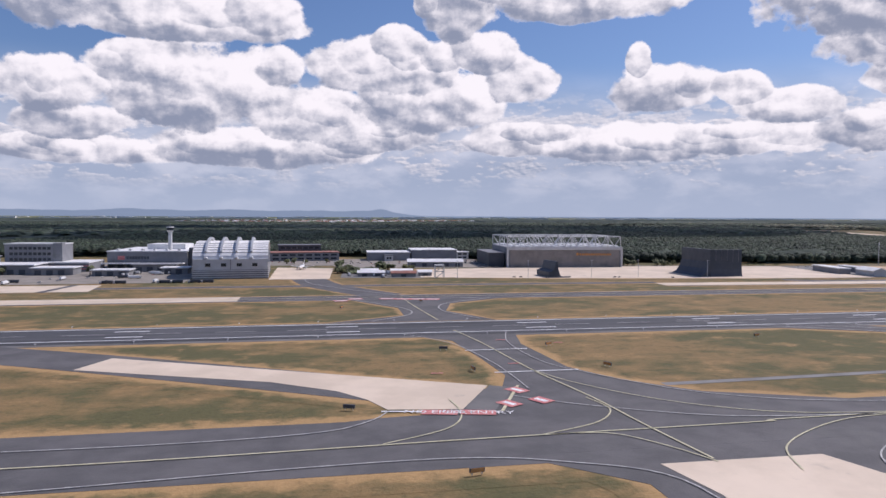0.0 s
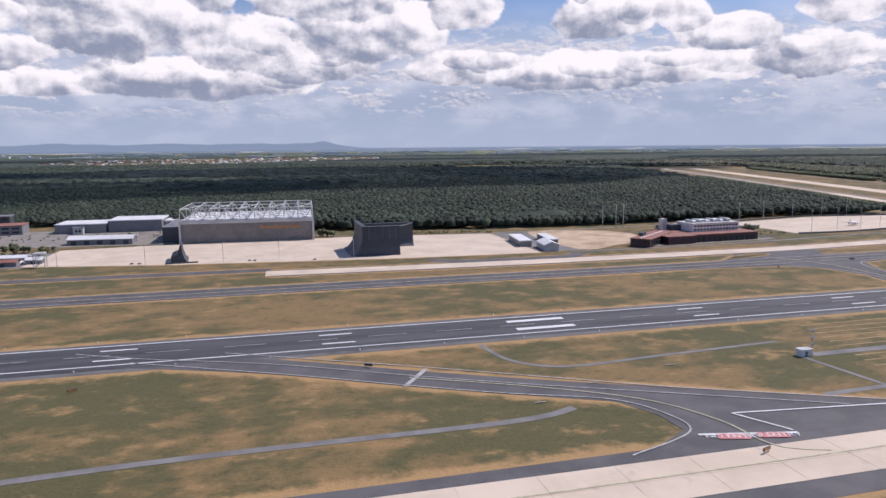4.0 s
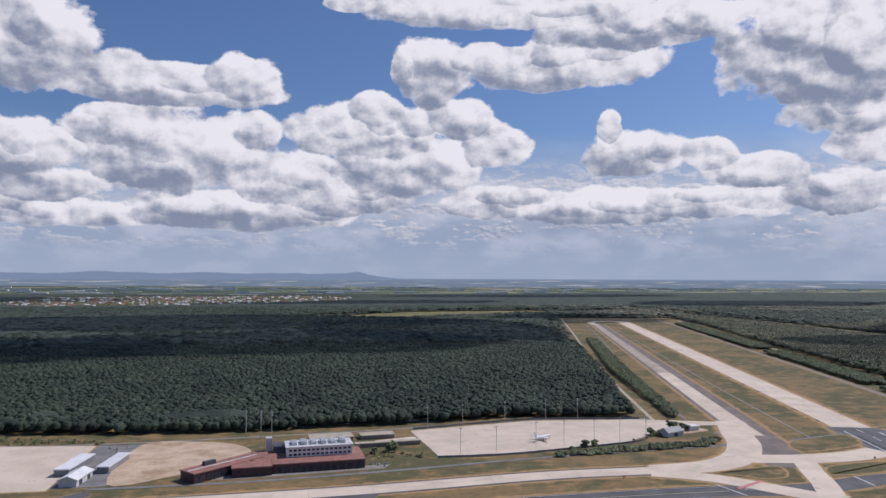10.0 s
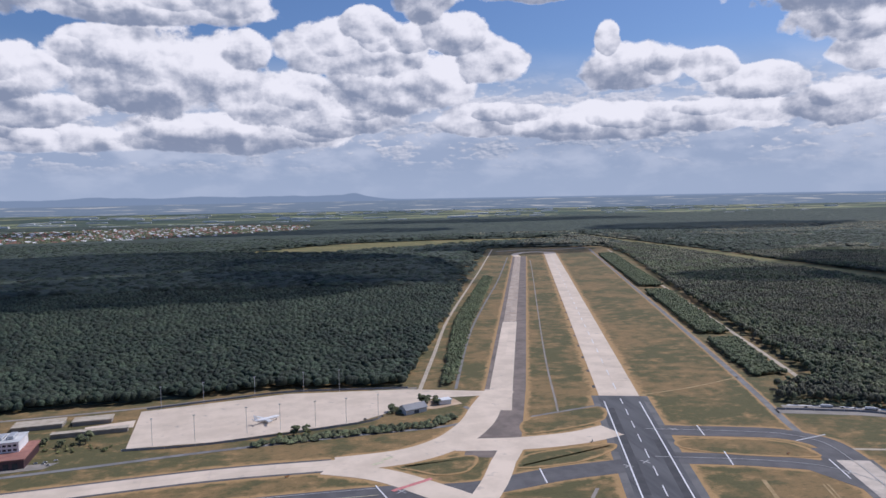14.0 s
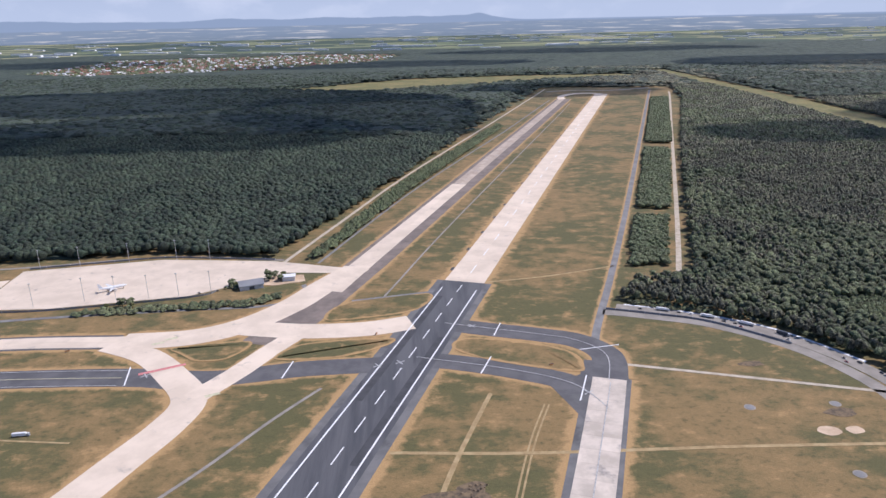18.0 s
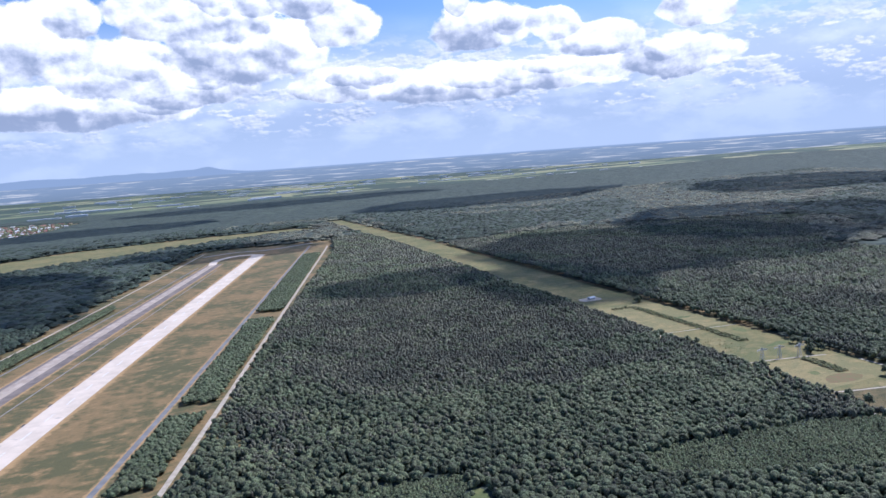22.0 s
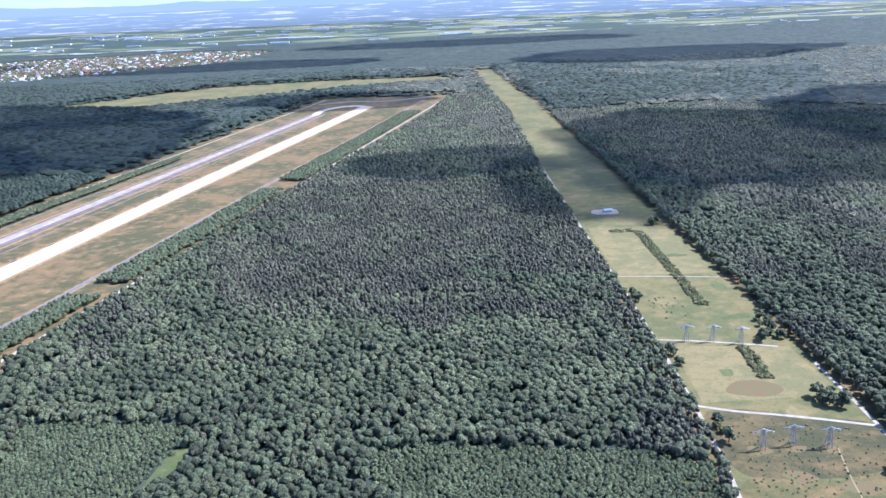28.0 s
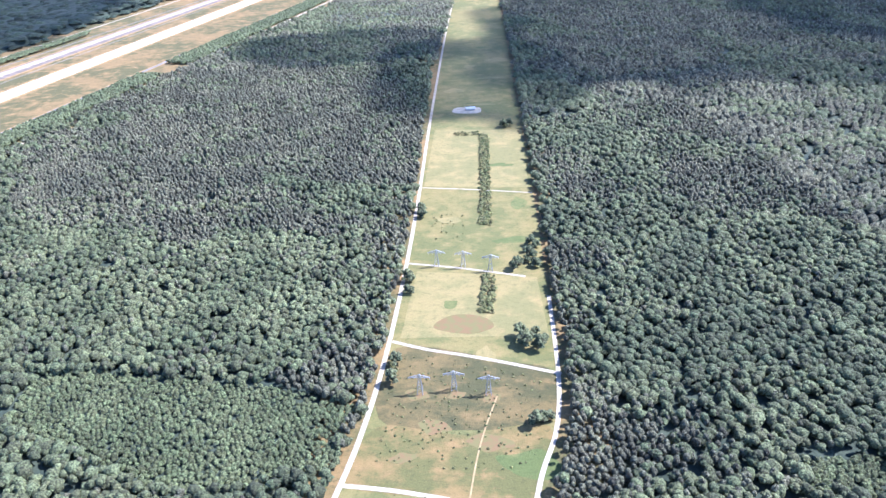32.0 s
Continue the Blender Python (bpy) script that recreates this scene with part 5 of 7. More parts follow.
def canopy():
    """The roof of the far woods as one uneven sheet, open over airfield, meadow, fields and town; lowered under the
    near trees, a dark sheet standing for the shade in their gaps.
    """
    cell = 16.0
    xs, ys = np.arange(-2600, 4300, cell), np.arange(60, 2900, cell)
    gx, gy = np.meshgrid(xs, ys)
    cx, cy = gx[:-1, :-1].ravel() + cell / 2, gy[:-1, :-1].ravel() + cell / 2
    keep = np.ones(len(cx), bool)
    for poly in (AIRFIELD, MEADOW, FIELD, TOWN):
        keep &= ~inside(poly, cx, cy)
        for ox, oy in ((-8, -8), (8, -8), (8, 8), (-8, 8)):
            keep &= ~inside(poly, cx + ox, cy + oy)
    x, y = gx.ravel(), gy.ravel()
    close = np.maximum(inside([(670, 60), (1520, 60), (1480, 605), (1130, 525), (1080, 650), (838, 650), (724, 316), (690, 310)], x, y), inside([(60, 440), (545, 360), (600, 530), (400, 562), (90, 562)], x, y))
    near2 = inside([(832, 630), (1060, 630), (1130, 470), (1700, 560), (1720, 820), (1400, 1010), (1116, 1240), (1040, 1240)], x, y) | inside([(-520, 480), (600, 500), (680, 760), (300, 810), (-300, 810)], x, y)
    rg = np.random.RandomState(4)
    z = np.where(close, 2.0, np.where(near2, 3.6, 6.0 + rg.uniform(-1.2, 1.2, len(x)) + 1.5 * patchy(x, y, 160, 6)))
    n = len(xs)
    ii = np.arange(len(cx))
    r, c = ii // (n - 1), ii % (n - 1)
    a = r * n + c
    f = np.stack([a, a + 1, a + n + 1, a + n], -1)[keep]
    edges = np.concatenate([f[:, [0, 1]], f[:, [1, 2]], f[:, [2, 3]], f[:, [3, 0]]])
    key = edges[:, 0] * len(x) + edges[:, 1]
    back = edges[:, 1] * len(x) + edges[:, 0]
    rim = edges[~np.isin(key, back)]
    z = z.copy()
    z[np.unique(rim)] *= 0.12
    total = len(x)
    x, y, z = np.concatenate([x, x]), np.concatenate([y, y]), np.concatenate([z, np.zeros(total)])
    f = np.concatenate([f, np.stack([rim[:, 1], rim[:, 0], rim[:, 0] + total, rim[:, 1] + total], -1)])
    used = np.unique(f)
    remap = np.full(len(x), -1)
    remap[used] = np.arange(len(used))
    mesh_object("far_woods", np.stack([x, y, z], -1)[used].tolist(), remap[f].tolist(), M_CANOPY, "dark green woods stretching to the horizon", "stuff")


canopy()


def far_clumps():
    """Single crowns that roughen the far woods."""
    x, y = scatter([(-1300, 560), (2500, 560), (2800, 1700), (-1300, 1700)], 12.0, 55)
    keep = np.ones(len(x), bool)
    for poly in (AIRFIELD, MEADOW, FIELD, TOWN, [(670, 60), (1480, 60), (1480, 600), (1700, 820), (1400, 1005), (1166, 1005), (1166, 1230), (1046, 1230), (1012, 1080), (838, 630)], [(-300, 400), (600, 400), (665, 745), (300, 800), (-300, 800)]):
        keep &= ~inside(poly, x, y)
    x, y = x[keep], y[keep]
    r = np.random.RandomState(56)
    pine = (0.6 * patchy(x, y, 90, 57) + 0.4 * patchy(x, y, 30, 59) > 0.5) & (x > 900)
    rim = np.zeros(len(x), bool)
    for ox, oy in ((-13, 0), (13, 0), (0, -13), (0, 13)):
        for poly in (AIRFIELD, MEADOW, FIELD, TOWN):
            rim |= inside(poly, x + ox, y + oy)
    stand = np.where(rim, 0.5, 4.0)
    for sel, mat, label in ((pine, M_PINE, "distant grey-green pines"), (~pine, M_BACKLIT, "distant broadleaf trees")):
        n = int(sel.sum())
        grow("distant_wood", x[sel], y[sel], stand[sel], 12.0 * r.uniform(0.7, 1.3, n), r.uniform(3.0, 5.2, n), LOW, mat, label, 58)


far_clumps()


# ---- clouds that shade the woods ----
def shade_cloud(x, y, rx, ry, seed):
    """An unseen heap cloud high up, added in the sun's way to shade the given place."""
    bm = bmesh.new()
    bmesh.ops.create_icosphere(bm, subdivisions=4, radius=1)
    for v in bm.verts:
        n = noise.fractal(v.co * 1.6 + Vector((seed * 7.3, 0, 0)), 0.6, 2.1, 5)
        v.co *= 1 + 0.33 * n
        v.co = Vector((v.co.x * rx, v.co.y * ry, v.co.z * 60 if v.co.z > 0 else v.co.z * 14))
    c = Vector((x, y, 0)) + TO_SUN * (1500 / TO_SUN.z)
    me = bpy.data.meshes.new("shading_cloud")
    bm.to_mesh(me)
    bm.free()
    me.materials.append(M_CLOUD)
    ob = new("shading_cloud", me)
    ob.matrix_world = pose(c.x, c.y, c.z)
    tagged(ob, "unseen white heap cloud with a flat base, added for its shade", "cloud", "", "stuff")


for n, spec in enumerate(((330, 800, 260, 120), (1108, 612, 72, 112), (150, 1150, 420, 170), (545, 960, 165, 200), (860, 1210, 170, 80), (1000, 705, 105, 62), (1340, 735, 225, 190), (1640, 820, 230, 230), (-60, 760, 260, 130), (-420, 1100, 260, 160), (500, 1950, 420, 130), (1650, 1750, 380, 200), (-500, 2300, 380, 170), (1250, 2500, 520, 160), (2300, 1300, 300, 240))):
    shade_cloud(*spec, n)


# ---- buildings ----
def big_hangar():
    h = thing("aircraft_hangar", 101, 367.5, -3.2, "huge brown-grey aircraft hangar with white roof trusses", "hangar")
    L, W, H = 63.5, 44, 10.6
    part("wall", boxes((0, L, 0, W, 0, H)), M_GREYWALL, h, "grey metal side walls")
    for i in range(8):
        part("door_leaf", boxes((1.3 + i * 7.62, 8.9 + i * 7.62, -0.35 - 0.06 * (i % 2), -0.02, 0, 9.2), bevel=0.02), M_BROWNWALL, h, "tall brown-grey sliding hangar door")
    part("fascia", boxes((-0.3, L + 0.3, -0.8, -0.03, 9.5, H + 0.3)), M_LIGHTWALL, h, "pale steel fascia")
    for x in (-0.6, L - 0.4):
        part("corner_column", boxes((x, x + 1, -0.9, 0.2, 0, H + 0.5)), M_LIGHTWALL, h, "pale corner column")
    part("roof", boxes((0.3, L - 0.3, 0.2, W - 0.3, H + 0.02, H + 0.5)), M_LIGHTWALL, h, "pale grey flat roof")
    for i in range(9):
        for j in range(4):
            part("roof_light", boxes((2.5 + i * 7, 6.5 + i * 7, 2 + j * 10.5, 8.5 + j * 10.5, H + 0.51, H + 1.1), bevel=0.1), M_WROOF, h, "white raised roof light")
    for y in (1.0, W / 2, W - 1):
        bars = [((0, y, 16.6), (L, y, 16.6)), ((0, y, H + 0.6), (L, y, H + 0.6))]
        for i in range(10):
            a, b = i * L / 9, (i + 0.5) * L / 9
            bars.append(((a, y, H + 0.5), (a, y, 16.6)))
            if i < 9:
                bars += [((a, y, 16.6), (b, y, H + 0.6)), ((b, y, H + 0.6), (a + L / 9, y, 16.6))]
        part("roof_truss", rods(bars, 0.2), M_LIGHTWALL, h, "white tubular steel truss")
    part("cross_truss", rods([((i * L / 9, 1, 16.6), (i * L / 9, W - 1, 16.6)) for i in range(10)] + [((i * L / 9, 1, 16.6), ((i + 1) * L / 9, W / 2, 16.6)) for i in range(0, 9, 2)], 0.17), M_LIGHTWALL, h, "white steel roof beams")
    for i in range(6):
        part("side_rib", boxes((L, L + 0.5, 3 + i * 7.6, 3.8 + i * 7.6, 0, H)), M_LIGHTWALL, h, "pale wall rib")
    sign = thing("hangar_sign", 101, 367.5, -3.2, "orange company lettering, unreadable, on the hangar doors", "sign")
    x = 38.0
    for w in (1.6, 1.1, 1.3, 0.9, 1.2, 1.3, 1.1, 1.2, 1.0, 1.4, 1.1, 1.2, 1.0, 1.2, 1.1):
        part("letter_bar", boxes((x, x + w * 0.8, -0.6, -0.43, 6.5, 8.0 if w > 1.5 else 7.6)), M_ORANGE, sign)
        x += w + 0.15
    low = thing("hangar_annex", 92, 372, -3.2, "dark low annex beside the hangar", "annex")
    part("wall", boxes((0, 8.5, 2, 40, 0, 7.5)), M_DARKWALL, low)
    part("roof", boxes((-0.2, 8.6, 1.8, 40.2, 7.5, 7.8)), M_GREYWALL, low, "grey flat roof")


big_hangar()


def arch_hangar():
    h = thing("arched_hangar", -53.6, 318, 2.5, "white arched hangar with four curved roof ribs", "hangar")
    L, W = 32.0, 48.0
    part("base_wall", boxes((0, L, 0, W, 0, 4.0)), M_GREYWALL, h, "dark grey striped base wall")
    for i in range(4):
        part("base_band", boxes((-0.1, L + 0.1, -0.25, -0.01, 0.5 + 0.95 * i, 0.9 + 0.95 * i)), M_LIGHTWALL, h, "pale horizontal cladding band")

    def arc(lift, n=18):
        return [(W / 2 - (W / 2 - 1.2 + lift * 0.4) * math.cos(math.pi * k / n), 8.4 + (7.4 + lift) * math.sin(math.pi * k / n) ** 0.85) for k in range(n + 1)]
    part("upper_wall", boxes((0.2, L - 0.2, 0.3, 1.3, 4.0, 8.6)), M_LIGHTWALL, h, "pale panelled wall")
    part("rear_wall", boxes((0.2, L - 0.2, W - 1.3, W - 0.3, 4.0, 8.6)), M_LIGHTWALL, h)
    for i in range(4):
        x = 5.4 + i * 6.6
        part("window", boxes((x, x + 2.2, 0.12, 0.29, 5.4, 6.8)), M_GLASS, h, "dark square window")
    part("wall_joint", boxes((L / 2 - 0.15, L / 2 + 0.15, 0.08, 0.29, 4.0, 8.6)), M_GREYWALL, h, "dark vertical wall joint")
    outer, inner = arc(0), arc(-0.5)
    part("roof", prism(outer + inner[::-1], 0, L), M_WROOF, h, "white curved sheet roof")
    for i in range(5):
        z0 = arc(0.06)[2 + i]
        part("roof_seam", boxes((0, L, z0[0] - 0.08, z0[0] + 0.08, z0[1] - 0.1, z0[1] + 0.12)), M_GREYWALL, h, "thin grey roof seam")
    part("gable", prism([(1.2, 4.0)] + arc(-0.6) + [(W - 1.2, 4.0)], L - 2.2, L - 1.6), M_GREYWALL, h, "recessed grey gable doors")
    part("rear_gable", prism([(1.2, 4.0)] + arc(-0.6) + [(W - 1.2, 4.0)], 0.4, 0.9), M_LIGHTWALL, h, "pale gable wall")
    part("gable_sign", boxes((L - 1.58, L - 1.4, 12, 24, 12.4, 14.0)), M_ORANGE, h, "orange sign panel")
    for i in range(4):
        x = 5.6 + i * 6.4
        rib = part("roof_rib", prism(arc(1.7)[2:17] + arc(0.5)[2:17][::-1], x - 0.45, x + 0.45), M_STEEL, h, "raised curved steel rib")
        part("rib_foot", boxes((x - 0.8, x + 0.8, 0.2, 2.4, 8.2, 9.6), bevel=0.3), M_STEEL, rib, "steel rib foot")


arch_hangar()


def windowed(h, x0, x1, y, z0, z1, cols, rows, mat=None, label="dark window band"):
    dx, dz = (x1 - x0) / cols, (z1 - z0) / rows
    for r in range(rows):
        for c in range(cols):
            part("window", boxes((x0 + dx * (c + 0.14), x0 + dx * (c + 0.86), y - 0.1, y - 0.01, z0 + dz * (r + 0.3), z0 + dz * (r + 0.78))), mat or M_GLASS, h, label)


def cargo_hall():
    h = thing("cargo_hall", -106, 384, -6, "long pale grey cargo hall with a flat roof", "warehouse")
    part("wall", boxes((0, 40, 0, 44, 0, 8.6)), M_GREYWALL, h, "pale grey panel wall")
    part("roof", boxes((-0.3, 40.3, -0.3, 44.3, 8.6, 9.1)), M_WROOF, h, "white flat roof")
    part("plant_room", boxes((14, 34, 18, 34, 9.1, 11.8)), M_WROOF, h, "white plant room on the roof")
    part("side_block", boxes((40.4, 45, 2, 40, 0, 10.6)), M_DARKWALL, h, "darker stair block")
    part("canopy", boxes((-16, 39, -4.5, -0.3, 2.6, 3.1)), M_WROOF, h, "white loading canopy")
    for i in range(11):
        part("dock_door", boxes((-14 + i * 4.8, -11 + i * 4.8, -0.45, -0.02, 0, 2.5)), M_DARKWALL, h, "dark dock door")
    part("sign_plate", boxes((5.2, 8.6, -0.15, -0.01, 4.6, 6.6)), M_RED, h, "red and white sign plate")
    x = 9.6
    for k in range(8):
        part("letter_bar", boxes((x, x + 1.1, -0.15, -0.01, 4.9, 6.3)), M_DARKWALL, h, "dark letter block")
        x += 1.45
    for i in range(6):
        part("roof_vent", boxes((3 + i * 6.2, 4.2 + i * 6.2, 4, 6.5, 9.1, 10.0), bevel=0.15), M_STEEL, h, "metal roof vent")
    low = thing("cargo_shed", -133, 366, -4, "low cargo shed with banded red and white front", "warehouse")
    part("wall", boxes((0, 24, 0, 20, 0, 4.2)), M_GREYWALL, low)
    part("roof", boxes((-0.3, 24.3, -0.3, 20.3, 4.2, 4.7)), M_WROOF, low, "white flat roof")
    for z in (1.2, 2.6):
        part("red_band", boxes((-0.1, 24.1, -0.16, -0.01, z, z + 0.5)), M_RED, low, "red cladding band")


cargo_hall()


def office_block():
    h = thing("office_block", -150, 374, -6, "grey five-storey office block with window bands", "office building")
    part("wall", boxes((0, 27, 0, 12, 0, 13)), M_GREYWALL, h, "pale grey wall")
    part("roof", boxes((-0.3, 27.3, -0.3, 12.3, 13, 13.5)), M_LIGHTWALL, h, "pale flat roof")
    windowed(h, 2, 22, 0, 1.5, 12.4, 9, 4)
    part("stair_tower", boxes((23, 27.4, -0.5, 3, 0, 13.8)), M_GREYWALL, h, "plain stair tower")
    for x, y, w, d, z, m in ((-176, 352, 48, 16, 4.4, M_WROOF), (-128, 346, 18, 10, 3.2, M_WROOF), (-100, 338, 16, 8, 2.6, M_WROOF), (-196, 372, 34, 26, 6.0, M_GREYWALL), (-240, 350, 40, 22, 5, M_WROOF), (-72, 346, 12, 8, 2.8, M_WROOF), (-88, 360, 20, 6, 3.4, M_GREYWALL)):
        s = thing("flat_shed", x, y, -3, "low shed with a pale flat roof", "shed", "sheds by the cargo hall")
        part("wall", boxes((0, w, 0, d, 0, z)), M_GREYWALL, s, "grey wall")
        part("roof", boxes((-0.6, w + 0.6, -0.8, d + 0.6, z, z + 0.4)), m, s, "pale flat roof")
        for k in range(int(w / 5)):
            part("door", boxes((1.5 + 5 * k, 4.3 + 5 * k, -0.1, -0.01, 0, min(2.4, z - 0.5))), M_DARKWALL, s, "dark roller door")


office_block()


def control_tower():
    h = thing("control_tower", -77, 393, 0, "slim white control tower with a dark glazed cab", "tower")
    bm = bmesh.new()
    rod(bm, (0, 0, 0), (0, 0, 18.4), 1.1, 0.98, 14)
    part("shaft", bm, M_LIGHTWALL, h, "white concrete shaft")
    bm = bmesh.new()
    rod(bm, (0, 0, 18.2), (0, 0, 19.4), 1.05, 1.8, 12)
    part("collar", bm, M_LIGHTWALL, h, "flared collar")
    bm = bmesh.new()
    rod(bm, (0, 0, 19.4), (0, 0, 20.9), 1.6, 1.9, 12)
    part("cab", bm, M_GLASS, h, "dark glazed cab")
    bm = bmesh.new()
    rod(bm, (0, 0, 20.9), (0, 0, 21.3), 2.0, 1.8, 12)
    part("roof", bm, M_LIGHTWALL, h, "white flat roof")
    part("mast", rods([((0, 0, 21.3), (0, 0, 22.8))], 0.08), M_STEEL, h, "thin antenna mast")


control_tower()


def gable_hall(name, x, y, turn, L, W, H, rise, wall, roof, label, doors=True, cat="hall"):
    h = thing(name, x, y, turn, label, cat)
    part("wall", prism([(0, 0), (W, 0), (W, H), (W / 2, H + rise), (0, H)], 0, L), wall, h, "side wall")
    for a, b in (((-0.5, H - 0.15), (W / 2, H + rise + 0.1)), ((W + 0.5, H - 0.15), (W / 2, H + rise + 0.1))):
        part("roof_slope", prism([a, b, (b[0], b[1] + 0.25), (a[0], a[1] + 0.25)], -0.4, L + 0.4), roof, h, "roof slope")
    if doors:
        n = max(1, int(L / 6))
        for i in range(n):
            c = L * (i + 0.5) / n
            part("door", boxes((c - 1.2, c + 1.2, -0.1, -0.01, 0, H * 0.75)), M_DARKWALL, h, "dark roller door")
    return h


def flat_hall(name, x, y, turn, L, W, H, wall, roof, label, wins=0, cat="hall"):
    h = thing(name, x, y, turn, label, cat)
    part("wall", boxes((0, L, 0, W, 0, H)), wall, h, "wall")
    part("roof", boxes((-0.3, L + 0.3, -0.3, W + 0.3, H, H + 0.45)), roof, h, "flat roof")
    if wins:
        windowed(h, 0.8, L - 0.8, 0, 0.3, H - 0.2, wins, max(1, int(H / 2.2)))
    return h


gable_hall("white_hall", 48, 378, -6, 30, 9, 2.7, 1.2, M_GREYWALL, M_WROOF, "low hall with a bright white gable roof")
flat_hall("grey_hall", 30, 430, -2, 26, 22, 4.8, M_GREYWALL, M_WROOF, "grey hall with bright white flat roof", 0)
flat_hall("grey_hall", 57, 430, -2, 28, 24, 6.2, M_GREYWALL, M_WROOF, "grey hall with white roof edge", 0)
flat_hall("grey_hall", 86, 436, -2, 8, 16, 4.6, M_LIGHTWALL, M_WROOF, "small pale hall with white roof", 2)
flat_hall("long_hall", -28, 431, 4, 41, 16, 4.8, M_GREYWALL, M_REDROOF, "long low hall with red-striped roof", 8)
flat_hall("upper_hall", -24, 449, 4, 26, 10, 8.6, M_DARKWALL, M_GREYWALL, "dark upper hall behind a long low hall", 7)
flat_hall("far_office", 110, 418, -12, 12, 9, 4, M_LIGHTWALL, M_GREYWALL, "pale office box near the wood", 4)
flat_hall("block_house", 40, 425, 0, 5, 4, 3.4, M_LIGHTWALL, M_GREYWALL, "small pale block house", 2)
for x, y, L, W in ((18, 322, 12, 5), (33, 318, 11, 4), (20, 333, 8, 4), (34, 330, 10, 5), (46, 322, 6, 4)):
    gable_hall("store_hut", x, y, -4, L, W, 1.8, 0.7, M_GREYWALL, M_WROOF if x != 33 else M_REDROOF, "small grey store hut among parked trailers", True, "hut")


def engine_shelter():
    h = thing("engine_test_shelter", 180.5, 301.5, 0, "tall dark grey engine run-up shelter with flared walls", "shelter")

    def curved(x0, x1, y, depth, high, flare):
        """An upright wall whose foot sweeps out."""
        prof = [(y, high), (y + depth, high), (y + depth, 0), (y - flare, 0), (y - flare * 0.55, high * 0.1), (y - flare * 0.22, high * 0.28), (y - 0.05, high * 0.55)]
        return prism(prof, x0, x1)
    part("front_wall", curved(0, 16.2, 0, 2.4, 12.6, 1.2), M_DARKWALL, h, "dark curved front wall")
    bm = curved(-26, 0.3, 0, 1.6, 12.7, 5.2)
    bmesh.ops.rotate(bm, verts=bm.verts[:], cent=(0, 0, 0), matrix=Matrix.Rotation(radians(-90), 3, "Z"))
    part("side_wall", bm, M_DARKWALL, h, "tall dark side wall with a sweeping foot")
    part("rear_wall", curved(1.7, 27.5, 26.3, 2.0, 11.0, 2.6), M_DARKWALL, h, "dark curved rear wall")
    for k in range(5):
        part("panel_joint", boxes((2.9 + 2.9 * k, 2.98 + 2.9 * k, -0.12, -0.03, 7.2, 12.5)), M_GREYWALL, h, "thin panel joint")
    part("brace", rods([((16, 2.2, 12), (27, 26.4, 10.6)), ((2, 2.4, 12.3), (2, 26.3, 12.3))], 0.3), M_DARKWALL, h, "dark steel tie")
    d = thing("blast_deflector", 103.6, 305.5, 4, "dark wedge-shaped blast deflector on the apron", "deflector")
    bm = prism([(0, 0), (6.4, 0), (5.1, 1.5), (4.3, 4), (4.0, 7.4), (3.4, 7.4), (2.3, 3.6), (-0.2, 2.6)], 0, 15)
    bmesh.ops.transform(bm, verts=bm.verts[:], matrix=Matrix(((0, 1, 0, 0), (1, 0, 0, 0), (0, 0, 1, 0), (0, 0, 0, 1))))
    bmesh.ops.reverse_faces(bm, faces=bm.faces[:])
    part("shield", bm, M_DARKWALL, d, "curved dark shield")
    part("base", boxes((-2, 10, -1, -0.02, 0.1, 0.6)), M_DARKWALL, d, "low base wall")


engine_shelter()


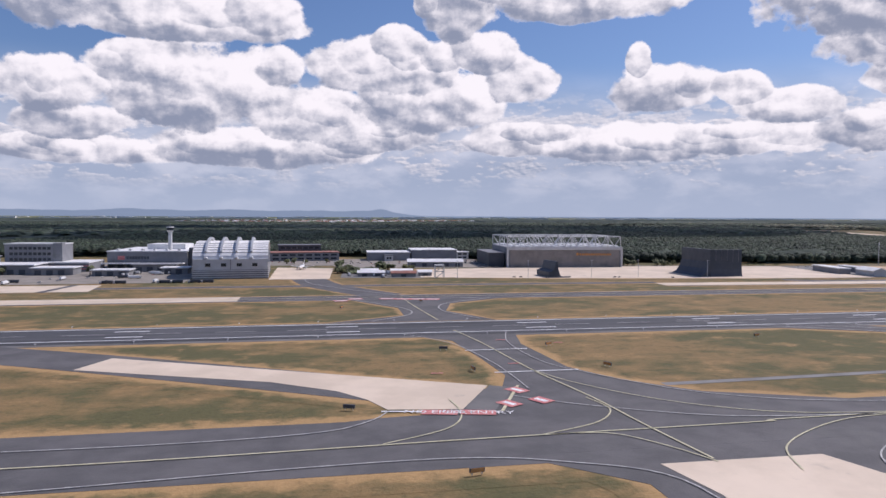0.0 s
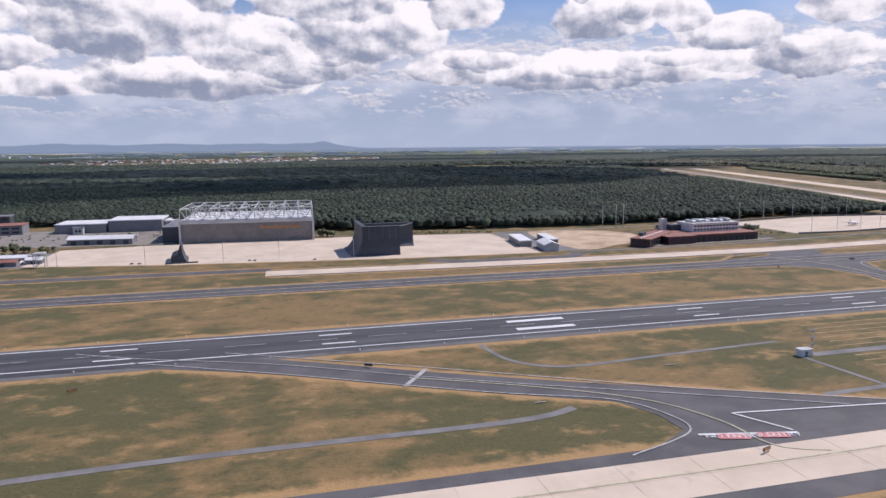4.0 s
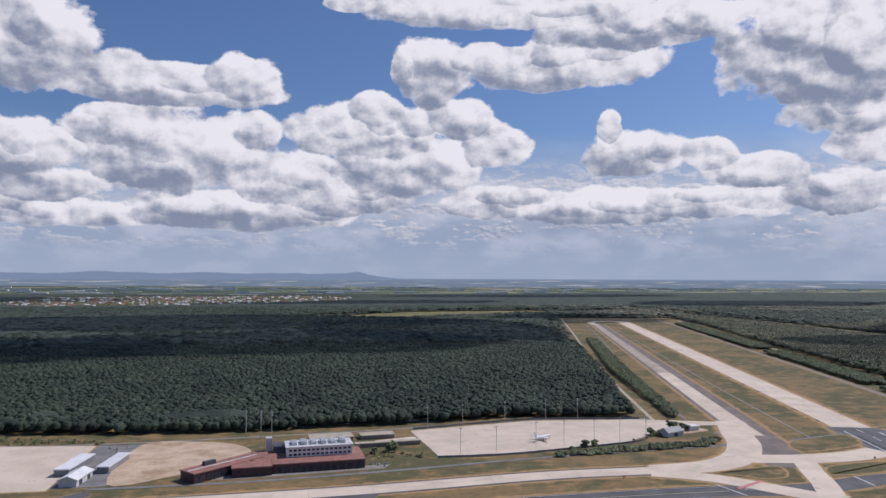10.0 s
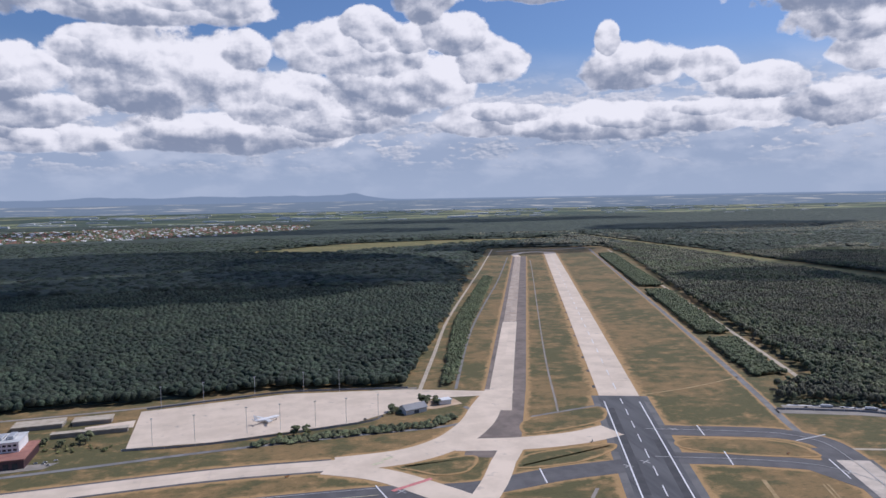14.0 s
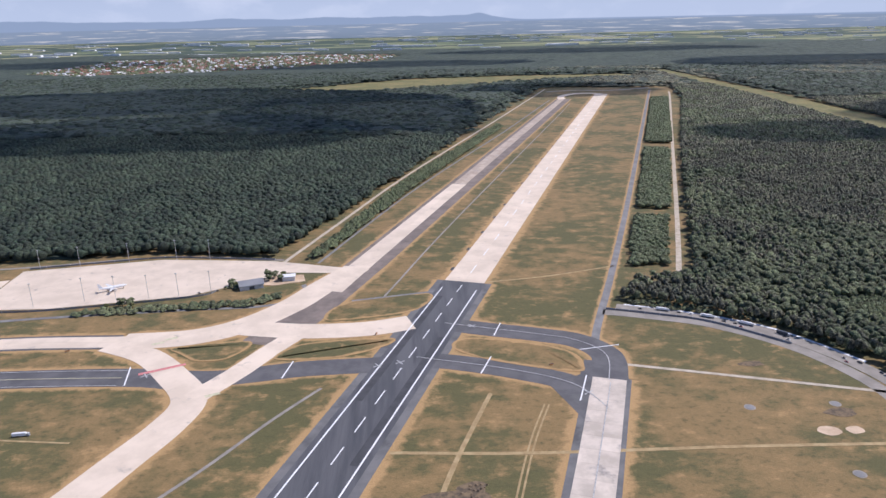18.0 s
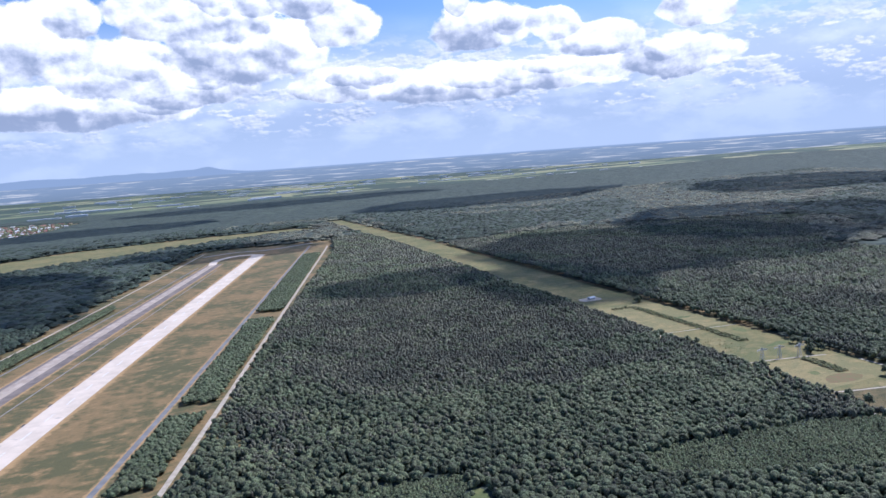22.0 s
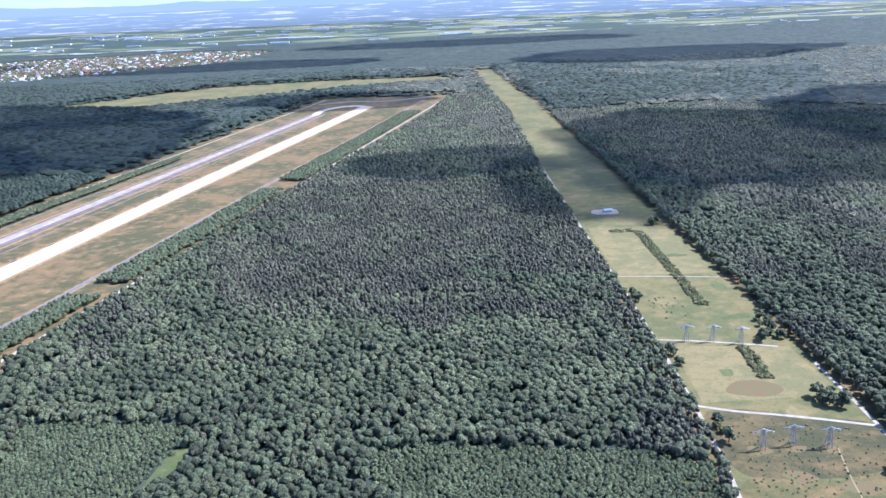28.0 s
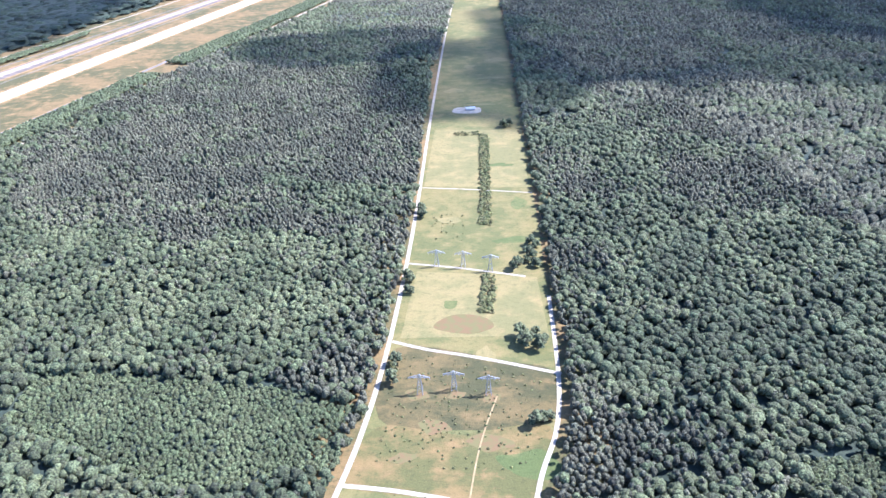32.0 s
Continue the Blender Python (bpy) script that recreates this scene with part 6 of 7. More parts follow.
def red_halls():
    a = thing("red_roofed_hall", 302, 293, 41, "long narrow hall with rusty red roof", "hall")
    part("wall", boxes((0, 32, -9, 0, 0, 3.6)), M_MAROON, a, "dark maroon wall")
    part("roof", boxes((-0.3, 32.3, -9.3, 0.3, 3.6, 4.0)), M_REDROOF, a, "rusty red flat roof")
    for i in range(9):
        part("dock_door", boxes((2 + i * 3.3, 4.3 + i * 3.3, -9.12, -9.01, 0, 2.5)), M_GLASS, a, "dark dock door")
    part("roof_ridge", boxes((0, 32, -4.7, -4.3, 4.0, 4.25)), M_WROOF, a, "white roof strip")
    part("roof_box", boxes((9, 14, -2.6, -0.6, 4.0, 5.4)), M_DARKWALL, a, "dark roof plant box")
    b = thing("red_roofed_terminal", 321, 292, 3, "maroon hall with red roof and white upper floor", "terminal building")
    part("wing", prism([(0, 0), (9, 0), (9, 3.4), (0, 3.4)], 0, 15), M_MAROON, b, "dark maroon front wing")
    part("wing_roof", boxes((-0.3, 15.2, -0.3, 9.2, 3.4, 3.8)), M_REDROOF, b, "red flat roof")
    part("wall", boxes((15.2, 52, 2, 22, 0, 3.4)), M_MAROON, b, "dark maroon long wall")
    part("roof", boxes((15, 52.3, 1.8, 24, 3.4, 3.8)), M_REDROOF, b, "red flat roof")
    part("rear_wing", boxes((8, 22, 9.4, 26, 0, 3.35)), M_MAROON, b)
    part("rear_roof", boxes((7.8, 15, 9.4, 26.2, 3.36, 3.78)), M_REDROOF, b, "red flat roof")
    up = part("upper_floor", boxes((21, 48, 11, 23, 3.8, 7.6)), M_WROOF, b, "white upper floor")
    for r in range(2):
        for c in range(14):
            part("window", boxes((22 + c * 1.85, 23.2 + c * 1.85, 10.88, 10.99, 4.4 + 1.7 * r, 5.2 + 1.7 * r)), M_GLASS, up, "dark window")
    part("upper_roof", boxes((20.6, 48.4, 10.6, 23.4, 7.6, 7.9)), M_LIGHTWALL, b, "pale grey roof")
    for i in range(6):
        part("roof_plant", boxes((23 + i * 4, 25.5 + i * 4, 14, 20, 7.9, 9.0 + 0.3 * (i % 2)), bevel=0.2), M_STEEL, b, "grey roof plant")
    part("stair_tower", boxes((13, 15.6, 24, 27, 0, 9.2)), M_LIGHTWALL, b, "white stair tower")
    part("dark_link", boxes((16, 21, 20, 28, 3.8, 6.4)), M_DARKWALL, b, "dark glazed link")
    for i in range(11):
        part("door", boxes((17 + 3.1 * i, 18.9 + 3.1 * i, 1.88, 1.99, 0, 2.3)), M_GLASS, b, "dark gate")


red_halls()
gable_hall("white_shed", 266, 291, 82, 14, 6.5, 2.6, 1.2, M_LIGHTWALL, M_WROOF, "small shed with a white gable roof", True, "shed")
flat_hall("white_shed", 259, 306, 82, 24, 5.5, 2.6, M_GREYWALL, M_WROOF, "long low shed with white roof", 0, "shed")
flat_hall("white_shed", 273, 308, 82, 22, 4.5, 2.4, M_GREYWALL, M_WROOF, "long low shed with white roof", 0, "shed")
gable_hall("farm_house", 523, 322, 20, 11, 6, 2.2, 1.6, M_LIGHTWALL, M_GREYWALL, "small pale house with grey gable roof among trees", True, "house")
flat_hall("garage", 541, 333, 8, 6, 4, 2.0, M_LIGHTWALL, M_WROOF, "white garage beside a sandy yard", 0, "garage")
slab("sandy_yard", [(527, 331), (534, 343), (550, 342), (552, 333), (538, 328)], M_SAND, 0.13, "bare sandy yard beside the apron")
for x, y, w, d in ((352, 344, 20, 9), (376, 346, 16, 7), (372, 330, 30, 3)):
    flat_hall("low_bunker", x, y, 4, w, d, 1.6, M_PALEROAD, M_TRACK, "low flat bunker of pale concrete", 0, "bunker")


# ---- masts, pylons and small airfield things ----
def light_mast(x, y, high):
    h = thing("light_mast", x, y, 0, "tall thin floodlight mast on the apron", "light mast", "apron light masts")
    part("pole", rods([((0, 0, 0), (0, 0, high))], 0.1, 6), M_STEEL, h, "grey steel pole")
    part("lamp_head", boxes((-0.5, 0.5, -0.16, 0.16, high - 0.1, high + 0.2)), M_STEEL, h, "floodlight head")
    return h


first = light_mast(416, 310, 11.3)
for x, y in ((432.5, 310.5), (453, 316), (467, 317), (482, 317), (495.5, 318), (510, 320), (411, 361), (430, 364), (454, 368), (478, 371), (496, 370), )[:11]:
    copy_thing(first, pose(x, y, 0))
for x, y in ((61.3, 307), (93.6, 305.7), (123.6, 304.9), (145.9, 303.9), (176, 296)):
    copy_thing(first, pose(x, y, 0) @ Matrix.Diagonal((1, 1, 0.7, 1)))


def antenna_mast(x, y):
    h = thing("antenna_mast", x, y, 0, "very tall thin antenna mast at the wood's edge", "mast", "antenna masts")
    part("pole", rods([((0, 0, 0), (0, 0, 13.6))], 0.2, 6), M_STEEL, h, "slim pole")
    part("crossbar", rods([((-0.8, 0, 12.6), (0.8, 0, 12.6)), ((-0.6, 0, 11.4), (0.6, 0, 11.4))], 0.1), M_STEEL, h, "short crossbar")
    return h


first = antenna_mast(322, 359)
for x, y in ((329, 357), (334, 358)):
    copy_thing(first, pose(x, y, 0))


def pylon(x, y):
    h = thing("power_pylon", x, y, -4, "grey lattice power pylon with one wide crossarm", "pylon", "power pylons")
    for sx in (-1, 1):
        for sy in (-1, 1):
            part("leg", rods([((sx * 1.0, sy * 1.0, 0), (sx * 0.22, sy * 0.22, 8.4))], 0.12, 5), M_STEEL, h, "lattice leg")
    braces = []
    for k in range(5):
        z0, z1 = 1.6 * k, 1.6 * (k + 1)
        r0, r1 = 1.0 - 0.78 * z0 / 8.4, 1.0 - 0.78 * z1 / 8.4
        braces += [((-r0, -r0, z0), (r1, -r1, z1)), ((r0, r0, z0), (-r1, r1, z1)), ((r0, -r0, z0), (r1, r1, z1)), ((-r0, r0, z0), (-r1, -r1, z1))]
    part("bracing", rods(braces, 0.06, 4), M_STEEL, h, "diagonal braces")
    part("crossarm", rods([((-3.8, 0, 7.0), (3.8, 0, 7.0)), ((-3.8, 0, 7.0), (0, 0, 8.2)), ((3.8, 0, 7.0), (0, 0, 8.2)), ((-3.8, 0.1, 7.0), (0, 0.5, 6.6)), ((3.8, 0.1, 7.0), (0, 0.5, 6.6))], 0.14, 5), M_STEEL, h, "wide crossarm")
    for sx in (-3.6, -2.0, 2.0, 3.6):
        part("insulator", rods([((sx, 0, 7.0), (sx, 0, 6.3))], 0.09, 5), M_WROOF, h, "hanging insulator")
    return h


first = pylon(1067, 233)
for x, y in ((1079, 234), (1091, 231), (1086, 316), (1074, 318), (1098, 312)):
    copy_thing(first, pose(x, y, 0, 0, 0, -4))


def airliner(x, y, turn, group):
    h = thing("parked_airliner", x, y, turn, "white parked airliner standing on the apron", "aircraft", group)
    bm = bmesh.new()
    rings = [(-6.2, 0.08, 1.75), (-5.7, 0.42, 1.7), (-4.8, 0.66, 1.65), (-3, 0.7, 1.65), (2.5, 0.7, 1.65), (4.3, 0.5, 1.85), (6.2, 0.12, 2.1)]
    loops = [[bm.verts.new((px, r * math.cos(a), z + r * math.sin(a))) for a in [k * math.pi / 5 for k in range(10)]] for px, r, z in rings]
    for p, q in zip(loops, loops[1:]):
        for k in range(10):
            bm.faces.new((p[k], p[(k + 1) % 10], q[(k + 1) % 10], q[k]))
    bm.faces.new(loops[0])
    bm.faces.new(loops[-1])
    bmesh.ops.recalc_face_normals(bm, faces=bm.faces[:])
    part("fuselage", bm, M_WROOF, h, "white fuselage")

    def blade(pts, thick, flat=True):
        b = bmesh.new()
        lo = [b.verts.new((px, py, pz - (thick if flat else 0)) if flat else (px, py - thick, pz)) for px, py, pz in pts]
        hi = [b.verts.new((px, py, pz + (thick if flat else 0)) if flat else (px, py + thick, pz)) for px, py, pz in pts]
        b.faces.new(lo[::-1])
        b.faces.new(hi)
        for k in range(len(lo)):
            b.faces.new((lo[k], lo[(k + 1) % len(lo)], hi[(k + 1) % len(lo)], hi[k]))
        bmesh.ops.recalc_face_normals(b, faces=b.faces[:])
        return b
    for s in (1, -1):
        part("wing", blade([(-1.4, 0.4 * s, 1.4), (1.2, 0.4 * s, 1.4), (2.5, 5.9 * s, 1.9), (1.8, 5.9 * s, 1.9)], 0.09), M_LIGHTWALL, h, "swept grey wing")
        part("tailplane", blade([(4.6, 0.2 * s, 2.1), (5.8, 0.2 * s, 2.1), (6.4, 2.2 * s, 2.3), (5.9, 2.2 * s, 2.3)], 0.05), M_LIGHTWALL, h, "small tailplane")
        part("engine", rods([((-1.5, 2.1 * s, 0.95), (0.2, 2.1 * s, 0.95))], 0.36, 10), M_STEEL, h, "round engine pod")
        part("main_gear", rods([((0.4, 0.6 * s, 0.12), (0.4, 0.6 * s, 1.2))], 0.2, 6), M_RUBBER, h, "dark landing gear")
    part("tail_fin", blade([(4.2, 0, 2.2), (5.9, 0, 2.2), (6.7, 0, 4.6), (5.9, 0, 4.6)], 0.07, False), M_WROOF, h, "white tail fin")
    part("nose_gear", rods([((-4.6, 0, 0.1), (-4.6, 0, 1.1))], 0.15, 6), M_RUBBER, h, "dark nose gear")
    return h


first = airliner(-8, 366, 80, "parked airliners")
copy_thing(first, pose(461, 329, 0, 0, 0, -150))


def glide_cabin():
    h = thing("glide_path_cabin", 252.5, 131, 0, "small white equipment cabin in the grass", "cabin")
    part("cabin", boxes((0, 3.0, 0, 1.7, 0, 1.5), bevel=0.05), M_WROOF, h, "white box cabin")
    part("door", boxes((1.0, 1.7, -0.06, -0.01, 0, 1.2)), M_GREYWALL, h, "grey door")
    part("roof", boxes((-0.15, 3.15, -0.15, 1.85, 1.5, 1.65)), M_LIGHTWALL, h, "flat roof")
    m = thing("glide_path_mast", 256.5, 132.5, 0, "red and white lattice antenna mast", "mast")
    for k in range(6):
        part("mast_section", rods([((-0.15, 0, k * 0.95), (-0.15, 0, k * 0.95 + 0.95)), ((0.15, 0, k * 0.95), (0.15, 0, k * 0.95 + 0.95)), ((-0.15, 0, k * 0.95), (0.15, 0, k * 0.95 + 0.95))], 0.06, 4), M_RED if k % 2 else M_WROOF, m)
    for z in (2, 3.6, 5.2):
        part("antenna_box", boxes((-0.6, 0.6, -0.15, -0.05, z, z + 0.4)), M_LIGHTWALL, m, "pale antenna panel")


glide_cabin()


def lattice_frame():
    h = thing("steel_gantry", 52, 311, 0, "open steel gantry beside the apron", "gantry")
    part("frame", rods([((0, 0, 0), (0, 0, 5.6)), ((4, 0, 0), (4, 0, 5.6)), ((0, 3, 0), (0, 3, 5.6)), ((4, 3, 0), (4, 3, 5.6)), ((0, 0, 5.6), (4, 0, 5.6)), ((0, 3, 5.6), (4, 3, 5.6)), ((0, 0, 3), (4, 0, 3)), ((0, 0, 0), (4, 0, 3)), ((0, 0, 3), (4, 0, 5.6))], 0.17), M_LIGHTWALL, h)
    part("platform", boxes((0, 4, 0, 3, 5.6, 5.9)), M_LIGHTWALL, h, "steel platform")


lattice_frame()


SIGNS = [(49.7, 146.7, 30), (54, 124.7, -60), (28, 125, -80), (26, 145, 170), (4.4, 102.5, 160), (17.2, 74.5, 10), (133, 93, 10), (116.5, 80, 20), (33, 226, -70), (7, 213, 60), (88, 82, 15), (160, 150, 150), (212, 92, 20), (326, 226, 40), (365, 232, 140), (420, 176, 10), (470, 262, 30), (590, 268, 70), (655, 236, 20)]


def taxiway_sign(x, y, turn):
    h = thing("taxiway_sign", x, y, turn, "small dark taxiway sign on short legs in the grass", "sign", "taxiway signs")
    part("panel", boxes((-0.9, 0.9, -0.12, 0.12, 0.3, 0.85), bevel=0.03), M_DARKWALL, h, "dark sign panel")
    part("face", boxes((-0.8, 0.8, -0.16, -0.125, 0.36, 0.8)), M_ORANGE, h, "dull yellow sign face")
    for k in (-0.6, 0.6):
        part("leg", boxes((k - 0.05, k + 0.05, -0.05, 0.05, 0, 0.32)), M_STEEL, h, "short steel leg")
    return h


first = taxiway_sign(102.6, 150.5, 20)
for x, y, turn in SIGNS:
    copy_thing(first, pose(x, y, 0.14, 0, 0, turn))


def edge_light(x, y):
    h = thing("edge_light", x, y, 0, "small runway edge light on a short stem", "airfield light", "runway edge lights")
    part("stem", rods([((0, 0, 0), (0, 0, 0.28))], 0.06, 6), M_STEEL, h, "short grey stem")
    part("lens", rods([((0, 0, 0.28), (0, 0, 0.46))], 0.13, 8), M_WROOF, h, "clear lens cap")
    return h


first = edge_light(-120, rwy(-120) - 11.6)
for k in range(1, 26):
    for side in (-11.6, 11.6):
        copy_thing(first, pose(-120 + 20 * k, rwy(-120 + 20 * k) + side, 0.1))


# ---- vehicles ----
def car_kind(paint, label):
    h = thing("car", 0, 0, 0, label, "car", "cars on the road and yards")
    part("body", boxes((-0.75, 0.75, -0.3, 0.3, 0.1, 0.32), bevel=0.06), paint, h, "painted body")
    part("cabin", prism([(-0.27, 0.32), (0.27, 0.32), (0.2, 0.52), (-0.2, 0.52)], -0.35, 0.4), M_GLASS, h, "dark glazed cabin")
    for sx in (-0.48, 0.48):
        for sy in (-0.3, 0.3):
            part("wheel", rods([((sx, sy - 0.04, 0.11), (sx, sy + 0.04, 0.11))], 0.11, 8), M_RUBBER, h, "black wheel")
    return h


def truck_kind(box_mat, label):
    h = thing("lorry", 0, 0, 0, label, "lorry", "lorries")
    part("trailer", boxes((-2.6, 1.6, -0.42, 0.42, 0.38, 1.35), bevel=0.04), box_mat, h, "box trailer")
    part("cab", boxes((1.75, 2.6, -0.4, 0.4, 0.25, 1.15), bevel=0.08), M_LIGHTWALL, h, "driver's cab")
    part("windscreen", boxes((2.55, 2.63, -0.34, 0.34, 0.72, 1.05)), M_GLASS, h, "dark windscreen")
    part("chassis", boxes((-2.5, 2.5, -0.3, 0.3, 0.18, 0.38)), M_RUBBER, h, "dark chassis")
    for x in (-2.1, -1.6, 1.0, 2.2):
        for y in (-0.36, 0.36):
            part("wheel", rods([((x, y - 0.06, 0.17), (x, y + 0.06, 0.17))], 0.17, 8), M_RUBBER, h, "black wheel")
    return h


cars = [car_kind(M_CARDARK, "dark car on the road"), car_kind(M_WROOF, "white car on the road"), car_kind(M_RED, "red car on the road"), car_kind(M_STEEL, "silver car on the road")]
lorries = [truck_kind(M_WROOF, "white box lorry on the road"), truck_kind(M_DARKWALL, "dark blue-grey box lorry parked in a row")]
ROAD = spline([(693, 288), (718, 277), (744, 259), (763, 230), (769, 201), (763, 171), (747, 140), (722, 94)])
rg = random.Random(8)
used_c, used_l = set(), set()


def put_vehicle(pool, used, k, m):
    if k not in used:
        used.add(k)
        pool[k].matrix_world = m
        return pool[k]
    return copy_thing(pool[k], m)


for i in range(46):
    s = rg.uniform(3, len(ROAD) - 3)
    if i < 18:
        s = rg.uniform(20, 33)
    j = int(s)
    p, d = ROAD[j], (ROAD[j + 1] - ROAD[j]).normalized()
    q = p + (ROAD[j + 1] - p) * (s - j) + Vector((-d.y, d.x)) * rg.choice((-1.7, 0.2, 1.8))
    put_vehicle(cars, used_c, rg.choice((0, 0, 0, 1, 3, 2)), pose(q.x, q.y, 0.07, 0, 0, math.degrees(math.atan2(d.y, d.x)) + rg.choice((0, 180))))
for k, s in ((0, 34.4), (0, 40.2), (0, 9.3), (0, 12.6), (1, 15.5), (0, 5.2)):
    j = int(s)
    p, d = ROAD[j], (ROAD[j + 1] - ROAD[j]).normalized()
    q = p + (ROAD[j + 1] - p) * (s - j) + Vector((-d.y, d.x)) * 1.6
    put_vehicle(lorries, used_l, k, pose(q.x, q.y, 0.07, 0, 0, math.degrees(math.atan2(d.y, d.x))))
for x in (-84, -79, -62, -57, -50, -45):
    put_vehicle(lorries, used_l, 1, pose(x, 302, 0, 0, 0, 178))
for i in range(30):
    x, y = rg.choice(((rg.uniform(16, 44), rg.uniform(320, 345)), (rg.uniform(-110, -60), rg.uniform(310, 332)), (rg.uniform(-30, 60), rg.uniform(405, 424)), (rg.uniform(262, 274), rg.uniform(332, 354)), (rg.uniform(374, 383), rg.uniform(297, 303)), (rg.uniform(170, 178), rg.uniform(366, 398))))
    put_vehicle(cars, used_c, rg.choice((0, 1, 1, 3, 2)), pose(x, y, 0.1, 0, 0, rg.choice((0, 90, 88, 2))))
for x, y in ((88, 309), (91, 308.6), (134, 303), (136, 302.5), (160, 298), (512, 323), (519, 325), (504, 321)):
    put_vehicle(cars, used_c, 0, pose(x, y, 0.12, 0, 0, rg.uniform(-20, 20)))
put_vehicle(lorries, used_l, 0, pose(483, 203, 0, 0, 0, 5))


for i in range(130):
    x, y = rg.choice(((rg.uniform(14, 46), rg.uniform(318, 350)), (rg.uniform(-175, -58), rg.uniform(306, 343)), (rg.uniform(-26, 10), rg.uniform(416, 428)), (rg.uniform(12, 95), rg.uniform(398, 424)), (rg.uniform(84, 96), rg.uniform(384, 426))))
    put_vehicle(cars, used_c, rg.choice((0, 1, 1, 3, 3, 2)), pose(x, y, 0.1, 0, 0, rg.choice((0, 90, 88, 2))))
for i in range(34):
    x, y = rg.choice(((rg.uniform(14, 44), rg.uniform(316, 340)), (rg.uniform(-170, -60), rg.uniform(304, 340)), (rg.uniform(-90, -60), rg.uniform(344, 350))))
    put_vehicle(lorries, used_l, rg.choice((0, 0, 1)), pose(x, y, 0.1, 0, 0, rg.choice((0, 90, 178, 86))))


# ---- single trees and shrubs ----
def tree_kind(seed, high, wide, mat, label):
    h = thing("tree", 0, 0, 0, label, "tree", "single trees")
    bm = bmesh.new()
    rod(bm, (0, 0, 0), (0.1, 0.05, high * 0.55), 0.22, 0.1, 6)
    for k in range(4):
        a = k * 1.6 + seed
        rod(bm, (0.05, 0, high * 0.32), (wide * 0.3 * math.cos(a), wide * 0.3 * math.sin(a), high * 0.6), 0.09, 0.04, 5)
    part("trunk", bm, M_BARK, h, "brown trunk with limbs")
    r = np.random.RandomState(seed)
    n = 26
    a = r.uniform(0, 2 * math.pi, n)
    q = np.sqrt(r.uniform(0, 1, n)) * wide * 0.42
    z = high * (0.3 + 0.5 * r.uniform(0, 1, n)) * (1 - 0.25 * (q / wide))
    crown = grow("crown", q * np.cos(a), q * np.sin(a), z - high * 0.1, np.full(n, wide * 0.42) * r.uniform(0.7, 1.2, n), np.full(n, high * 0.24) * r.uniform(0.8, 1.3, n), LOW, mat, "", seed)
    crown.parent = h
    for key in ("kind", "category"):
        if key in crown:
            del crown[key]
    return h


trees = [tree_kind(3, 4.6, 3.4, M_LEAF, "leafy dark green roadside tree"), tree_kind(5, 6.2, 4.2, M_LEAF, "broad dark green tree at the meadow's edge"), tree_kind(9, 3.4, 2.6, M_BUSH, "small round green tree")]
used_t = set()
spots = []
LANE = spline([(765, 196), (758, 174), (745, 147), (721, 102)])
for i in range(17):
    p = LANE[int(i * (len(LANE) - 1) / 16)]
    spots.append((0, p.x + rg.uniform(-0.5, 0.5), p.y + rg.uniform(-0.8, 0.8), rg.uniform(0.8, 1.15)))
for i in range(11):
    spots.append((0, 742 - i * 2.6 + rg.uniform(-0.7, 0.7), 163 - i * 4.6 + rg.uniform(-1, 1), rg.uniform(0.7, 1.05)))
for x, y, n, rx, ry in ((1114, 317, 9, 6, 5), (1110, 259, 10, 5, 6), (1062, 302, 5, 1.5, 9), (1057, 243, 4, 1, 6), (1067, 372, 5, 1, 9), (1122, 492, 6, 6, 2), (1107, 216, 4, 3, 1), (536, 337, 6, 5, 3), (519, 329, 5, 3, 2), (472, 307, 5, 8, 1), (14, 338, 9, 5, 9), (24, 352, 9, 12, 4), (40, 356, 8, 8, 3), (13, 375, 6, 3, 14), (-10, 408, 7, 16, 3), (60, 396, 5, 16, 2), (-120, 350, 6, 30, 4), (-160, 318, 5, 25, 3), (170, 372, 8, 6, 3), (200, 370, 8, 14, 3), (384, 322, 7, 14, 3), (1118, 330, 4, 3, 5)):
    for k in range(n):
        spots.append((1 if x > 1000 and k % 3 else rg.choice((0, 2)), x + rg.uniform(-rx, rx), y + rg.uniform(-ry, ry), rg.uniform(0.7, 1.15)))
for k, x, y, s in spots:
    m = pose(x, y, 0, 0, 0, rg.uniform(0, 360)) @ Matrix.Diagonal((s, s, s * rg.uniform(0.85, 1.15), 1))
    if k not in used_t:
        used_t.add(k)
        trees[k].matrix_world = m
    else:
        c = copy_thing(trees[k], Matrix())
        c.matrix_basis = m


def shrubs(poly, gap, size, seed, label, mat=None, fill=1.0):
    x, y = scatter(poly, gap, seed)
    r = np.random.RandomState(seed)
    ok = r.uniform(0, 1, len(x)) < fill
    x, y = x[ok], y[ok]
    if len(x):
        grow("shrubs", x, y, np.zeros(len(x)), size * r.uniform(0.6, 1.5, len(x)), size * r.uniform(0.45, 0.9, len(x)), LOW, mat or M_BUSH, label, seed)


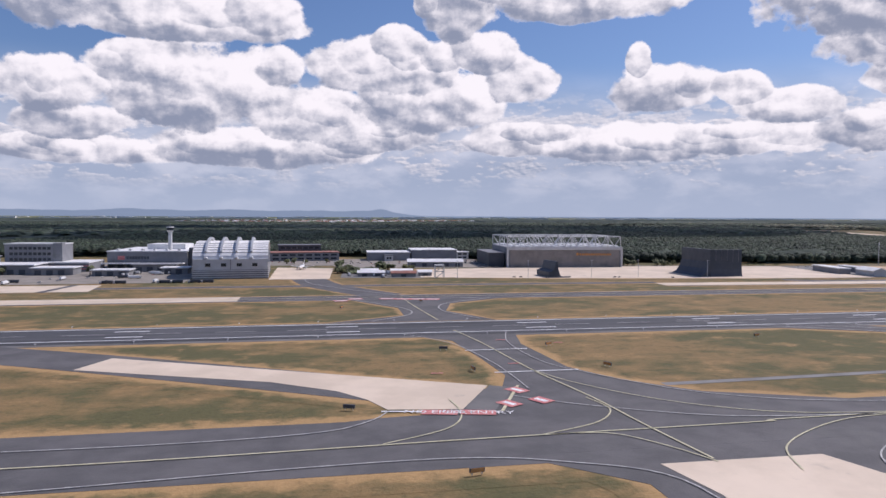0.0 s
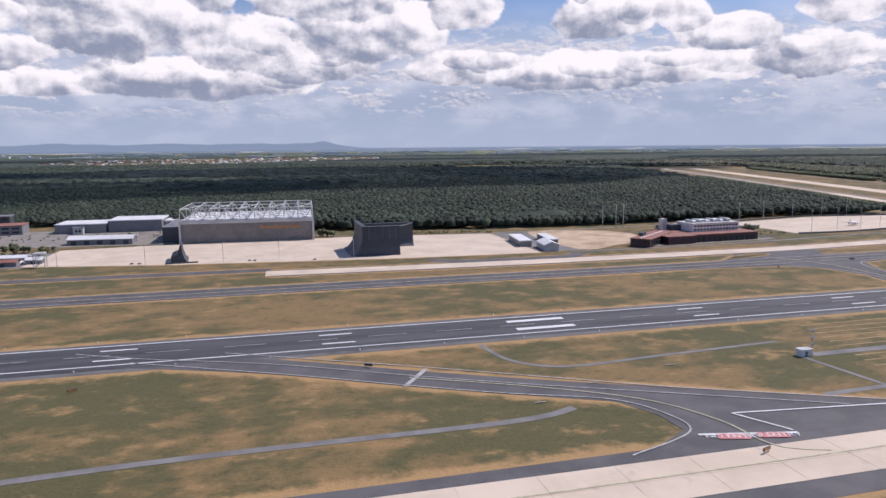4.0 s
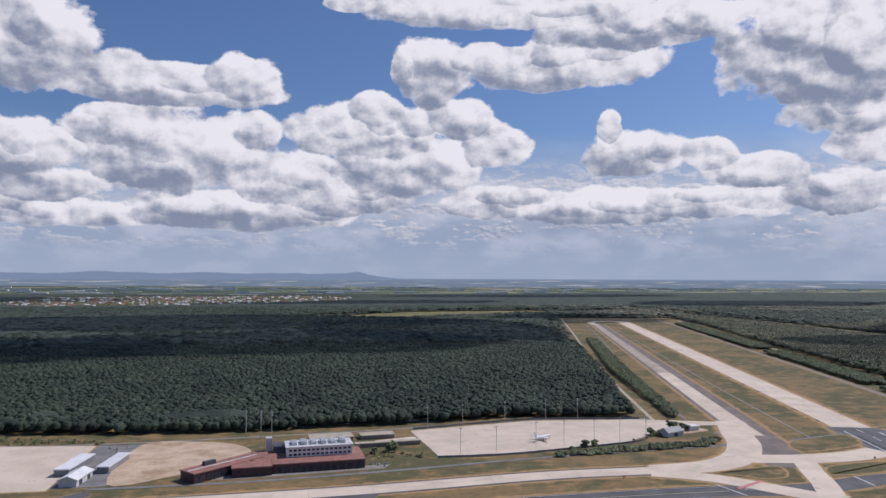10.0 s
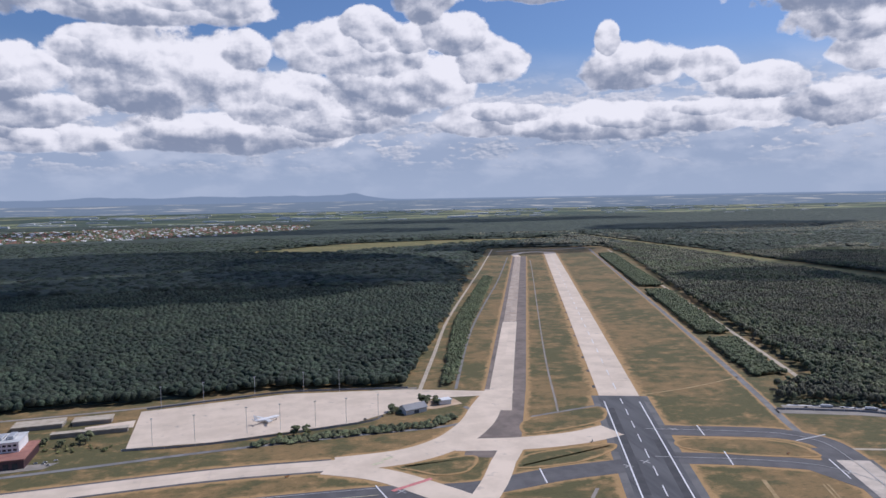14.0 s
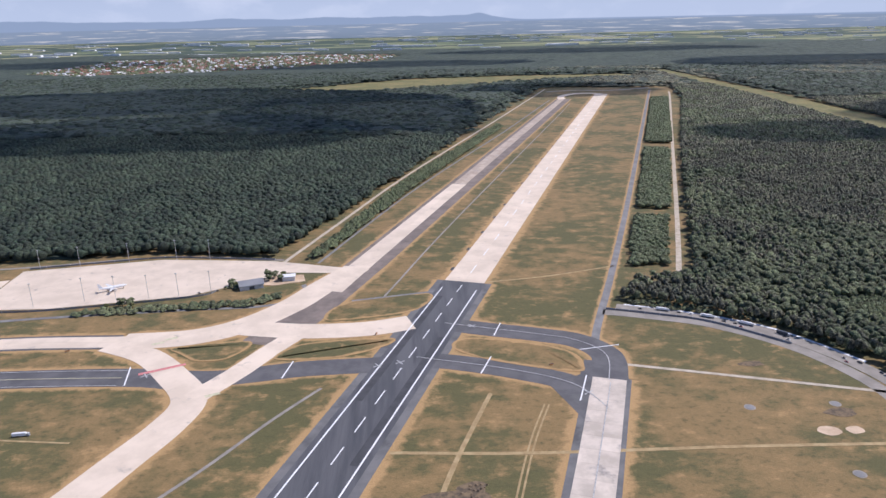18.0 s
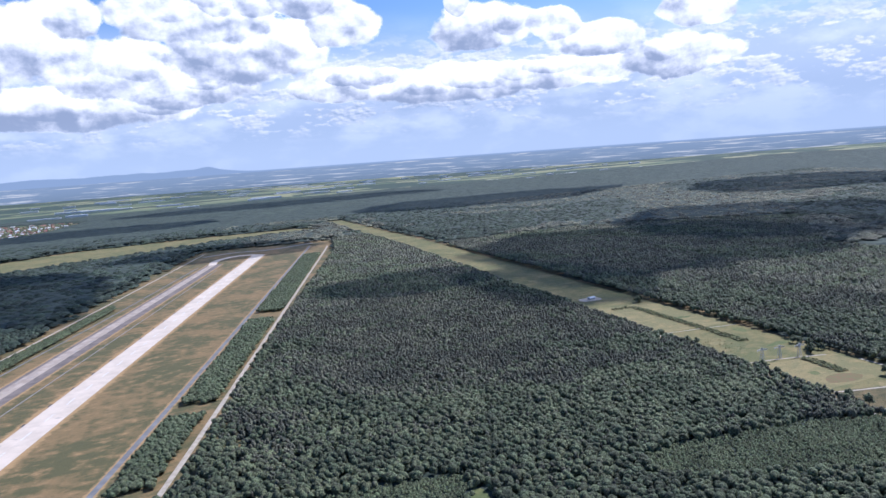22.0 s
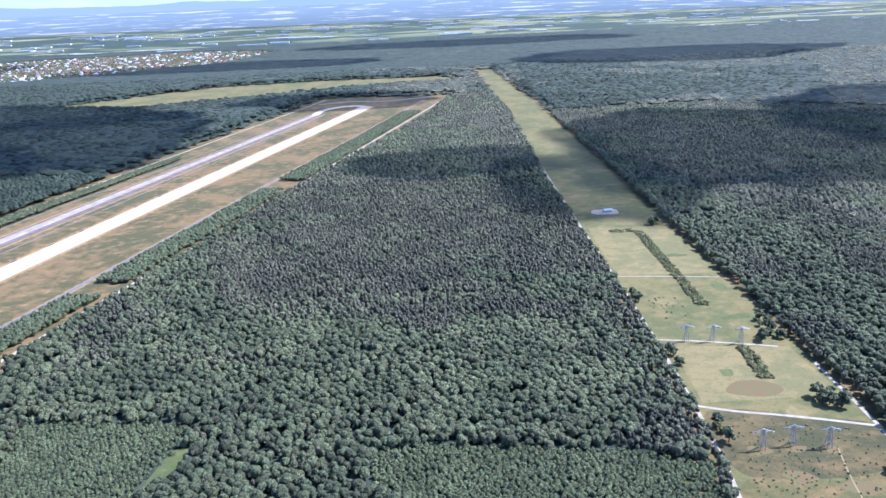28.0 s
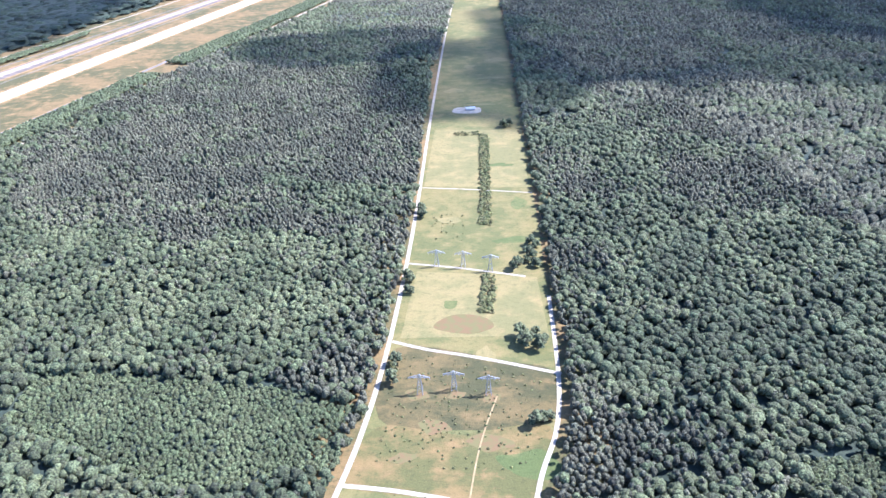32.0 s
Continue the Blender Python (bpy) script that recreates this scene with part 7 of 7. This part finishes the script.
shrubs([(1104, 480), (1110, 480), (1102, 354), (1096, 356), (1099, 400)], 1.7, 1.9, 61, "hedge of green and yellow scrub in the meadow")
shrubs([(1094, 310), (1100, 308), (1097, 278), (1091, 280)], 1.7, 1.9, 62, "hedge of green and yellow scrub in the meadow")
shrubs([(1052, 200), (1058, 258), (1112, 238), (1104, 195)], 2.2, 0.7, 63, "scattered heath scrub under the pylons", None, 0.4)
shrubs([(1046, 120), (1048, 192), (1100, 186), (1094, 120)], 3.2, 0.6, 64, "scattered low scrub in the meadow", None, 0.22)
shrubs([(1088, 484), (1104, 486), (1104, 479), (1088, 478)], 2.0, 1.8, 65, "scrub at the meadow's far end", None, 0.8)
shrubs([(1072, 370), (1090, 372), (1088, 340), (1072, 342)], 3.0, 0.9, 66, "faint low scrub in the meadow", None, 0.35)
shrubs([(456, 297), (534, 302), (545, 312), (543, 318), (530, 309), (458, 303)], 2.0, 2.6, 67, "dense dark hedge along the apron", M_LEAF)
shrubs([(512, 326), (524, 334), (530, 333), (520, 324)], 2.0, 2.4, 68, "dark trees round the house", M_LEAF)
shrubs([(8, 340), (12, 352), (30, 352), (34, 338), (20, 334)], 2.2, 3.0, 69, "dense green bushes by the yard", M_LEAF)
shrubs([(360, 318), (400, 305), (404, 312), (366, 326)], 3.0, 1.6, 70, "row of low bushes by the road", None, 0.6)
shrubs([(190, 368), (262, 359), (262, 364), (200, 384)], 2.6, 1.5, 71, "rough scrub between apron and wood", None, 0.7)
shrubs([(757, 192), (763, 196), (768, 190), (750, 148), (744, 150)], 1.8, 1.0, 72, "green hedge between the roads", None, 0.7)
shrubs([(697, 292), (752, 264), (768, 236), (772, 238), (756, 268), (704, 298)], 2.0, 2.2, 73, "bushes along the wood's edge", M_LEAF, 0.9)
shrubs([(608, 152), (620, 172), (626, 170), (614, 150)], 1.5, 0.7, 74, "dark heather tufts in the lawn", M_BURNT, 0.7)


# ---- fences and far places ----
def fence(pts, name_label):
    """A mesh fence on posts."""
    h = thing("airfield_fence", pts[0][0], pts[0][1], 0, name_label, "fence")
    o = Vector(pts[0])
    c = [p - o for p in spline(pts)]
    v, f = [], []
    for p in c:
        v += [(p.x, p.y, 0.02), (p.x, p.y, 0.9), (p.x + 0.05, p.y + 0.05, 0.9), (p.x + 0.05, p.y + 0.05, 0.02)]
    for i in range(len(c) - 1):
        a, b = 4 * i, 4 * i + 4
        f += [(a, b, b + 1, a + 1), (a + 1, b + 1, b + 2, a + 2), (a + 2, b + 2, b + 3, a + 3)]
    mesh_object("mesh_panel", v, f, M_GREYWALL, "grey wire mesh", parent=h)
    for i in range(0, len(c), 2):
        p = c[i]
        part("post", boxes((p.x - 0.07, p.x + 0.07, p.y - 0.12, p.y - 0.01, 0, 1.05)), M_LIGHTWALL, h, "pale post")


fence([(404, 364), (440, 371), (470, 376), (505, 371), (531, 367)], "grey mesh fence behind the apron")
fence([(405, 306.5), (440, 305.5), (500, 315.5), (512, 323)], "grey mesh fence in front of the apron")
fence([(688, 285.5), (706, 278.6), (727, 268.4), (749, 246)], "grey mesh fence along the ring road")


def town():
    """The far town: small gabled houses and pale halls among gardens."""
    x, y = scatter(TOWN, 21, 91)
    r = np.random.RandomState(92)
    for kind, mat, label, lo, hi in (("red_roofs", M_REDROOF, "red-roofed houses of a distant town", 0.0, 0.38), ("pale_houses", M_WROOF, "pale houses of a distant town", 0.38, 0.66)):
        pick = r.uniform(0, 1, len(x))
        sel = np.where((pick >= lo) & (pick < hi))[0]
        v, f = [], []
        for i in sel:
            w, d, h, a = r.uniform(3, 7), r.uniform(2.5, 4.5), r.uniform(2.2, 4.0), r.uniform(0, math.pi)
            c, s = math.cos(a), math.sin(a)
            b = len(v)
            for px, py, pz in ((-w, -d, 0), (w, -d, 0), (w, d, 0), (-w, d, 0), (-w, -d, h), (w, -d, h), (w, d, h), (-w, d, h), (-w, 0, h * 1.6), (w, 0, h * 1.6)):
                v.append((x[i] + px * c - py * s, y[i] + px * s + py * c, pz))
            f += [tuple(b + k for k in q) for q in ((0, 1, 5, 4), (1, 2, 6, 9, 5), (2, 3, 7, 6), (3, 0, 4, 8, 7), (4, 5, 9, 8), (6, 7, 8, 9))]
        mesh_object(kind, v, f, mat, label, "stuff")
    gx, gy = scatter(TOWN, 17, 93)
    grow("town_trees", gx, gy, np.zeros(len(gx)), np.full(len(gx), 11.0), np.full(len(gx), 5.0), LOW, M_LEAF, "garden trees of a distant town", 94)
    v, f = [], []
    for i in range(150):
        px, py = r.uniform(-2200, 3600), r.uniform(2750, 4700)
        w, d, h = r.uniform(15, 70), r.uniform(6, 14), r.uniform(3, 7)
        b = len(v)
        for qx, qy, qz in ((-w, -d, 0), (w, -d, 0), (w, d, 0), (-w, d, 0), (-w, -d, h), (w, -d, h), (w, d, h), (-w, d, h)):
            v.append((px + qx, py + qy, qz + 0.5))
        f += [tuple(b + k for k in q) for q in ((0, 1, 5, 4), (1, 2, 6, 5), (2, 3, 7, 6), (3, 0, 4, 7), (4, 5, 6, 7))]
    mesh_object("far_halls", v, f, M_WROOF, "long pale halls on the distant plain", "stuff")


town()
gable_hall("meadow_barn", 1098, 528, 4, 6, 3, 1.2, 0.7, M_LIGHTWALL, M_WROOF, "small white barn in the meadow", False, "barn")


def finish_verges():
    ob = mesh_object("grass_verge", VERGE[0], VERGE[1], M_GRASS, "straw-coloured dry grass along the paving", "stuff")
    ob.data.attributes.new("dry", "FLOAT", "POINT").data.foreach_set("value", VERGE[2])


finish_verges()
